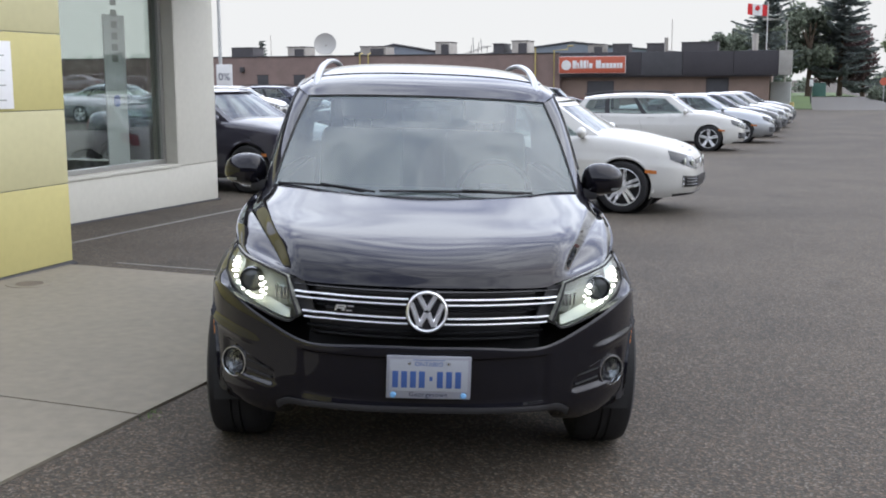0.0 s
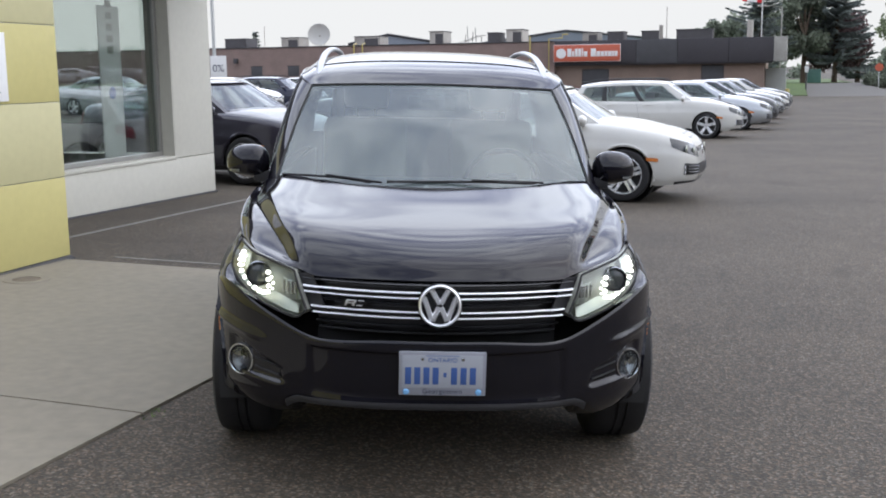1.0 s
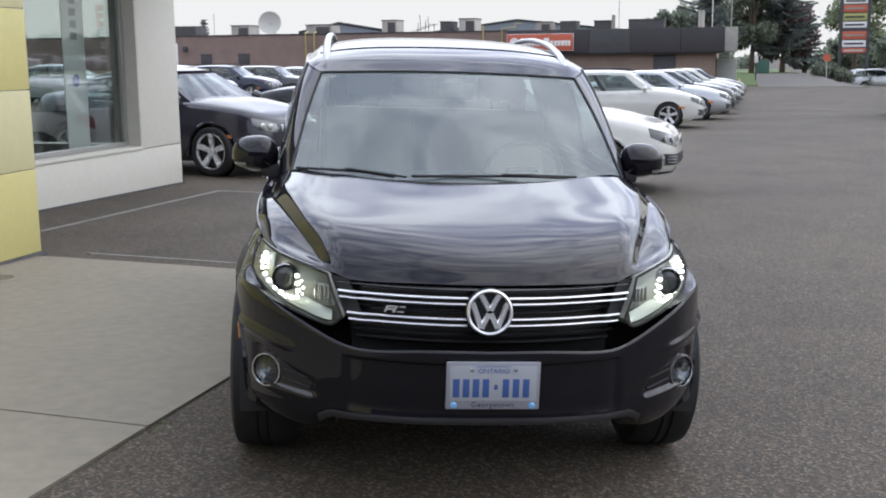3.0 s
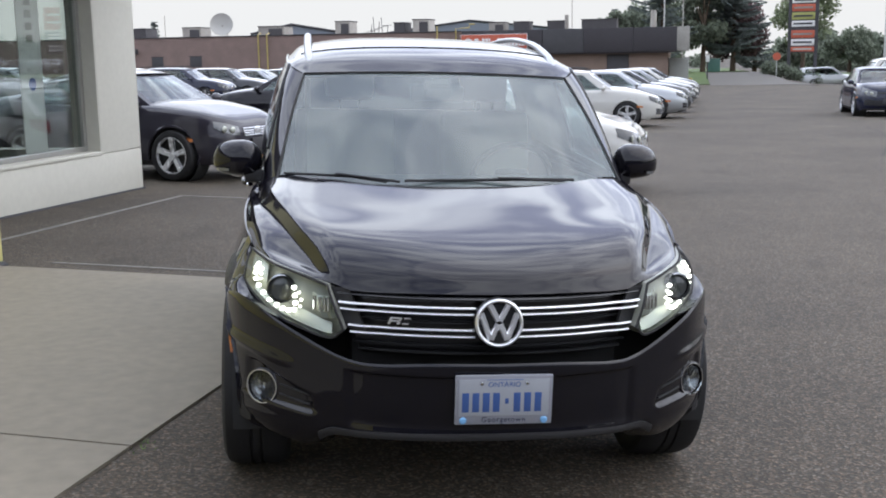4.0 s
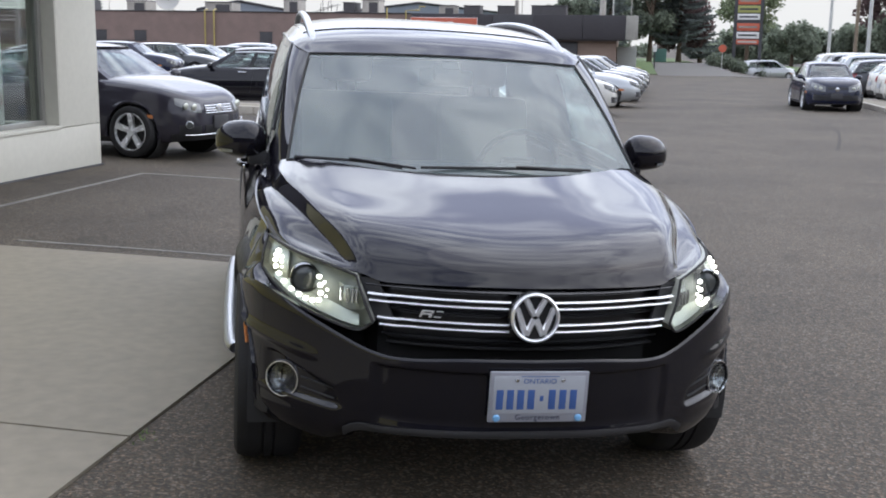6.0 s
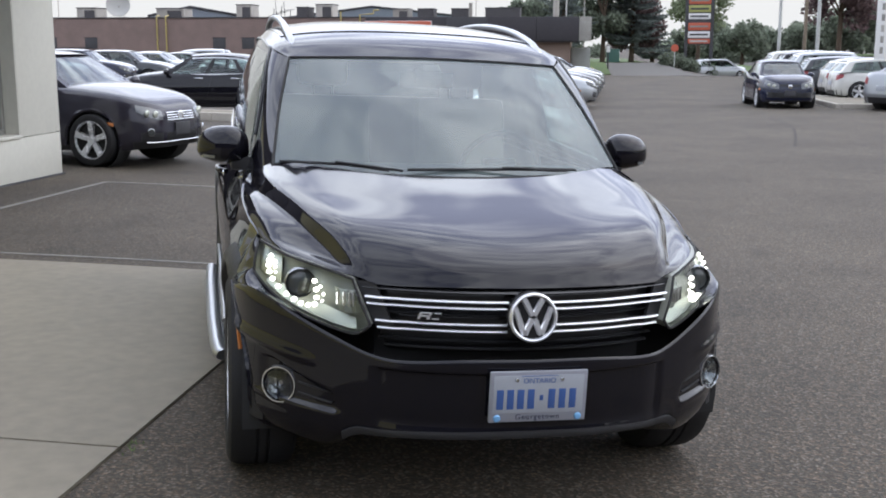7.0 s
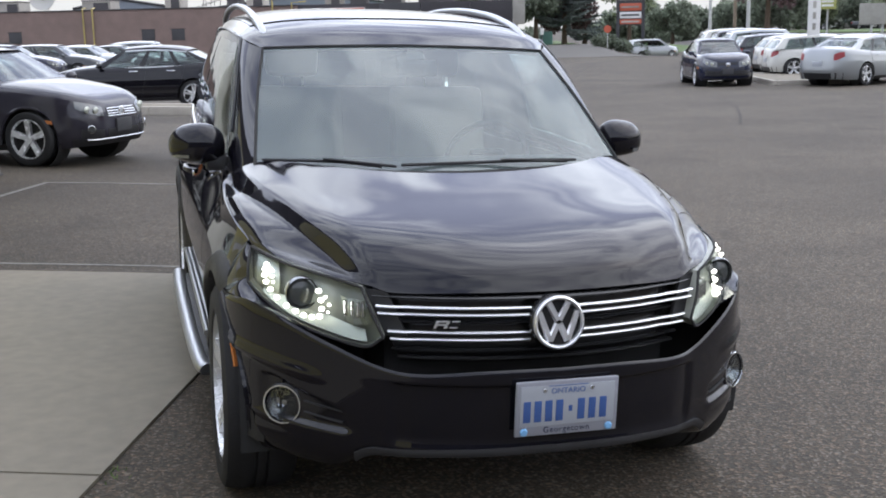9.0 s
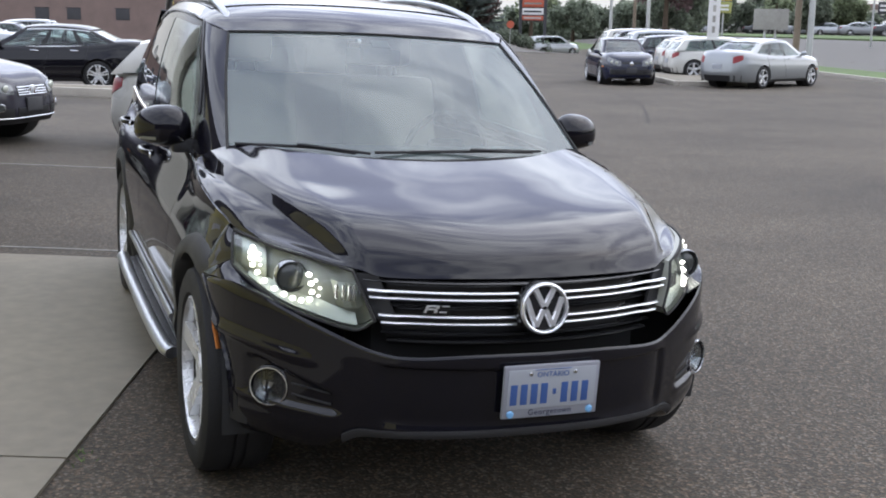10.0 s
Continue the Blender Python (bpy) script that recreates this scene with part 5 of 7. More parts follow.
# cabin
add("dashboard", box_mesh("dashboard", DASH, -0.70, 0.70, 5.28 - CAR_Y, 5.66 - CAR_Y, 0.70, 1.02, 0.05))
add("cabin_floor", box_mesh("cabin_floor", DASH, -0.70, 0.70, 5.4 - CAR_Y, 8.1 - CAR_Y, 0.43, 0.50))
add("bulkhead", box_mesh("bulkhead", DASH, -0.7, 0.7, 5.15 - CAR_Y, 5.27 - CAR_Y, 0.43, 0.98, 0.02))
for g in (1, -1):
    seat = add("front_seat", box_mesh("front_seat", INTERIOR, g * 0.36 - 0.25, g * 0.36 + 0.25, 6.02 - CAR_Y, 6.5 - CAR_Y, 0.52, 0.74, 0.07), "pale beige front seat")
    back = box_mesh("backrest", INTERIOR, -0.24, 0.24, -0.07, 0.07, 0, 0.62, 0.06)
    part("backrest", back, seat, at=pose(g * 0.36, 6.50 - CAR_Y, 0.66, -14))
    part("headrest", box_mesh("headrest", INTERIOR, -0.13, 0.13, -0.05, 0.05, 0, 0.19, 0.05), seat, at=pose(g * 0.36, 6.67 - CAR_Y, 1.31, -8))
    for x in (-0.05, 0.05):
        part("headrest_post", tube("headrest_post", CHROME, [(g * 0.36 + x, 6.645 - CAR_Y, 1.22), (g * 0.36 + x, 6.665 - CAR_Y, 1.33)], 0.006, n=6), seat)
    add("pillar_lining", box_mesh("pillar_lining", INTERIOR, min(g * 0.57, g * 0.6), max(g * 0.57, g * 0.6), 7.3 - CAR_Y, 8.12 - CAR_Y, 0.85, 1.41, 0.01))
    add("door_lining", box_mesh("door_lining", INTERIOR, min(g * 0.75, g * 0.78), max(g * 0.75, g * 0.78), 5.5 - CAR_Y, 7.9 - CAR_Y, 0.5, 0.99, 0.01))
rear = add("rear_seat", box_mesh("rear_seat", INTERIOR, -0.66, 0.66, 6.95 - CAR_Y, 7.4 - CAR_Y, 0.52, 0.76, 0.06), "pale beige rear bench")
part("backrest", box_mesh("backrest", INTERIOR, -0.66, 0.66, -0.07, 0.07, 0, 0.56, 0.05), rear, at=pose(0, 7.45 - CAR_Y, 0.68, -14))
wheel_ring = lathe("steering_wheel", DASH, [(0.185 + 0.014 * math.cos(t), 0.014 * math.sin(t)) for t in np.linspace(0, 2 * math.pi, 9)[:-1]], axis="y", n=36, closed=True)
steer = add("steering_wheel", wheel_ring, at=pose(0.36, 5.78 - CAR_Y, 0.98, 22))
part("hub", box_mesh("hub", DASH, -0.08, 0.08, -0.02, 0.03, -0.06, 0.05, 0.02), steer)
for x0, z0 in ((-0.18, 0.0), (0.18, 0.0), (0, -0.18)):
    part("spoke", tube("spoke", DASH, [(0, 0, 0), (x0, 0, z0)], 0.014, n=6), steer)
look_back = add("inside_mirror", box_mesh("inside_mirror", DASH, -0.12, 0.12, -0.015, 0.015, -0.035, 0.035, 0.012), at=pose(0, 5.74 - CAR_Y, 1.375))
part("sensor_housing", box_mesh("sensor_housing", DASH, -0.06, 0.06, -0.07, 0.0, 0.0, 0.05, 0.012), look_back, at=pose(0, 0.02, 0.012, 30))
add("roof_lining", panel("roof_lining", [at_car(roof(0.06 + 0.88 * i / 10, 0.04 + 0.9 * j / 10, -0.03)) for i in range(11) for j in range(11)], grid_faces(10, 10), INTERIOR, 0.01, outward=INSIDE))
for x0, x1, up, flip in ((-0.68, -0.24, 0.0, 1), (-0.18, 0.40, 0.0, 1)):
    a = screen(0.5 + x0 / 1.42, 0.042, 0.018)
    b = screen(0.5 + (x0 * 0.35 + x1 * 0.65) / 1.42, 0.052, 0.018)
    c = screen(0.5 + x1 / 1.42, 0.03, 0.018)
    wiper = add("wiper", tube("wiper", BLACK_PLASTIC, [at_car(a), at_car(b), at_car(c)], 0.006, n=6, samples=14), "black wiper blade")
    d, e = screen(0.5 + (x0 * 0.45 + x1 * 0.55) / 1.42, 0.050, 0.030), screen(0.5 + x1 / 1.42 + 0.03, 0.026, 0.024)
    part("arm", tube("arm", BLACK_PLASTIC, [at_car(d), at_car(e)], 0.0055, n=6), wiper)
# ---- other cars ----
CARS = {
    # length, width, height, wheelbase, front overhang, bonnet nose z, cowl z, belt z, deck z, screen base/top x, roof rear x, rear glass base x (from the front)
    "hatch": (4.21, 1.78, 1.47, 2.58, 0.87, 0.72, 0.97, 0.98, 1.02, 1.12, 1.85, 3.75, 4.08),
    "wagon": (4.56, 1.78, 1.50, 2.58, 0.88, 0.74, 0.99, 0.99, 1.02, 1.18, 1.92, 4.15, 4.45),
    "sedan": (4.77, 1.82, 1.47, 2.71, 0.92, 0.73, 0.98, 0.99, 1.08, 1.22, 2.05, 3.45, 4.12),
    "old_sedan": (4.38, 1.735, 1.44, 2.51, 0.86, 0.80, 0.97, 0.95, 1.05, 1.22, 1.85, 3.2, 3.75),
    "coupe": (4.30, 1.79, 1.44, 2.58, 0.77, 0.73, 0.97, 0.99, 1.07, 1.09, 1.84, 3.09, 3.64),
    "suv": (4.45, 1.82, 1.69, 2.61, 0.88, 0.84, 1.08, 1.08, 1.1, 1.12, 1.8, 4.0, 4.36),
    "van": (5.15, 2.0, 1.74, 3.0, 0.95, 0.85, 1.08, 1.08, 1.05, 1.0, 1.95, 4.75, 5.08),
}


FLANK = [(0, 0.055), (0.12, 0.014), (0.35, 0.0), (0.5, 0.004), (0.62, 0.014), (0.66, 0.026), (0.78, 0.045), (0.88, 0.08), (0.95, 0.13), (1, 0.2)]     # tuck of the side, with a waist crease
RISE = [(0, 0.0), (0.6, 0.62), (0.78, 0.82), (0.88, 0.92), (0.95, 0.975), (1, 1.0)]


def build_car(name, style, paint, label, at, face="bars", rails=False, spokes=5, twin=False, detail=1.0, lamp=None, group="", category="car", plate_front=True):
    """A parked car: local x ahead, y to its left, origin on the ground under its middle."""
    L, W, H, WB, FO, zn, zc, zb, zd, xs0, xs1, xr1, xr0 = CARS[style]
    car = thing(name, label, category, at, group)
    hl, hw = L / 2, W / 2
    fx = lambda d: hl - d                       # distance from the nose to local x
    tyre_r = 0.35 if style in ("suv", "van") else 0.328
    wheels = [(fx(FO), 1), (fx(FO + WB), 1), (fx(FO), -1), (fx(FO + WB), -1)]

    def top_z(x):
        d = hl - x
        return float(table([(0, zn + 0.02), (0.15, zn + 0.07), (0.5, zn + 0.16), (xs0, zc), (xs0 + 0.5, zb), (xr1, zb + 0.04), (xr0, zd), (L - 0.06, zd - 0.01), (L, zd - 0.06)], d))

    def ring_point(t, s, out=0.0):
        """t: 0 nose, 0.5 tail, round by the left; s: 0 sill to 1 shoulder."""
        a = 2 * math.pi * t
        c, q = math.cos(a), math.sin(a)
        n = 4.4 if c > 0 else 4.6
        inset = float(table(FLANK, s)) - out
        nose = float(table([(0, 0.06), (0.2, 0.0), (0.5, 0.004), (0.68, 0.022), (0.82, 0.07), (0.93, 0.14), (1, 0.24)], s)) if c > 0 else float(table([(0, 0.08), (0.25, 0.0), (0.45, 0.012), (0.7, 0.05), (0.88, 0.10), (1, 0.19)], s))
        rx, ry = hl - nose * abs(c) ** 1.5 - (inset + out) * smooth01((0.75 - abs(c)) / 0.5) + out, hw - inset
        k = (abs(c) ** n + abs(q) ** n) ** (-1 / n)
        x, y = rx * k * c, ry * k * q
        low = 0.19 + 0.03 * smooth01((abs(x) - hl + 0.5) / 0.4)
        return (x, y, low + (top_z(x) - low) * float(table(RISE, s)))

    nt, ns = int(248 * detail) // 4 * 4, 18
    ring = [ring_point(i / nt, j / ns) for i in range(nt + 1) for j in range(ns + 1)]
    arch = tyre_r + 0.045
    for i, (x, y, z) in enumerate(ring):        # draw the skin's edge to a clean arch
        for w, sgn in wheels:
            d = math.hypot(x - w, z - tyre_r)
            if y * sgn > hw * 0.6 and arch * 0.87 < d < arch * 1.1:
                ring[i] = (w + (x - w) * arch / d, y, tyre_r + (z - tyre_r) * arch / d)

    def keep(i, j):
        p = [ring[(i + u) * (ns + 1) + j + v] for u in (0, 1) for v in (0, 1)]
        x, z = sum(q[0] for q in p) / 4, sum(q[2] for q in p) / 4
        return all(math.hypot(x - w, z - tyre_r) > arch * 0.985 for w, _ in wheels)

    verts, faces = list(ring), grid_faces(nt, ns, keep)
    ni = 8                                      # the lid: bonnet, waist and boot in one skin
    for i in range(nt // 2 + 1):
        p, q = ring[i * (ns + 1) + ns], ring[(nt - i) * (ns + 1) + ns]
        for j in range(ni + 1):
            f = j / ni
            crown = 0.05 * smooth01((hl - 0.24 - p[0]) / 0.7) * smooth01((p[0] + hl - 0.19) / 0.4)
            verts.append((p[0] + (q[0] - p[0]) * f, p[1] + (q[1] - p[1]) * f, p[2] + crown * (1 - (2 * f - 1) ** 4)))
    o = len(ring)
    i0 = next(i for i in range(nt) if ring[i * (ns + 1) + ns][0] < ring[ns][0] - 0.025)
    i1 = next(i for i in range(nt // 2, 0, -1) if ring[i * (ns + 1) + ns][0] > ring[nt // 2 * (ns + 1) + ns][0] + 0.025)
    lid = [f for k, f in enumerate(grid_faces(nt // 2, ni)) if i0 <= k // ni < i1]
    rim = lambda i: (i % nt) * (ns + 1) + ns
    inside = [1 if fx(xr0 - 0.12) < verts[o + f[0]][0] < fx(xs0 + 0.1) and 0 < k % ni < ni - 1 else 0 for k, f in enumerate(lid)]
    indices = [0] * len(faces) + inside
    faces += [tuple(o + v for v in f) for f in lid]
    # one clean face along the nose and one along the tail
    faces.append(tuple(rim(i) for i in range(-i0 + 1, i0)) + tuple(o + i0 * (ni + 1) + j for j in range(ni + 1)))
    faces.append(tuple(rim(i) for i in range(i1 + 1, nt - i1)) + tuple(o + i1 * (ni + 1) + j for j in range(ni, -1, -1)))
    indices += [0, 0]
    part("body", panel("body", verts, faces, [paint, DASH], 0.012, indices=indices, outward=(0, 0, 0.6)), car)
    # floor pan and wheel wells
    part("underbody", box_mesh("underbody", DARK_WELL, -hl + 0.25, hl - 0.3, -hw + 0.22, hw - 0.22, 0.2, 0.6), car)
    for w, sgn in wheels:
        part("wheel_well", lathe("wheel_well", DARK_WELL, [(arch + 0.02, -0.05), (arch + 0.02, 0.2), (0.0, 0.2)] if sgn < 0 else [(arch + 0.02, 0.05), (arch + 0.02, -0.2), (0.0, -0.2)], axis="y", n=28, fill=False), car, at=pose(w, sgn * (hw - 0.16), tyre_r + 0.01))
        pts = []
        for k in range(19):
            a = math.pi * k / 18 * 1.12 - 0.19
            x, z = w + (arch + 0.008) * math.cos(a), tyre_r + (arch + 0.008) * math.sin(a)
            n = 4.4 if x > 0 else 4.6
            pts.append((x, sgn * ((hw - 0.03) * (1 - min(abs(x) / hl, 1) ** n) ** (1 / n)), z))
        part("arch_lip", tube("arch_lip", paint if style != "suv" else BLACK_PLASTIC, pts, 0.022, n=6), car)
    meshes = wheel_meshes(tyre_r, 0.215, tyre_r * 0.73, spokes, twin)
    for w, sgn in wheels:
        add_wheel(car, meshes, w, sgn * (hw - 0.125), tyre_r, sgn > 0)
    # cabin
    wr, wbelt = hw * 0.70, hw - 0.10

    def cabin(f, h, out=0.0):
        """f: 0 at the screen edge to 1 at the back edge; h: 0 waist to 1 roof; on the left side."""
        hh = max(h - 0.02, 0.0)
        x0, x1 = fx(xs0 + (xs1 - xs0) * hh ** 0.9), fx(xr0 + (xr1 - xr0) * hh)
        x = x0 + (x1 - x0) * f
        pinch = 0.06 * (2 * f - 1) ** 2
        y = wbelt + (wr - wbelt) * h ** 1.25 - pinch + out
        base = top_z(x) - 0.06
        return (x, y, base + (H - 0.06 - (0.16 if f < 0.42 else 0.26) * (f - 0.42) ** 2 - base) * h)

    def across(f, h, s, out=0.0):
        x, y, z = cabin(f, h)
        bow = 0.10 * (1 - s * s)
        return (x + (bow if f < 0.5 else -bow * 0.7) + (out if f < 0.5 else -out), y * s, z + out * 0.7)

    def strip(name, fun, mat, nu=10, nv=8, thick=0.01, lab="", holes=()):
        v = [fun(i / nu, j / nv) for i in range(nu + 1) for j in range(nv + 1)]
        solid = (lambda i, j: not any(u0 < (i + 0.5) / nu < u1 and v0 < (j + 0.5) / nv < v1 for u0, u1, v0, v1 in holes)) if holes else None
        return part(name, panel(name, v, grid_faces(nu, nv, solid), mat, thick, outward=(0, 0, 0.8)), car, lab)

    for sgn in (1, -1):
        mir = (lambda p, g=sgn: (p[0], p[1] * g, p[2]))
        spans = ((0.09, 0.40), (0.425, 0.70), (0.725, 0.93)) if style not in ("coupe", "hatch") else ((0.09, 0.5), (0.525, 0.9))
        strip("cabin_side", lambda u, v: mir(cabin(u, v)), paint, 60, 14, holes=[(f0 + 0.01, f1 - 0.01, 0.08, 0.84) for f0, f1 in spans])
        for (_, f0), (f1, _) in zip(spans, spans[1:]):
            strip("pillar_cover", lambda u, v: mir(cabin(f0 - 0.008 + (f1 - f0 + 0.016) * u, 0.05 + 0.81 * v, 0.008)), GLOSS_BLACK, 2, 8, 0.004)
        for f0, f1 in spans:
            strip("side_window", lambda u, v: mir(cabin(f0 + (f1 - f0) * u, 0.06 + 0.8 * v, 0.006)), SIDE_DARK, thick=0.004)
        if face == "bars":
            strip("window_trim", lambda u, v: mir(cabin(0.07 + 0.87 * u, 0.86 + 0.035 * v, 0.009)), BRIGHT, nv=1)
        # dark strip along the sill, painted for the shade under the flank
        strip("sill_trim", lambda u, v: ring_point((0.172 + 0.15 * u) if sgn > 0 else (0.678 + 0.15 * u), 0.09 * v, 0.003), BLACK_PLASTIC, 12, 2)
        strip("window_trim", lambda u, v: mir(cabin(0.05 + 0.9 * u, 0.015 + 0.035 * v, 0.008)), BRIGHT if face == "bars" else GLOSS_BLACK, nv=1)
        mx, my, mz = cabin(0.1, 0.06)
        bm = bmesh.new()
        bmesh.ops.create_icosphere(bm, subdivisions=2, radius=1, matrix=pose(mx + 0.06, sgn * (my + 0.13), mz + 0.06) @ Matrix.Diagonal((0.065, 0.105, 0.07, 1)))
        box(bm, mx + 0.02, mx + 0.08, min(sgn * (my - 0.03), sgn * (my + 0.08)), max(sgn * (my - 0.03), sgn * (my + 0.08)), mz - 0.01, mz + 0.03, 0.008)
        part("mirror", finish("mirror", bm, paint, smooth=True), car)
        for f in ((0.36, 0.66) if style not in ("coupe", "hatch") else (0.46,)):
            x = cabin(f, 0.0)[0]
            part("door_handle", tube("door_handle", CHROME if face == "bars" else paint, [(x - 0.09, sgn * (hw - 0.02), zb - 0.12), (x, sgn * (hw + 0.012), zb - 0.115), (x + 0.09, sgn * (hw - 0.02), zb - 0.11)], 0.011, n=6, samples=6), car)
        for f in ((0.41, 0.71) if style not in ("coupe", "hatch") else (0.51,)):
            x = cabin(f, 0.0)[0]
            pts = [(x - 0.02 * k, sgn * (hw + 0.0025 - float(table(FLANK, k / 9))), 0.2 + (top_z(x) - 0.2) * float(table(RISE, k / 9))) for k in range(9)]
            part("door_gap", tube("door_gap", DARK_WELL, pts, 0.0025, n=5), car)
        # lamps
        for nm, t0, t1, s0, s1, mt in (("headlamp", *((0.064, 0.113, 0.63, 0.86) if face == "bars" else (0.058, 0.122, 0.6, 0.88)), lamp or (LAMP_CLEAR if face == "bars" else LAMP_SMOKED)), ("tail_lamp", 0.382, 0.418, 0.6, 0.84, RED_LENS), ("side_marker", 0.136, 0.146, 0.44, 0.5, AMBER)):
            a0, a1 = (t0, t1) if sgn > 0 else (1 - t1, 1 - t0)
            def lens(u, v):
                k = u if sgn > 0 else 1 - u                    # 1 at the end further from the nose
                if nm == "tail_lamp":
                    k = 1 - k
                lo, hi = s0 + (s1 - s0) * 0.45 * k * k, s1 - (s1 - s0) * 0.28 * (1 - k) ** 2
                if nm == "side_marker":
                    lo, hi = s0, s1
                return ring_point(a0 + (a1 - a0) * u, lo + (hi - lo) * v, 0.007)
            strip(nm, lens, mt, 10, 6, 0.02)
            if nm == "headlamp":
                for c0 in (0.35, 0.68):
                    p = ring_point(a0 + (a1 - a0) * (c0 if sgn > 0 else 1 - c0), s0 + (s1 - s0) * 0.45, 0.012)
                    bm = bmesh.new()
                    bmesh.ops.create_icosphere(bm, subdivisions=2, radius=0.06, matrix=Matrix.Translation(p) @ Matrix.Diagonal((0.22, 0.9, 0.75, 1)))
                    part("lamp_bowl", finish("lamp_bowl", bm, REFLECTOR, smooth=True), car)
        if rails:
            pts = [(cabin(f, 1)[0], sgn * (wr - 0.06), H - 0.03 + (0.06 if 0.05 < f < 0.95 else 0)) for f in (0.0, 0.1, 0.4, 0.7, 0.95, 1.0)]
            part("roof_rail", tube("roof_rail", rails, pts, 0.016, n=8, samples=20), car)
        if face == "bars":
            q = ring_point(0.094 if sgn > 0 else 0.906, 0.36, 0.012)
            fog = part("fog_lamp", lathe("fog_lamp", LENS_DARK, [(0, 0.012), (0.038, 0.01), (0.044, 0.0)], axis="x", n=20), car, at=pose(*q, 0, 0, sgn * 34))
            part("ring", lathe("ring", SATIN, [(0.041, 0.008), (0.044, 0.014), (0.05, 0.012), (0.052, 0.0)], axis="x", n=24, closed=True), fog)
        # fog lamp and lower vent
        if face == "bars":
            a0, a1 = (0.066, 0.108) if sgn > 0 else (0.892, 0.934)
            strip("lower_vent", lambda u, v: ring_point(a0 + (a1 - a0) * u, 0.1 + 0.25 * v, 0.004), BLACK_PLASTIC, 6, 3, 0.01)
        else:
            a0, a1 = (0.057, 0.106) if sgn > 0 else (0.894, 0.943)
            strip("lower_vent", lambda u, v: ring_point(a0 + (a1 - a0) * u, 0.19 + 0.25 * v, 0.004), BLACK_PLASTIC, 6, 3, 0.01)
            for s in (0.25, 0.315, 0.38):
                part("vent_slat", tube("vent_slat", GLOSS_BLACK, [ring_point(a0 + (a1 - a0) * k / 8, s, 0.008) for k in range(1, 8)], 0.008, n=5), car)
            e = a1 if sgn > 0 else a0
            part("vent_trim", tube("vent_trim", SATIN, [ring_point(e, 0.2 + 0.05 * k, 0.008) for k in range(5)], 0.010, n=6), car)
    strip("windscreen", lambda u, v: across(0.012, 0.04 + 0.9 * v, (2 * u - 1) * 0.9, 0.004), CAR_SCREEN, thick=0.004)
    strip("screen_surround", lambda u, v: across(0.0, v, 2 * u - 1, -0.004), paint, 32, 20, holes=((0.07, 0.93, 0.06, 0.92),))
    strip("rear_window", lambda u, v: across(0.99, 0.1 + 0.75 * v, (2 * u - 1) * 0.88, 0.004), SIDE_DARK, thick=0.004)
    strip("rear_surround", lambda u, v: across(1.0, v, 2 * u - 1, -0.004), paint, 32, 20, holes=((0.08, 0.92, 0.12, 0.83),))

    def roof(u, v):
        x, y, z = cabin(u, 1.0)
        s = 2 * v - 1
        bow = (0.10 if u < 0.5 else -0.07) * (1 - s * s) * abs(2 * u - 1) ** 2
        return (x + bow, y * s, z + 0.055 * (1 - s ** 4) * (1 - 0.5 * abs(2 * u - 1) ** 6))

    strip("roof", roof, paint, 14, 10)
    # front end
    g = 0.052
    if face == "bars":
        strip("grille", lambda u, v: ring_point((-g + 2 * g * u) % 1.0, 0.60 + 0.19 * v, 0.004), GLOSS_BLACK, 12, 3)
        for s in (0.625, 0.672, 0.718, 0.765):
            part("grille_bar", tube("grille_bar", SATIN, [ring_point((-g + 2 * g * k / 12) % 1.0, s, 0.012) for k in range(13)], 0.008, n=6), car)
    else:
        strip("grille", lambda u, v: ring_point((-g + 2 * g * u) % 1.0, 0.70 + 0.08 * v, 0.006), GLOSS_BLACK, 12, 3)
    strip("lower_grille", lambda u, v: ring_point((-g * 1.08 + 2.16 * g * u) % 1.0, (0.1 if face == "bars" else 0.19) + 0.25 * v, 0.005), BLACK_PLASTIC, 12, 3)
    p = ring_point(0, 0.70, 0.016)
    part("emblem", lathe("emblem", CHROME, [(0, 0.01), (0.05, 0.012), (0.062, 0.006), (0.062, 0)], axis="x", n=24), car, at=pose(*p))
    if plate_front:
        q = ring_point(0, 0.38, 0.01)
        part("front_plate", box_mesh("front_plate", UNIT_DARK, q[0] - 0.01, q[0] + 0.012, -0.16, 0.16, q[2] - 0.06, q[2] + 0.1, 0.003), car)
    if face == "bars":
        part("lower_trim", tube("lower_trim", SATIN, [ring_point((-0.10 + 0.2 * k / 20) % 1.0, 0.13, 0.01) for k in range(21)], 0.009, n=6), car, "bright lower trim line")
    strip("front_valance", lambda u, v: ring_point((-0.118 + 0.236 * u) % 1.0, (0.16 if face == "bars" else 0.05) * v, 0.004), BLACK_PLASTIC, 24, 3)
    q = ring_point(0.5, 0.5, 0.01)
    part("rear_plate", box_mesh("rear_plate", PLATE_WHITE, q[0] - 0.012, q[0] + 0.01, -0.155, 0.155, q[2] - 0.07, q[2] + 0.085, 0.003), car)
    strip("rear_valance", lambda u, v: ring_point(0.385 + 0.23 * u, 0.2 * v, 0.004), BLACK_PLASTIC, 10, 3)
    for s0, sgn in ((0, 1), (1, -1)):
        part("wiper", tube("wiper", BLACK_PLASTIC, [across(0.0, 0.04, -0.1 + 0.7 * s0, 0.02), across(0.0, 0.075, -0.75 + 0.7 * s0, 0.02)], 0.009, n=5, samples=6), car)
    # seats seen through the glass
    for sgn in (1, -1):
        part("seat", box_mesh("seat", UNIT_DARK, fx(2.5), fx(2.2), sgn * 0.36 - 0.24, sgn * 0.36 + 0.24, 0.55, H - 0.32, 0.06), car)
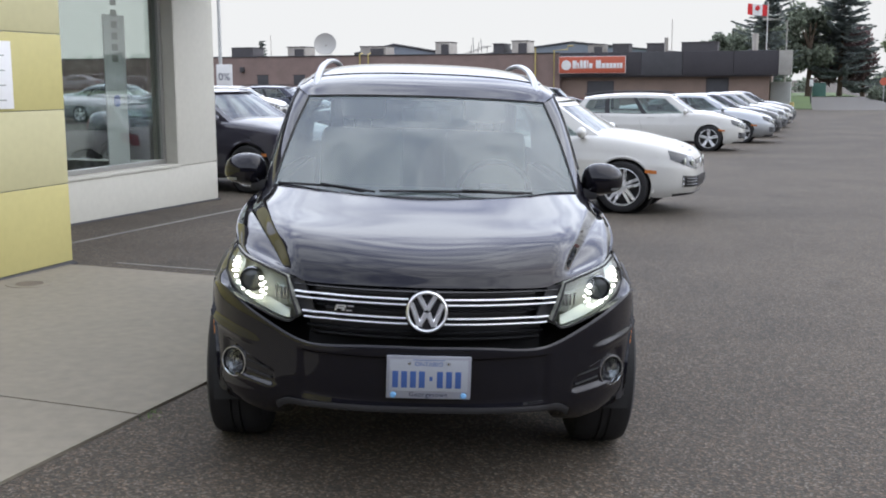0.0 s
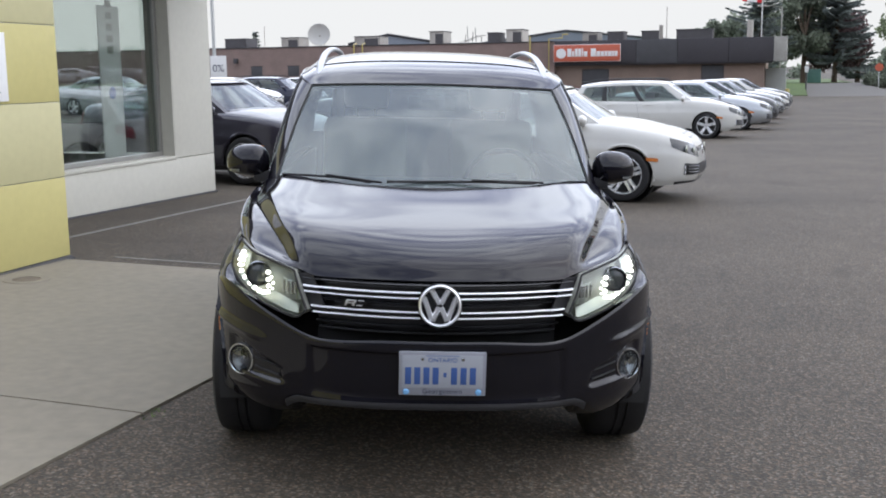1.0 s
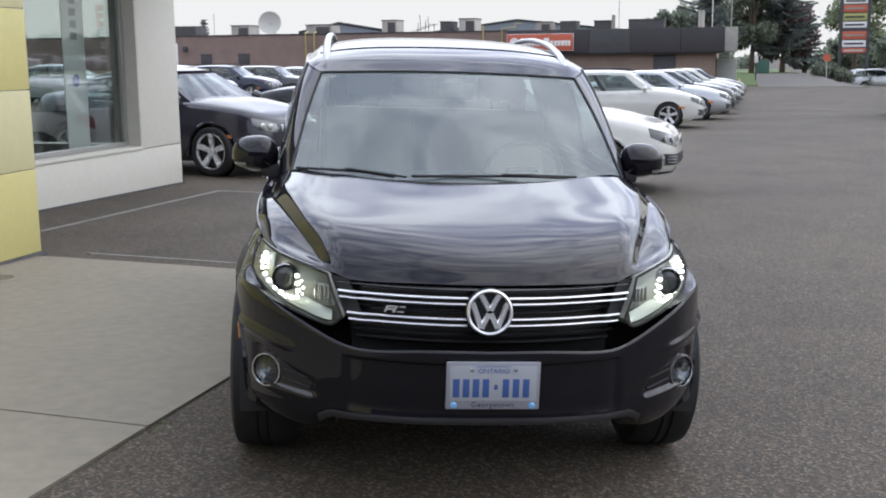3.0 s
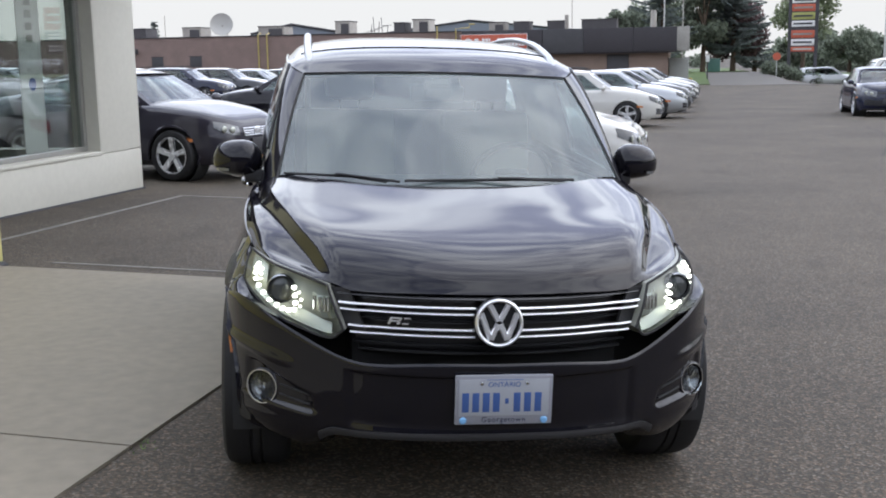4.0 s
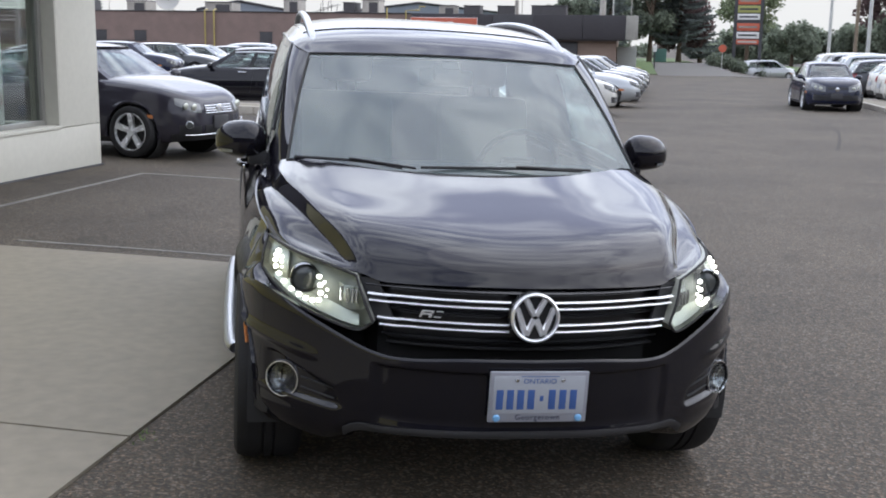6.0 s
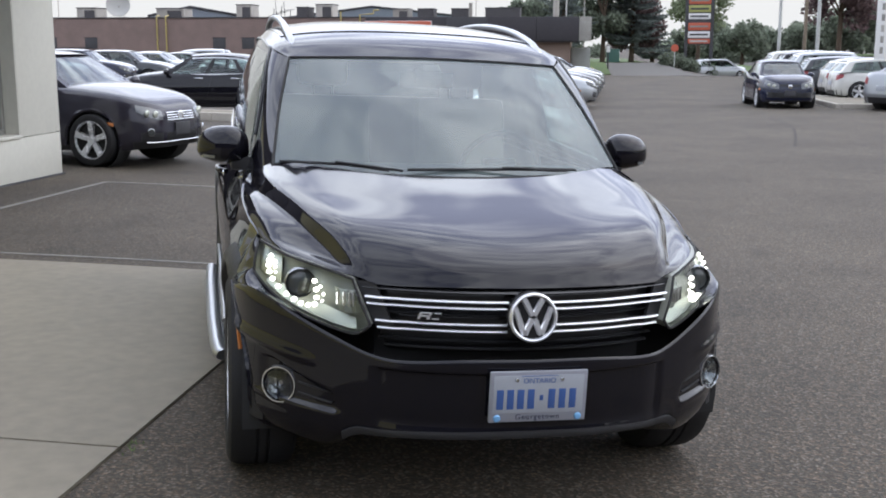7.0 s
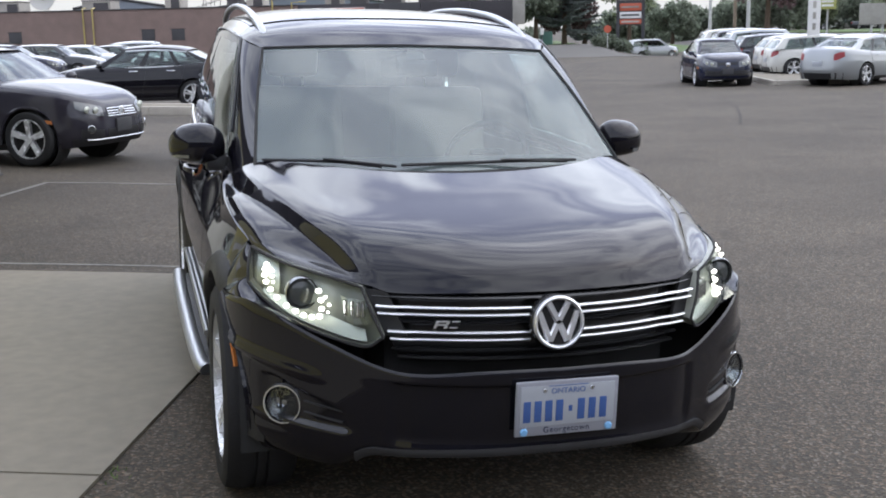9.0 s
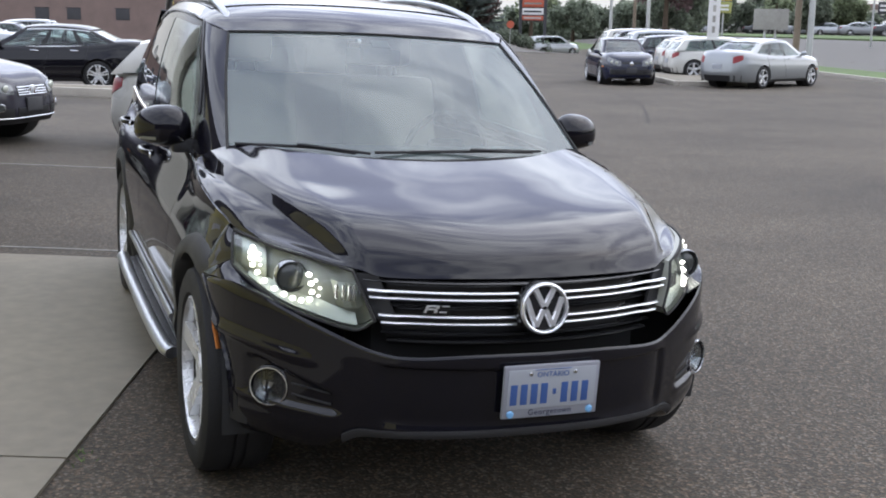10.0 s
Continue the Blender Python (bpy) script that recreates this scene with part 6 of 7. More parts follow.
    part("dashboard", box_mesh("dashboard", DASH, fx(xs0 + 0.55), fx(xs0 + 0.12), -hw + 0.2, hw - 0.2, 0.6, zc - 0.03, 0.03), car)
    return car


HEADING = math.degrees(math.atan2(E2[1], E2[0]))      # cars in rows point across the lot


def parked(name, style, paint, label, nose_a, nose_b, turn, **kw):
    """Placed by the middle of its nose (or tail, with turn + 180) in lot metres."""
    L = CARS[style][0]
    x, y, _ = lot(nose_a, nose_b)
    a = radians(turn)
    return build_car(name, style, paint, label, on_ground(x - math.cos(a) * L / 2, y - math.sin(a) * L / 2, turn), **kw)
ROW = "cars parked in a row"
DEALER = "cars parked tail-on across the aisle"
LEFT_ROW = "cars parked before the brick building"
parked("hatchback", "hatch", WHITE_PAINT, "white three-door hatchback with black lower grille and silver alloys", 14.75, -1.28, HEADING - 3, face="slim", spokes=5, twin=True, plate_front=False)
parked("estate_car", "wagon", WHITE_PAINT, "white estate car with dark roof rails", 30.0, -1.48, HEADING, face="slim", rails=BLACK_PLASTIC, plate_front=False, group=ROW)
for a, st, pt, lb in ((34.6, "sedan", SILVER_PAINT, "silver saloon parked in a row"), (38.6, "sedan", GREY_PAINT, "dark grey saloon parked in a row"), (43.0, "sedan", PALE_SILVER, "pale silver saloon parked in a row"), (47.5, "sedan", WHITE_PAINT, "white saloon parked in a row"), (52.5, "sedan", GREY_PAINT, "dark grey saloon at the end of a row")):
    parked("saloon_car", st, pt, lb, a, -1.4 + min(0.55 + 0.03 * (a - 34.6), 1.0), HEADING, face="slim", detail=0.6, group=ROW)
parked("convertible", "coupe", DARK_PAINT, "dark grey two-door car with chrome grille and five-spoke alloys", 14.3, -6.37, HEADING - 13, face="bars")
parked("saloon_car", "sedan", BLACK_PAINT, "black saloon car behind a low kerb, chrome window line", 26.6, -12.6, HEADING + 180 + 3, face="bars", twin=True)
for a, b, st, pt, lb, kw in ((40.5, -20.0, "hatch", WHITE_PAINT, "white hatchback in a crowded row", {}), (44.0, -19.6, "wagon", NAVY_PAINT, "navy estate car in a crowded row", {"rails": BLACK_PLASTIC}), (47.5, -19.2, "wagon", GREY_PAINT, "dark grey estate car in a crowded row", {}), (51.0, -19.0, "sedan", SILVER_PAINT, "silver saloon in a crowded row", {}), (54.5, -18.8, "sedan", GREY_PAINT, "dark grey saloon in a crowded row", {}), (58.0, -18.6, "suv", SILVER_PAINT, "silver sport utility car in a crowded row", {}), (62.0, -18.2, "hatch", GREY_PAINT, "dark hatchback in a crowded row", {}), (36.5, -22.5, "sedan", PALE_SILVER, "pale silver saloon in a crowded row", {}), (66.0, -12.5, "suv", BLACK_PAINT, "black sport utility car near the brick building", {})):
    parked("parked_car", st, pt, lb, a, b, HEADING, face="slim", detail=0.6, group=LEFT_ROW, **kw)
parked("saloon_car", "old_sedan", NAVY_PAINT, "dark blue saloon car facing down the aisle", 34.2, 4.78, -109, face="slim", lamp=LAMP_CLEAR)
parked("saloon_car", "sedan", PALE_SILVER, "pale silver saloon car seen from behind beside a kerb", 36.3, 10.75, 21, face="slim")
parked("hatchback", "hatch", WHITE_PAINT, "white hatchback parked tail-on with red tail lamps", 40.2, 11.3, HEADING + 4, face="slim", group=DEALER)
for a, st, pt, lb in ((43.2, "hatch", WHITE_PAINT, "white hatchback parked tail-on in a row"), (46.2, "wagon", GREY_PAINT, "dark grey estate car parked tail-on in a row"), (49.4, "suv", SILVER_PAINT, "silver sport utility car parked tail-on in a row"), (52.6, "suv", BLACK_PAINT, "black sport utility car parked tail-on in a row"), (56.2, "van", WHITE_PAINT, "white people carrier parked tail-on in a row")):
    parked("parked_car", st, pt, lb, a, 11.6 if st != "van" else 12.4, HEADING + 4, face="slim", detail=0.6, group=DEALER)
parked("people_carrier", "van", SILVER_PAINT, "silver people carrier beyond the crest of the lot", 101, 12.5, 4, face="slim", detail=0.6)
# ---- kerbs, verge, road ----
def kerbed_island(name, a0, a1, b0, b1, h, label):
    x, y, _ = lot((a0 + a1) / 2, (b0 + b1) / 2)
    ob = thing(name, label, "kerb", pose(x, y, ground_z(x, y), 0, 0 if x > 5 else 1.2, LOT_TURN))
    w, l = (b1 - b0) / 2, (a1 - a0) / 2
    n = max(2, int(l * 2 / 1.2))
    m = max(2, int(w * 2 / 1.2))
    for k in range(n):
        for s in (-1, 1):
            y0, y1 = -l + 2 * l * k / n, -l + 2 * l * (k + 1) / n
            part("kerb_stone", box_mesh("kerb_stone", KERB, min(s * w, s * (w - 0.16)), max(s * w, s * (w - 0.16)), y0 + 0.004, y1 - 0.004, -0.15, h, 0.02), ob)
    for k in range(m):
        for s in (-1, 1):
            x0, x1 = -w + 0.165 + (2 * w - 0.33) * k / m, -w + 0.165 + (2 * w - 0.33) * (k + 1) / m
            part("kerb_stone", box_mesh("kerb_stone", KERB, x0 + 0.004, x1 - 0.004, min(s * l, s * (l - 0.16)), max(s * l, s * (l - 0.16)), -0.15, h, 0.02), ob)
    part("infill", box_mesh("infill", CONCRETE, -w + 0.162, w - 0.162, -l + 0.162, l - 0.162, -0.15, h - 0.006), ob)
    return ob


kerbed_island("kerb_island", 34.6, 40.6, 6.35, 8.75, 0.15, "low concrete kerb island with a banner pole")
kerbed_island("kerb_island", 23.9, 25.0, -17.0, -5.2, 0.17, "long low concrete kerb before a parked saloon")

R_E, R_N = E1, E2


def roadside(name, n0, n1, s0, s1, lift, mat, label, category, across=4, along=60):
    verts = []
    for i in range(along + 1):
        for j in range(across + 1):
            s, n = s0 + (s1 - s0) * i / along, n0 + (n1 - n0) * j / across
            x, y = R_E[0] * s + R_N[0] * n, R_E[1] * s + R_N[1] * n
            verts.append((x, y, ground_z(x, y) + lift))
    return tagged(new(name, panel(name, verts, grid_faces(along, across), mat, 0.16, outward=(0, 0, -500))), label, category, kind="structure")


roadside("kerb", 14.35, 14.55, 37.5, 190, 0.12, KERB, "pale concrete kerb along the grass verge", "kerb", 1)
roadside("verge", 14.56, 17.0, 38, 190, 0.11, GRASS, "mown green grass verge beside the road", "grass", 3)
roadside("road", 17.0, 33.0, -10, 260, 0.02, ROAD, "pale grey public road", "road", 8)
roadside("verge_far", 33.0, 37.5, 20, 260, 0.13, GRASS, "green grass verge across the road", "grass", 3)


def lot_sheet(name, a0, a1, b0, b1, lift, mat, label, category, n=14):
    verts = []
    for i in range(n + 1):
        for j in range(n + 1):
            x, y, _ = lot(a0 + (a1 - a0) * i / n, b0 + (b1 - b0) * j / n)
            verts.append((x, y, ground_z(x, y) + lift))
    return tagged(new(name, panel(name, verts, grid_faces(n, n), mat, 0.16, outward=(0, 0, -500))), label, category, kind="structure")


lot_sheet("lawn", 81, 108, -3.0, 0.9, 0.05, GRASS, "strip of grass beside the brick building", "grass")
lot_sheet("lawn_far", 108.1, 160, -20, 9.0, 0.05, GRASS, "grass under the spruce trees", "grass")
lot_sheet("side_road", 79, 108, 0.95, 8.0, 0.02, ROAD, "pale asphalt driveway past the building", "road")

# ---- brick shop building ----
SHOP_A = 80.0


def shop_pose(b, a, z=0.0):
    x, y, _ = lot(a, b)
    return pose(x + 0.5, y, z - 1.35, 0, 0, LOT_TURN)


shop_at = shop_pose(0, SHOP_A)
shop = thing("shop_building", "long flat-roofed brick shop building with a dark metal fascia", "building", shop_at)
part("wall", box_mesh("wall", TAN_BRICK, -17.2, -2.5, 0.6, 14, -1.5, 4.8), shop, "tan brick wall")
part("wall", box_mesh("wall", BRICK, -70, -17.22, 0.0, 14, -2.5, 4.86), shop, "red-brown brick wall")
part("parapet_cap", box_mesh("parapet_cap", FASCIA, -70, -17.25, -0.06, 0.25, 4.865, 4.95, 0.01), shop)
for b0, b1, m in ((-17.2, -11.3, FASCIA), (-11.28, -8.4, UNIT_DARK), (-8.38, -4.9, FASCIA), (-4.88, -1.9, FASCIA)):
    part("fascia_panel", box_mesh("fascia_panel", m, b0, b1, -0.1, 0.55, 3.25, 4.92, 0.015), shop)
part("fascia_end", box_mesh("fascia_end", UNIT_METAL, -1.88, -1.02, -0.06, 7, 3.25, 4.92, 0.01), shop, "pale grey end panel")
part("soffit", box_mesh("soffit", FASCIA, -17.2, -1.95, 0.0, 0.6, 3.15, 3.24), shop)
part("lean_to", box_mesh("lean_to", PALE_SHED, -2.45, -1.05, 3, 8, -1.0, 2.75, 0.02), shop, "low white annex")
part("roof", box_mesh("roof", ROOF_GREY, -70, -2.0, 0.26, 14, 4.6, 4.7), shop)
for b0, b1, z0, z1, y in ((-6.7, -5.3, 0.2, 3.0, 0.58), (-15.2, -13.4, 0.2, 2.8, 0.58)):
    d = part("door", box_mesh("door", UNIT_DARK, b0, b1, y - 0.04, y + 0.02, z0, z1, 0.01), shop, "dark shop door")
    part("door_frame", box_mesh("door_frame", FASCIA, b0 - 0.08, b1 + 0.08, y - 0.02, y + 0.015, z0, z1 + 0.08), d)
for b in (-47.5, -44.5, -41.3, -38.1, -28.2, -26.0, -22.6):
    w = part("window", box_mesh("window", UNIT_DARK, b - 0.48, b + 0.48, -0.03, 0.05, 2.65, 3.42, 0.01), shop, "small dark high window")
    part("frame", box_mesh("frame", FASCIA, b - 0.54, b + 0.54, -0.045, -0.032, 3.42, 3.48), w)
for b in (-32.9, -32.2):
    part("gas_pipe", tube("gas_pipe", PIPE_YELLOW, [(b, -0.12, 0.5), (b, -0.12, 5.0), (b, 0.4, 5.08)], 0.06, n=8), shop, "yellow gas pipe")
part("gas_pipe", tube("gas_pipe", PIPE_YELLOW, [(-17.6, -0.2, 0.5), (-17.6, -0.2, 5.1), (-16.6, -0.2, 5.15), (-16.6, -0.2, 5.4), (-16.2, -0.2, 5.4)], 0.055, n=8), shop, "yellow gas pipe")
part("gas_pipe", tube("gas_pipe", PIPE_YELLOW, [(-19.0, -0.2, 0.5), (-19.0, -0.2, 5.3)], 0.06, n=8), shop, "yellow gas pipe")
part("wall_lamp", box_mesh("wall_lamp", UNIT_DARK, -43.2, -42.9, -0.3, 0.0, 3.7, 4.1, 0.03), shop)

sign = thing("shop_sign", "orange-red shop sign with a plain white emblem and lettering bars", "sign", shop_pose(-14.8, SHOP_A - 0.25))
part("board", box_mesh("board", SIGN_RED, -2.4, 2.4, -0.1, 0.1, 3.45, 4.62, 0.02), sign)
part("border", box_mesh("border", SIGN_WHITE, -2.43, 2.43, -0.06, 0.06, 3.42, 4.65, 0.02), sign)
part("emblem", lathe("emblem", SIGN_WHITE, [(0, -0.125), (0.36, -0.125), (0.36, -0.1)], axis="y", n=20), sign, at=pose(-1.86, 0, 4.02))
for x0, x1, zt in ((-1.4, -1.1, 4.35), (-1.05, -0.9, 4.2), (-0.85, -0.65, 4.35), (-0.6, -0.4, 4.35), (-0.35, -0.25, 4.35), (-0.2, 0.05, 4.15), (0.3, 0.68, 4.35), (0.72, 0.98, 4.15), (1.02, 1.26, 4.15), (1.3, 1.5, 4.15), (1.54, 1.78, 4.15), (1.82, 1.98, 4.15), (2.02, 2.22, 4.15)):
    part("letter_bar", box_mesh("letter_bar", SIGN_WHITE, x0, x1, -0.12, -0.101, 3.78, zt, 0.004), sign)


def rooftop_unit(b, w, h, d=2.0, mat=None, lift=4.7):
    ob = thing("rooftop_unit", "grey metal ventilation unit on the flat shop roof", "vent unit", shop_pose(b, SHOP_A + 4.0), group="rooftop units")
    part("casing", box_mesh("casing", mat or UNIT_METAL, -w / 2, w / 2, 0, d, lift, lift + h, 0.03), ob)
    part("louvre", box_mesh("louvre", UNIT_DARK, -w * 0.1, w * 0.42, -0.02, 0.0, lift + 0.1, lift + h - 0.15), ob)
    part("lid", box_mesh("lid", UNIT_DARK, -w / 2 - 0.04, w / 2 + 0.04, -0.05, d + 0.05, lift + h, lift + h + 0.06), ob)
    return ob


for b, w, h, m in ((-45.2, 2.0, 1.05, UNIT_DARK), (-40.2, 1.6, 1.05, None), (-33.4, 2.2, 1.0, None), (-27.5, 1.2, 1.25, None), (-22.9, 0.9, 1.05, UNIT_DARK), (-21.2, 1.3, 1.25, None), (-15.3, 1.2, 0.9, None), (-13.4, 1.2, 0.9, UNIT_DARK), (-10.8, 1.3, 0.9, UNIT_DARK), (-7.6, 2.6, 0.95, UNIT_DARK)):
    rooftop_unit(b, w, h, mat=m)
dish = thing("satellite_dish", "large pale grey satellite dish on the shop roof", "dish", shop_pose(-36.8, SHOP_A + 2.5))
part("reflector", lathe("reflector", DISH_GREY, [(0, 0.22), (0.4, 0.18), (0.7, 0.08), (0.9, -0.06), (0.88, -0.08), (0.68, 0.05), (0.4, 0.14), (0, 0.18)], axis="y", n=36), dish, at=pose(0, -0.3, 5.9, -14, 0, 18))
part("mast", tube("mast", UNIT_METAL, [(0, 0.1, 4.7), (0, 0.1, 5.5), (0, -0.15, 5.85)], 0.08, n=8), dish)
part("arm", tube("arm", UNIT_METAL, [(0.5, 0.1, 4.7), (0.1, 0.0, 5.5)], 0.04, n=6), dish)
for b, h, r in ((-9.5, 2.6, 0.03), (-9.9, 1.3, 0.14), (-3.6, 1.5, 0.22), (-42.0, 2.0, 0.03)):
    chimney = thing("roof_flue", "thin metal flue on the shop roof", "flue", shop_pose(b, SHOP_A + 3.0), data=tube("roof_flue", UNIT_METAL, [(0, 0, 4.7), (0, 0, 4.7 + h)], r, n=10))
lattice = thing("roof_aerial", "tangle of thin aerials on the shop roof", "aerial", shop_pose(-24.6, SHOP_A + 4))
for k, (x, h) in enumerate(((-0.6, 1.0), (-0.3, 1.6), (0.0, 1.2), (0.35, 1.5), (0.7, 0.9))):
    part("rod", tube("rod", UNIT_DARK, [(x, 0, 4.7), (x + 0.1 * (-1) ** k, 0, 4.7 + h)], 0.025, n=5), lattice)
    part("rod", tube("rod", UNIT_DARK, [(x - 0.4, 0, 5.1 + 0.12 * k), (x + 0.4, 0, 5.2 + 0.1 * k)], 0.02, n=5), lattice)
flag = thing("flag", "red and white flag on a thin pole", "flag", shop_pose(-2.9, SHOP_A + 6))
part("pole", tube("pole", POLE, [(0, 0, 0), (0, 0, 8.6)], 0.05, n=8), flag)
for x0, x1, m in ((-1.45, -1.1, FLAG_RED), (-1.09, -0.4, SIGN_WHITE), (-0.39, -0.04, FLAG_RED)):
    verts = [(x0 + (x1 - x0) * i / 5, 0.06 * math.sin(6 * (x0 + (x1 - x0) * i / 5)), 7.7 + 0.8 * j / 3 - 0.12 * (x0 + (x1 - x0) * i / 5 + 1.4)) for i in range(6) for j in range(4)]
    part("cloth", panel("cloth", verts, grid_faces(5, 3), m, 0.01), flag)
leaf = bmesh.new()
bmesh.ops.create_icosphere(leaf, subdivisions=1, radius=0.2, matrix=pose(-0.75, -0.02, 8.15) @ Matrix.Diagonal((1, 0.15, 1, 1)))
part("emblem", finish("emblem", leaf, FLAG_RED), flag)

# far halls behind the shop
for x, y, w, d, z, rise, m, lb in ((20.5, 128, 24, 20, 5.7, 1.0, ROOF_GREY, "large grey metal-clad hall with a low gable"), (-1.0, 112, 10, 14, 4.6, 0.6, ROOF_GREY, "blue-grey hall roof behind the shop")):
    hall = thing("hall", lb, "building", pose(x, y, -0.036 * x, 0, 0.0, 0))
    verts = [(-w / 2, 0, -2), (w / 2, 0, -2), (w / 2, 0, z - 0.4), (-w * 0.1, 0, z + rise), (-w / 2, 0, z - 0.3)]
    verts += [(a, d, c) for a, _, c in verts]
    part("shell", make_mesh("shell", verts, [(0, 1, 2, 3, 4), (9, 8, 7, 6, 5), (0, 5, 6, 1), (1, 6, 7, 2), (2, 7, 8, 3), (3, 8, 9, 4), (4, 9, 5, 0)], m, smooth=False), hall)
    part("eaves_trim", tube("eaves_trim", UNIT_DARK, [(-w / 2, -0.05, z - 0.3), (-w * 0.1, -0.05, z + rise), (w / 2, -0.05, z - 0.4)], 0.12, n=6), hall)

# ---- poles and signs ----
pylon_at = lot(101, 9.0)
pylon = thing("pylon_sign", "tall sign pylon with stacked coloured tenant boards", "sign", pose(pylon_at[0], pylon_at[1], ground_z(pylon_at[0], pylon_at[1]) - 0.75, 0, 0, LOT_TURN - 6))
for x in (-1.1, 1.1):
    part("post", box_mesh("post", UNIT_DARK, x - 0.14, x + 0.14, -0.15, 0.15, 0, 12.0, 0.02), pylon)
for z0, z1, m in ((10.6, 11.8, SIGN_YELLOW), (8.7, 10.5, SIGN_WHITE), (8.25, 8.6, SIGN_BLUE), (7.7, 8.15, SIGN_WHITE), (7.0, 7.6, SIGN_RED), (6.3, 6.9, SIGN_GREEN), (5.7, 6.2, SIGN_WHITE), (4.75, 5.4, SIGN_RED), (4.1, 4.65, SIGN_WHITE), (3.6, 4.0, SIGN_RED)):
    bd = part("board", box_mesh("board", m, -0.95, 0.95, -0.12, 0.12, z0, z1, 0.015), pylon)
    if z1 - z0 < 0.8:
        part("text_bar", box_mesh("text_bar", UNIT_METAL if m in (SIGN_RED, SIGN_BLUE) else UNIT_DARK, -0.8, 0.75, -0.13, -0.121, (z0 + z1) / 2 - 0.08, (z0 + z1) / 2 + 0.08), bd)
part("word", words("word", "BAKERY", UNIT_DARK, 0.5, 0.01), pylon, at=pose(0, -0.13, 10.1))
part("word", words("word", "CAFE", UNIT_DARK, 0.5, 0.01), pylon, at=pose(0, -0.13, 9.2))
part("infill", box_mesh("infill", UNIT_DARK, -0.97, 0.97, -0.08, 0.08, 3.5, 11.9), pylon)


def street_pole(x, y, h, r, mat, label, name="light_pole", lamp=True, turn=0):
    ob = thing(name, label, "pole", on_ground(x, y, turn))
    part("shaft", tube("shaft", mat, [(0, 0, -0.1), (0, 0, h)], r, n=12, taper=r * 0.65), ob)
    part("base", lathe("base", KERB, [(0, 0.12), (r * 1.8, 0.12), (r * 2, 0.0), (r * 2, -0.2)], n=16), ob)
    if lamp:
        part("arm", tube("arm", mat, [(0, 0, h - 0.1), (-0.6, 0, h + 0.05), (-1.2, 0, h + 0.08)], r * 0.4, n=6), ob)
        part("lantern", box_mesh("lantern", UNIT_METAL, -1.9, -1.2, -0.15, 0.15, h, h + 0.14, 0.03), ob)
    return ob


banner_at = lot(39.6, 8.55)
bp = street_pole(banner_at[0], banner_at[1], 8.5, 0.13, POLE, "tall steel pole with a white vertical banner", "banner_pole")
part("banner", box_mesh("banner", SIGN_WHITE, -0.24, 0.24, -0.16, -0.14, 1.2, 3.7, 0.005), bp, "white vertical banner")
for k in range(5):
    part("text_bar", box_mesh("text_bar", UNIT_METAL, -0.06, 0.06, -0.166, -0.161, 1.6 + 0.36 * k, 1.82 + 0.36 * k), bp)
part("blue_panel", box_mesh("blue_panel", SIGN_BLUE, -0.3, 0.3, -0.18, -0.15, 0.25, 0.55, 0.01), bp)
street_pole(33.8, 60, 12, 0.12, POLE, "tall galvanised lamp post beyond parked cars")
street_pole(36.8, 70, 12, 0.12, POLE, "tall white lamp post beyond parked cars")
street_pole(33.8, 45, 12, 0.16, POLE, "thick steel post beside the road", lamp=False)
street_pole(33.25, 45.3, 11, 0.17, WOOD_POLE, "weathered wooden utility pole beside the road", "utility_pole", lamp=False)
street_pole(41.0, 74, 11, 0.14, WOOD_POLE, "weathered wooden utility pole by the road", "utility_pole", lamp=False)
street_pole(28.4, 86, 6.4, 0.06, UNIT_METAL, "dark lamp post beside the shop building")
lamp_l = street_pole(-9.3, 52, 15, 0.09, POLE, "thin pale lamp post with a small white price sign")
part("price_board", box_mesh("price_board", SIGN_WHITE, -0.18, 0.56, -0.14, -0.10, 1.40, 2.42, 0.01), lamp_l, "white price board")
part("word", words("word", "0%", INK, 0.46, 0.002), lamp_l, at=pose(0.18, -0.146, 1.84))


def roadside_sign(x, y, label, boards, posts, turn=0):
    ob = thing("roadside_sign", label, "sign", on_ground(x, y, turn))
    for px, h in posts:
        part("post", box_mesh("post", POLE, px - 0.06, px + 0.06, -0.06, 0.06, -0.1, h, 0.01), ob)
    for x0, x1, z0, z1, m in boards:
        bd = part("board", box_mesh("board", m, x0, x1, -0.22, -0.11, z0, z1, 0.015), ob)
        for k in range(0 if m is UNIT_METAL else 2):
            zc = z0 + (z1 - z0) * (0.33 + 0.34 * k)
            part("text_bar", box_mesh("text_bar", SIGN_WHITE if m is not SIGN_WHITE else ROOF_GREY, x0 + 0.12, x1 - 0.2, -0.228, -0.221, zc - 0.07, zc + 0.07), bd)
    return ob


roadside_sign(46.0, 70, "roadside sign with yellow and grey boards", ((-0.55, 0.55, 3.7, 4.6, SIGN_YELLOW), (-0.55, 0.55, 2.8, 3.6, SIGN_GREEN), (-0.55, 0.55, 4.7, 6.0, SIGN_BLUE)), ((0, 6.3),), -30)
roadside_sign(51.2, 60.5, "tall roadside sign with orange and dark boards on a white post", ((0.25, 2.6, 3.9, 5.5, SIGN_RED), (0.25, 2.6, 3.1, 3.8, UNIT_DARK), (0.25, 2.6, 2.2, 3.0, UNIT_DARK)), ((0, 6.5),), -38)
roadside_sign(39.7, 56, "grey back of a road sign on two posts", ((-1.0, 1.0, 1.7, 2.9, UNIT_METAL),), ((-0.3, 2.9), (0.3, 2.9)), -30)
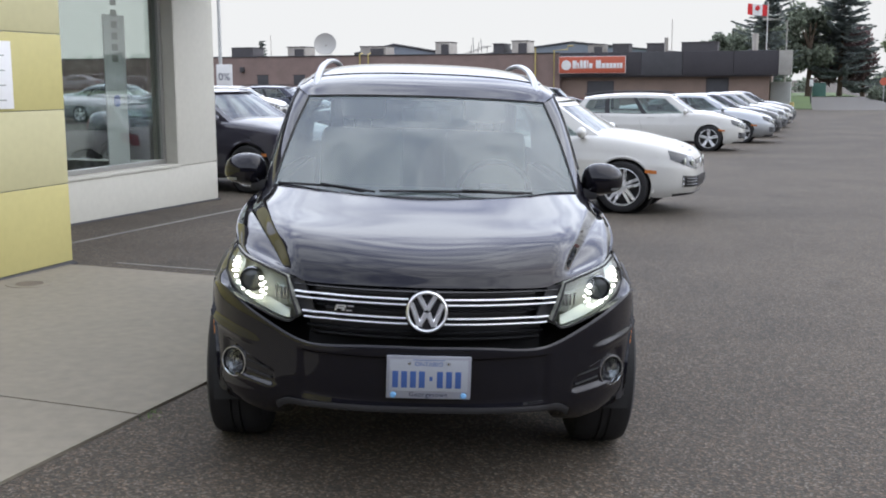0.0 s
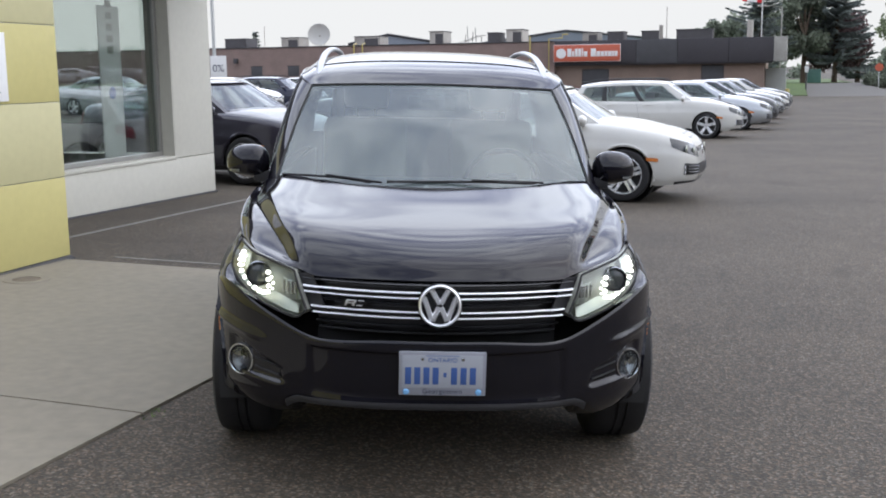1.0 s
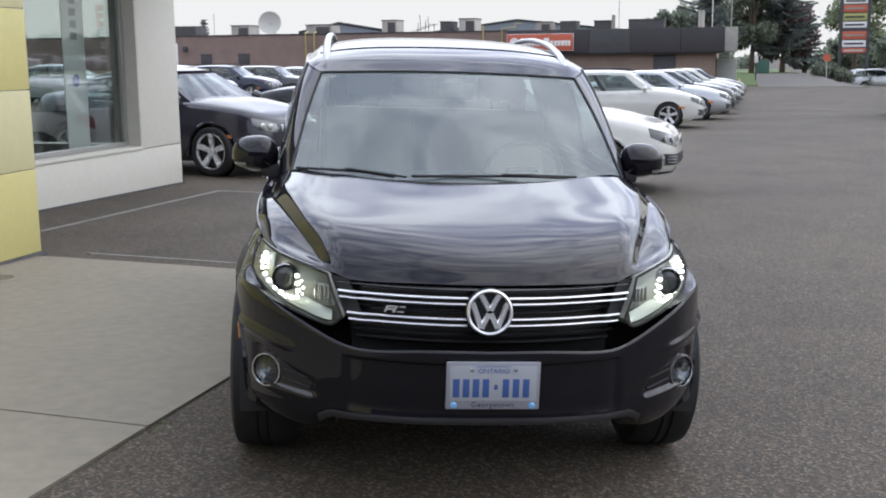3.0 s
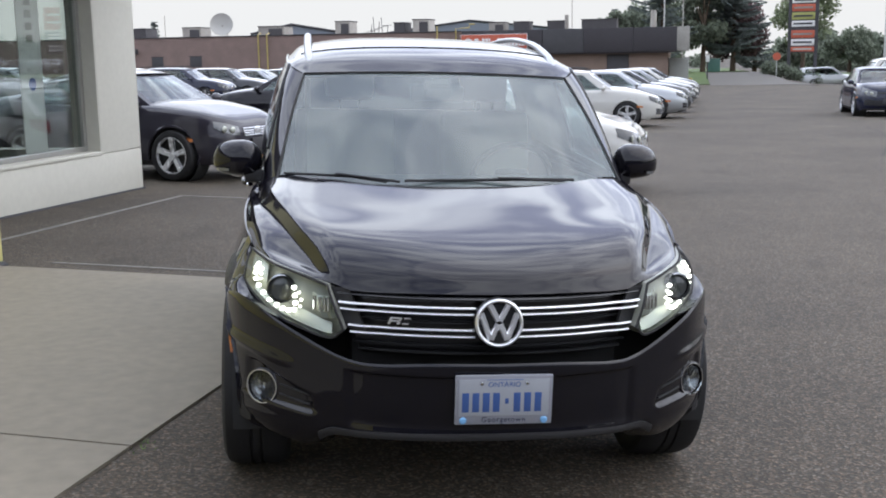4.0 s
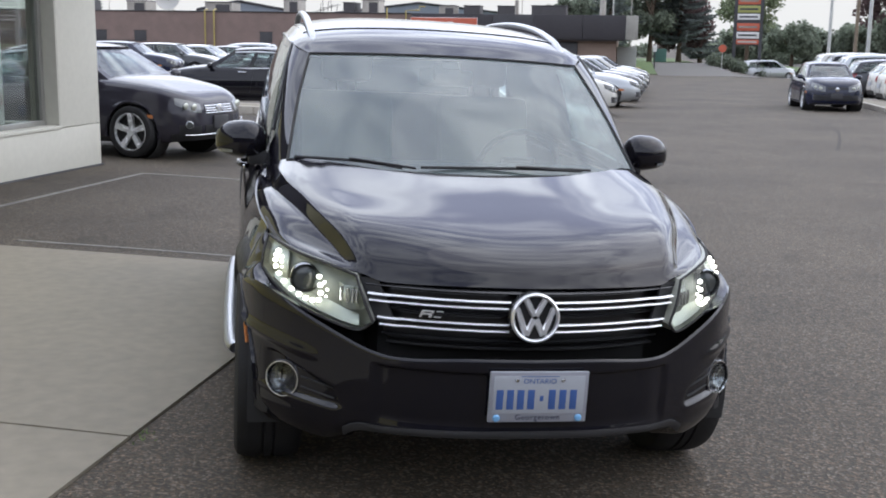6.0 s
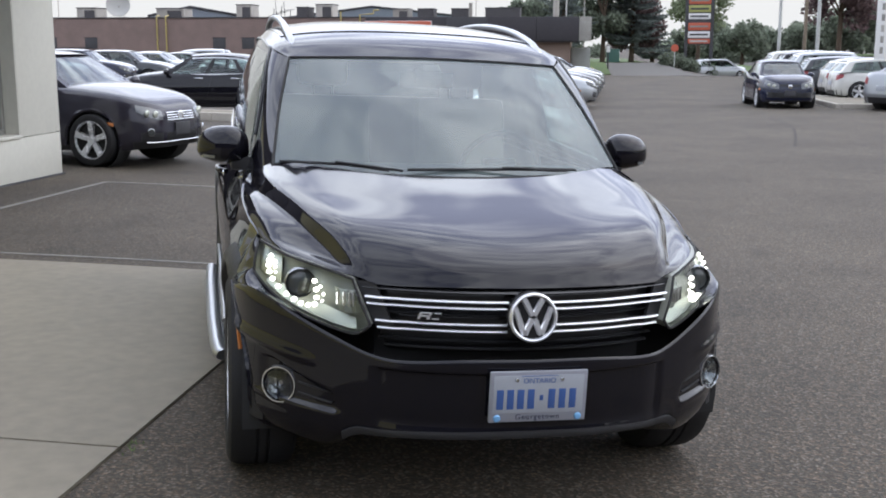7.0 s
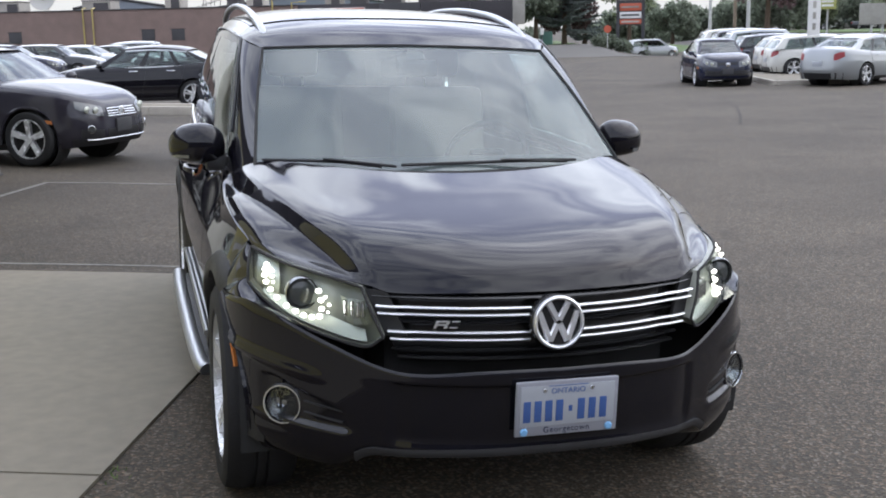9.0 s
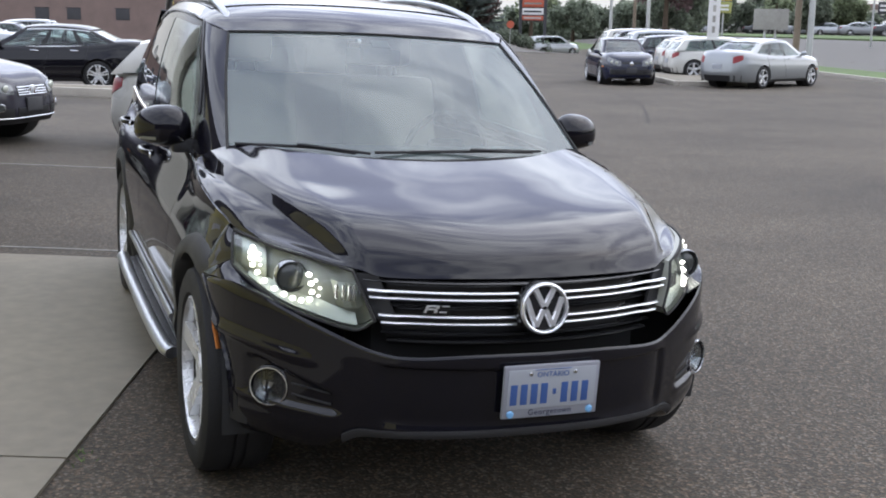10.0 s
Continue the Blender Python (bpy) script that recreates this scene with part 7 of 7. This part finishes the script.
stop = thing("stop_sign", "red stop sign on a thin post", "sign", on_ground(*lot(92, 5.75)[:2], LOT_TURN))
part("post", tube("post", POLE, [(0, 0, 0), (0, 0, 1.9)], 0.035, n=8), stop)
part("plate", lathe("plate", SIGN_RED, [(0, -0.05), (0.32, -0.05), (0.32, -0.03), (0, -0.03)], axis="y", n=8), stop, at=pose(0, 0, 1.6))
notice_at = lot(90, 0.4)
post_sign = thing("post_sign", "small white sign on a thin dark post by the lawn", "sign", on_ground(notice_at[0], notice_at[1], LOT_TURN))
part("post", tube("post", UNIT_DARK, [(0, 0, -0.1), (0, 0, 1.9)], 0.05, n=8), post_sign)
part("plate", box_mesh("plate", SIGN_WHITE, -0.14, 0.14, -0.08, -0.055, 1.35, 1.85, 0.005), post_sign)
cabinet_at = lot(109.5, 1.2)
utility = thing("utility_box", "green utility cabinet on the grass", "cabinet", on_ground(cabinet_at[0], cabinet_at[1], LOT_TURN))
part("cabinet", box_mesh("cabinet", material("green_box", (0.08, 0.18, 0.15), 0.5, vary=0.1, scale=3), -0.6, 0.6, -0.4, 0.4, 0, 1.3, 0.03), utility)
part("plinth", box_mesh("plinth", KERB, -0.7, 0.7, -0.5, 0.5, -0.2, 0.03), utility)
bollard_at = lot(81.5, -0.9)
bollard = thing("bollard", "short yellow bollard at the lawn edge", "bollard", on_ground(bollard_at[0], bollard_at[1]))
part("post", lathe("post", PIPE_YELLOW, [(0, 0.5), (0.13, 0.49), (0.16, 0.42), (0.16, -0.1)], n=16), bollard)

# ---- trees ----
def leaf_cloud(name, mat, centres, count, size, seed, stretch=(1, 1, 1)):
    """Many small leaf clumps scattered in uneven blobs."""
    rng = random.Random(seed)
    verts, faces = [], []
    weights = [c[3] ** 2 for c in centres]
    for _ in range(count):
        cx, cy, cz, r = rng.choices(centres, weights)[0]
        d = Vector((rng.gauss(0, 1), rng.gauss(0, 1), rng.gauss(0, 1))).normalized() * r * rng.random() ** 0.45
        c = Vector((cx + d.x * stretch[0], cy + d.y * stretch[1], cz + d.z * stretch[2]))
        n = Vector((rng.gauss(0, 1), rng.gauss(0, 1), rng.gauss(0.4, 1))).normalized()
        t = n.orthogonal().normalized()
        t.rotate(Matrix.Rotation(rng.uniform(0, 6.28), 3, n))
        b = n.cross(t)
        s = size * rng.uniform(0.6, 1.3)
        i = len(verts)
        verts += [c - t * s, c - b * s * 0.55, c + t * s, c + b * s * 0.55]
        faces.append((i, i + 1, i + 2, i + 3))
    return make_mesh(name, verts, faces, mat, smooth=False)


def broadleaf(x, y, height, spread, mat, seed, label, count=5200, trunk=0.28, low=0.36, size=0.24):
    rng = random.Random(seed)
    ob = thing("tree", label, "tree", on_ground(x, y), group="broadleaf trees")
    part("trunk", tube("trunk", BARK, [(0, 0, -0.2), (0.05, 0, height * 0.25), (0.1, 0.05, height * 0.5), (0, 0, height * 0.8)], trunk, n=9, samples=10, taper=trunk * 0.25), ob)
    blobs = []
    for k in range(16):
        a, h = rng.uniform(0, 6.28), rng.uniform(low, 0.92)
        r = spread * math.sin(math.pi * min(max((h - low * 0.6) / (1.05 - low * 0.6), 0.08), 0.95)) ** 0.7
        p = (r * 0.62 * math.cos(a), r * 0.62 * math.sin(a), height * h)
        blobs.append((*p, spread * rng.uniform(0.26, 0.46)))
        if k < 9:
            part("limb", tube("limb", BARK, [(0.05, 0, height * (0.2 + 0.35 * h)), (p[0] * 0.5, p[1] * 0.5, height * (0.15 + 0.72 * h)), (p[0] * 0.95, p[1] * 0.95, p[2])], trunk * 0.32, n=6, samples=6, taper=0.03), ob)
    part("crown", leaf_cloud("crown", mat, blobs, count, size, seed), ob)
    return ob


def spruce(x, y, height, spread, seed, label, gaps=0.15):
    rng = random.Random(seed)
    ob = thing("spruce", label, "tree", on_ground(x, y), group="spruce trees")
    part("trunk", tube("trunk", BARK, [(0, 0, -0.2), (0, 0, height * 0.97)], 0.26, n=8, taper=0.03), ob)
    verts, faces = [], []
    h = height * 0.08
    while h < height * 0.98:
        f = h / height
        reach = spread * (1 - f) ** 0.75 * rng.uniform(0.75, 1.15)
        for k in range(rng.randint(6, 9)):
            if rng.random() < gaps:
                continue
            a = rng.uniform(0, 6.28)
            length = max(reach * rng.uniform(0.55, 1.1), 0.25)
            droop = rng.uniform(-0.30, 0.12)
            d = Vector((math.cos(a), math.sin(a), 0))
            side = Vector((-d.y, d.x, 0))
            n = max(4, int(length * 7))
            for j in range(n):
                t = (j + rng.random()) / n
                c = d * (length * t) + Vector((0, 0, h + length * (droop * t + 0.18 * t * t)))
                w = (0.42 * (1 - t) + 0.14) * min(1.0, length * 0.6) + 0.06
                for s in (-1, 1):
                    tip = c + side * s * w * rng.uniform(0.7, 1.3) + d * w * 0.6 + Vector((0, 0, -w * rng.uniform(0.1, 0.7)))
                    i = len(verts)
                    verts += [c + Vector((0, 0, 0.07)), c + d * 0.2, tip, c - d * 0.12 + Vector((0, 0, -0.1))]
                    faces.append((i, i + 1, i + 2, i + 3))
        h += rng.uniform(0.22, 0.4) * (1.15 - 0.6 * f)
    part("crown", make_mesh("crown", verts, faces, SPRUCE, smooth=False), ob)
    return ob


spruce(31.2, 100, 17, 3.9, 1, "tall ragged dark spruce with open branches", 0.55)
spruce(39.6, 104, 19, 4.5, 2, "tall dense dark green spruce", 0.3)
spruce(43.4, 108, 7, 2.4, 4, "smaller dark spruce beside a taller one", 0.1)
spruce(-16.7, 118, 5.6, 1.5, 5, "small spruce showing over the shop roof", 0.2)
spruce(30.0, 112, 6.6, 1.4, 6, "slim spruce top behind the shop", 0.2)
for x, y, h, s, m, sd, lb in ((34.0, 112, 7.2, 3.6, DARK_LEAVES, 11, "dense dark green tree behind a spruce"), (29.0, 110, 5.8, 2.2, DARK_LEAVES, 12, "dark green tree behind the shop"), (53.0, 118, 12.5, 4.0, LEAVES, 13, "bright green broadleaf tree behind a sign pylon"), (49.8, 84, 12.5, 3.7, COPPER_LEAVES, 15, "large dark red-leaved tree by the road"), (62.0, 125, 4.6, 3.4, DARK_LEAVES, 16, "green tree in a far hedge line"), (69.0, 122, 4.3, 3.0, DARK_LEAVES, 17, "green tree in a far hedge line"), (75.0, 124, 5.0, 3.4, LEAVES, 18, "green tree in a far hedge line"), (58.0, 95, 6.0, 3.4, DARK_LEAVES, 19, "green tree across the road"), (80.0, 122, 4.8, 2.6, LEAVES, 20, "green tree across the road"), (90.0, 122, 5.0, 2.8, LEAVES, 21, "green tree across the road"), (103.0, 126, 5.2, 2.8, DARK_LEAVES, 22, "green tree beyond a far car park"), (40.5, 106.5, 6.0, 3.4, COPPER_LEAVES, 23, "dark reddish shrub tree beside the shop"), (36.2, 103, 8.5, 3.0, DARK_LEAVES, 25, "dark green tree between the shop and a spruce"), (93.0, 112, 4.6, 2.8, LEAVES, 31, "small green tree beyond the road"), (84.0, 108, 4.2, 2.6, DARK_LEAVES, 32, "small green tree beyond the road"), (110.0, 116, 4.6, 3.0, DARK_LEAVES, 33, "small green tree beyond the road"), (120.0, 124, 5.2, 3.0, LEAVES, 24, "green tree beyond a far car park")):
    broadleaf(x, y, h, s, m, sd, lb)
for k, (a, b) in enumerate(((97, 5.6), (98, 6.6), (97.5, 7.6), (99, 9.4))):
    x, y, _ = lot(a, b)
    bush = thing("bush", "low rounded green bush at the lot edge", "bush", on_ground(x, y), group="bushes")
    part("foliage", leaf_cloud("foliage", DARK_LEAVES, [(0, 0, 0.5, 0.7), (0.5, 0.2, 0.4, 0.5), (-0.4, 0.1, 0.45, 0.5)], 700, 0.12, 40 + k), bush)
    part("stem", tube("stem", BARK, [(0, 0, -0.1), (0, 0, 0.5)], 0.05, n=6), bush)

# belt of far trees along the horizon
rng = random.Random(77)
belt = [(rng.uniform(-40, 190), 0, 0, 0) for _ in range(90)]
belt = [(x, 150 + rng.uniform(-8, 20) - max(0, x - 60) * 0.35, ground_z(x, 140) + rng.uniform(0.3, 2.4), rng.uniform(1.4, 2.6)) for x, *_ in belt if x > 18]
for x0, x1, n, top in ((64, 97, 50, 2.8), (97, 104, 22, 5.0), (106, 109, 9, 5.4), (113, 124, 26, 4.4), (128, 170, 60, 3.5)):
    for _ in range(n):                          # tall trees, in clumps with gaps of sky between them
        x = rng.uniform(x0, x1)
        belt.append((x, 146 + rng.uniform(-4, 6) - max(0, x - 60) * 0.35, ground_z(x, 140) + 1.4 + top * rng.random() ** 0.8, rng.uniform(0.9, 1.9)))
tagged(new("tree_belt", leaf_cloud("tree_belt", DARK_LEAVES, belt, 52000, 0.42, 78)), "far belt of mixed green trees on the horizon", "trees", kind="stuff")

# cars in the car park across the road: copies of the cars already built
donors = [o for o in scene.objects if o.parent is None and o.name.startswith(("parked_car", "saloon_car"))]
for k in range(36):
    s, n = 84 + 3.0 * k, 46 + 6.0 * (k % 3)
    x, y = R_E[0] * s + R_N[0] * n, R_E[1] * s + R_N[1] * n
    c = copy_thing(donors[(k * 5) % len(donors)], on_ground(x, y, -30 + 6 * (k % 3)))
    c["group"], c["label"] = "cars in a far car park", "small parked car in a far car park"

# low far plaza and hedge that close the horizon
plaza = thing("plaza", "low pale shopping plaza across the road", "building", on_ground(142, 166, -36))
part("wall", box_mesh("wall", WHITE_WALL, -30, 30, 0, 12, -1, 5.0, 0.05), plaza)
part("roof_edge", box_mesh("roof_edge", BRICK, -30.2, 30.2, -0.3, 0.0, 4.4, 5.4, 0.05), plaza)
for k in range(10):
    part("shop_window", box_mesh("shop_window", UNIT_DARK, -28 + 5.8 * k, -23.6 + 5.8 * k, -0.08, -0.02, 0.4, 3.4), plaza)

# behind the walk, unseen: added dark hall, closes the lot and darkens reflections
backdrop = thing("workshop_hall", "unseen dark grey hall added behind the walk to darken reflections", "building", pose(0, -19, ground_z(0, -19), 0, 0, 180 + LOT_TURN))
part("wall", box_mesh("wall", FASCIA, -45, 45, 0, 10, -0.5, 6.0, 0.03), backdrop)
part("roof_edge", box_mesh("roof_edge", UNIT_DARK, -45.2, 45.2, -0.25, 0.0, 5.5, 6.3, 0.03), backdrop)
for k in range(9):
    d = part("workshop_door", box_mesh("workshop_door", UNIT_DARK, -38 + 8.4 * k, -33.6 + 8.4 * k, -0.05, 0.0, -0.1, 3.6, 0.02), backdrop)
    for j in range(4):
        part("door_panel", box_mesh("door_panel", FASCIA, -37.9 + 8.4 * k, -33.7 + 8.4 * k, -0.08, -0.051, 0.9 * j, 0.9 * j + 0.84, 0.01), d)

# unseen hedge added far right, beyond the road, to darken the paint's reflections
hedge_rng = random.Random(91)
hedge = [(46 - 0.25 * k + hedge_rng.uniform(-2, 2), 22 - 1.6 * k, ground_z(46, 20) + hedge_rng.uniform(0.8, 3.4), hedge_rng.uniform(1.4, 2.4)) for k in range(44)]
tagged(new("hedge", leaf_cloud("hedge", DARK_LEAVES, hedge, 9000, 0.32, 92)), "unseen tall dark green hedge added to darken reflections", "hedge", kind="stuff")
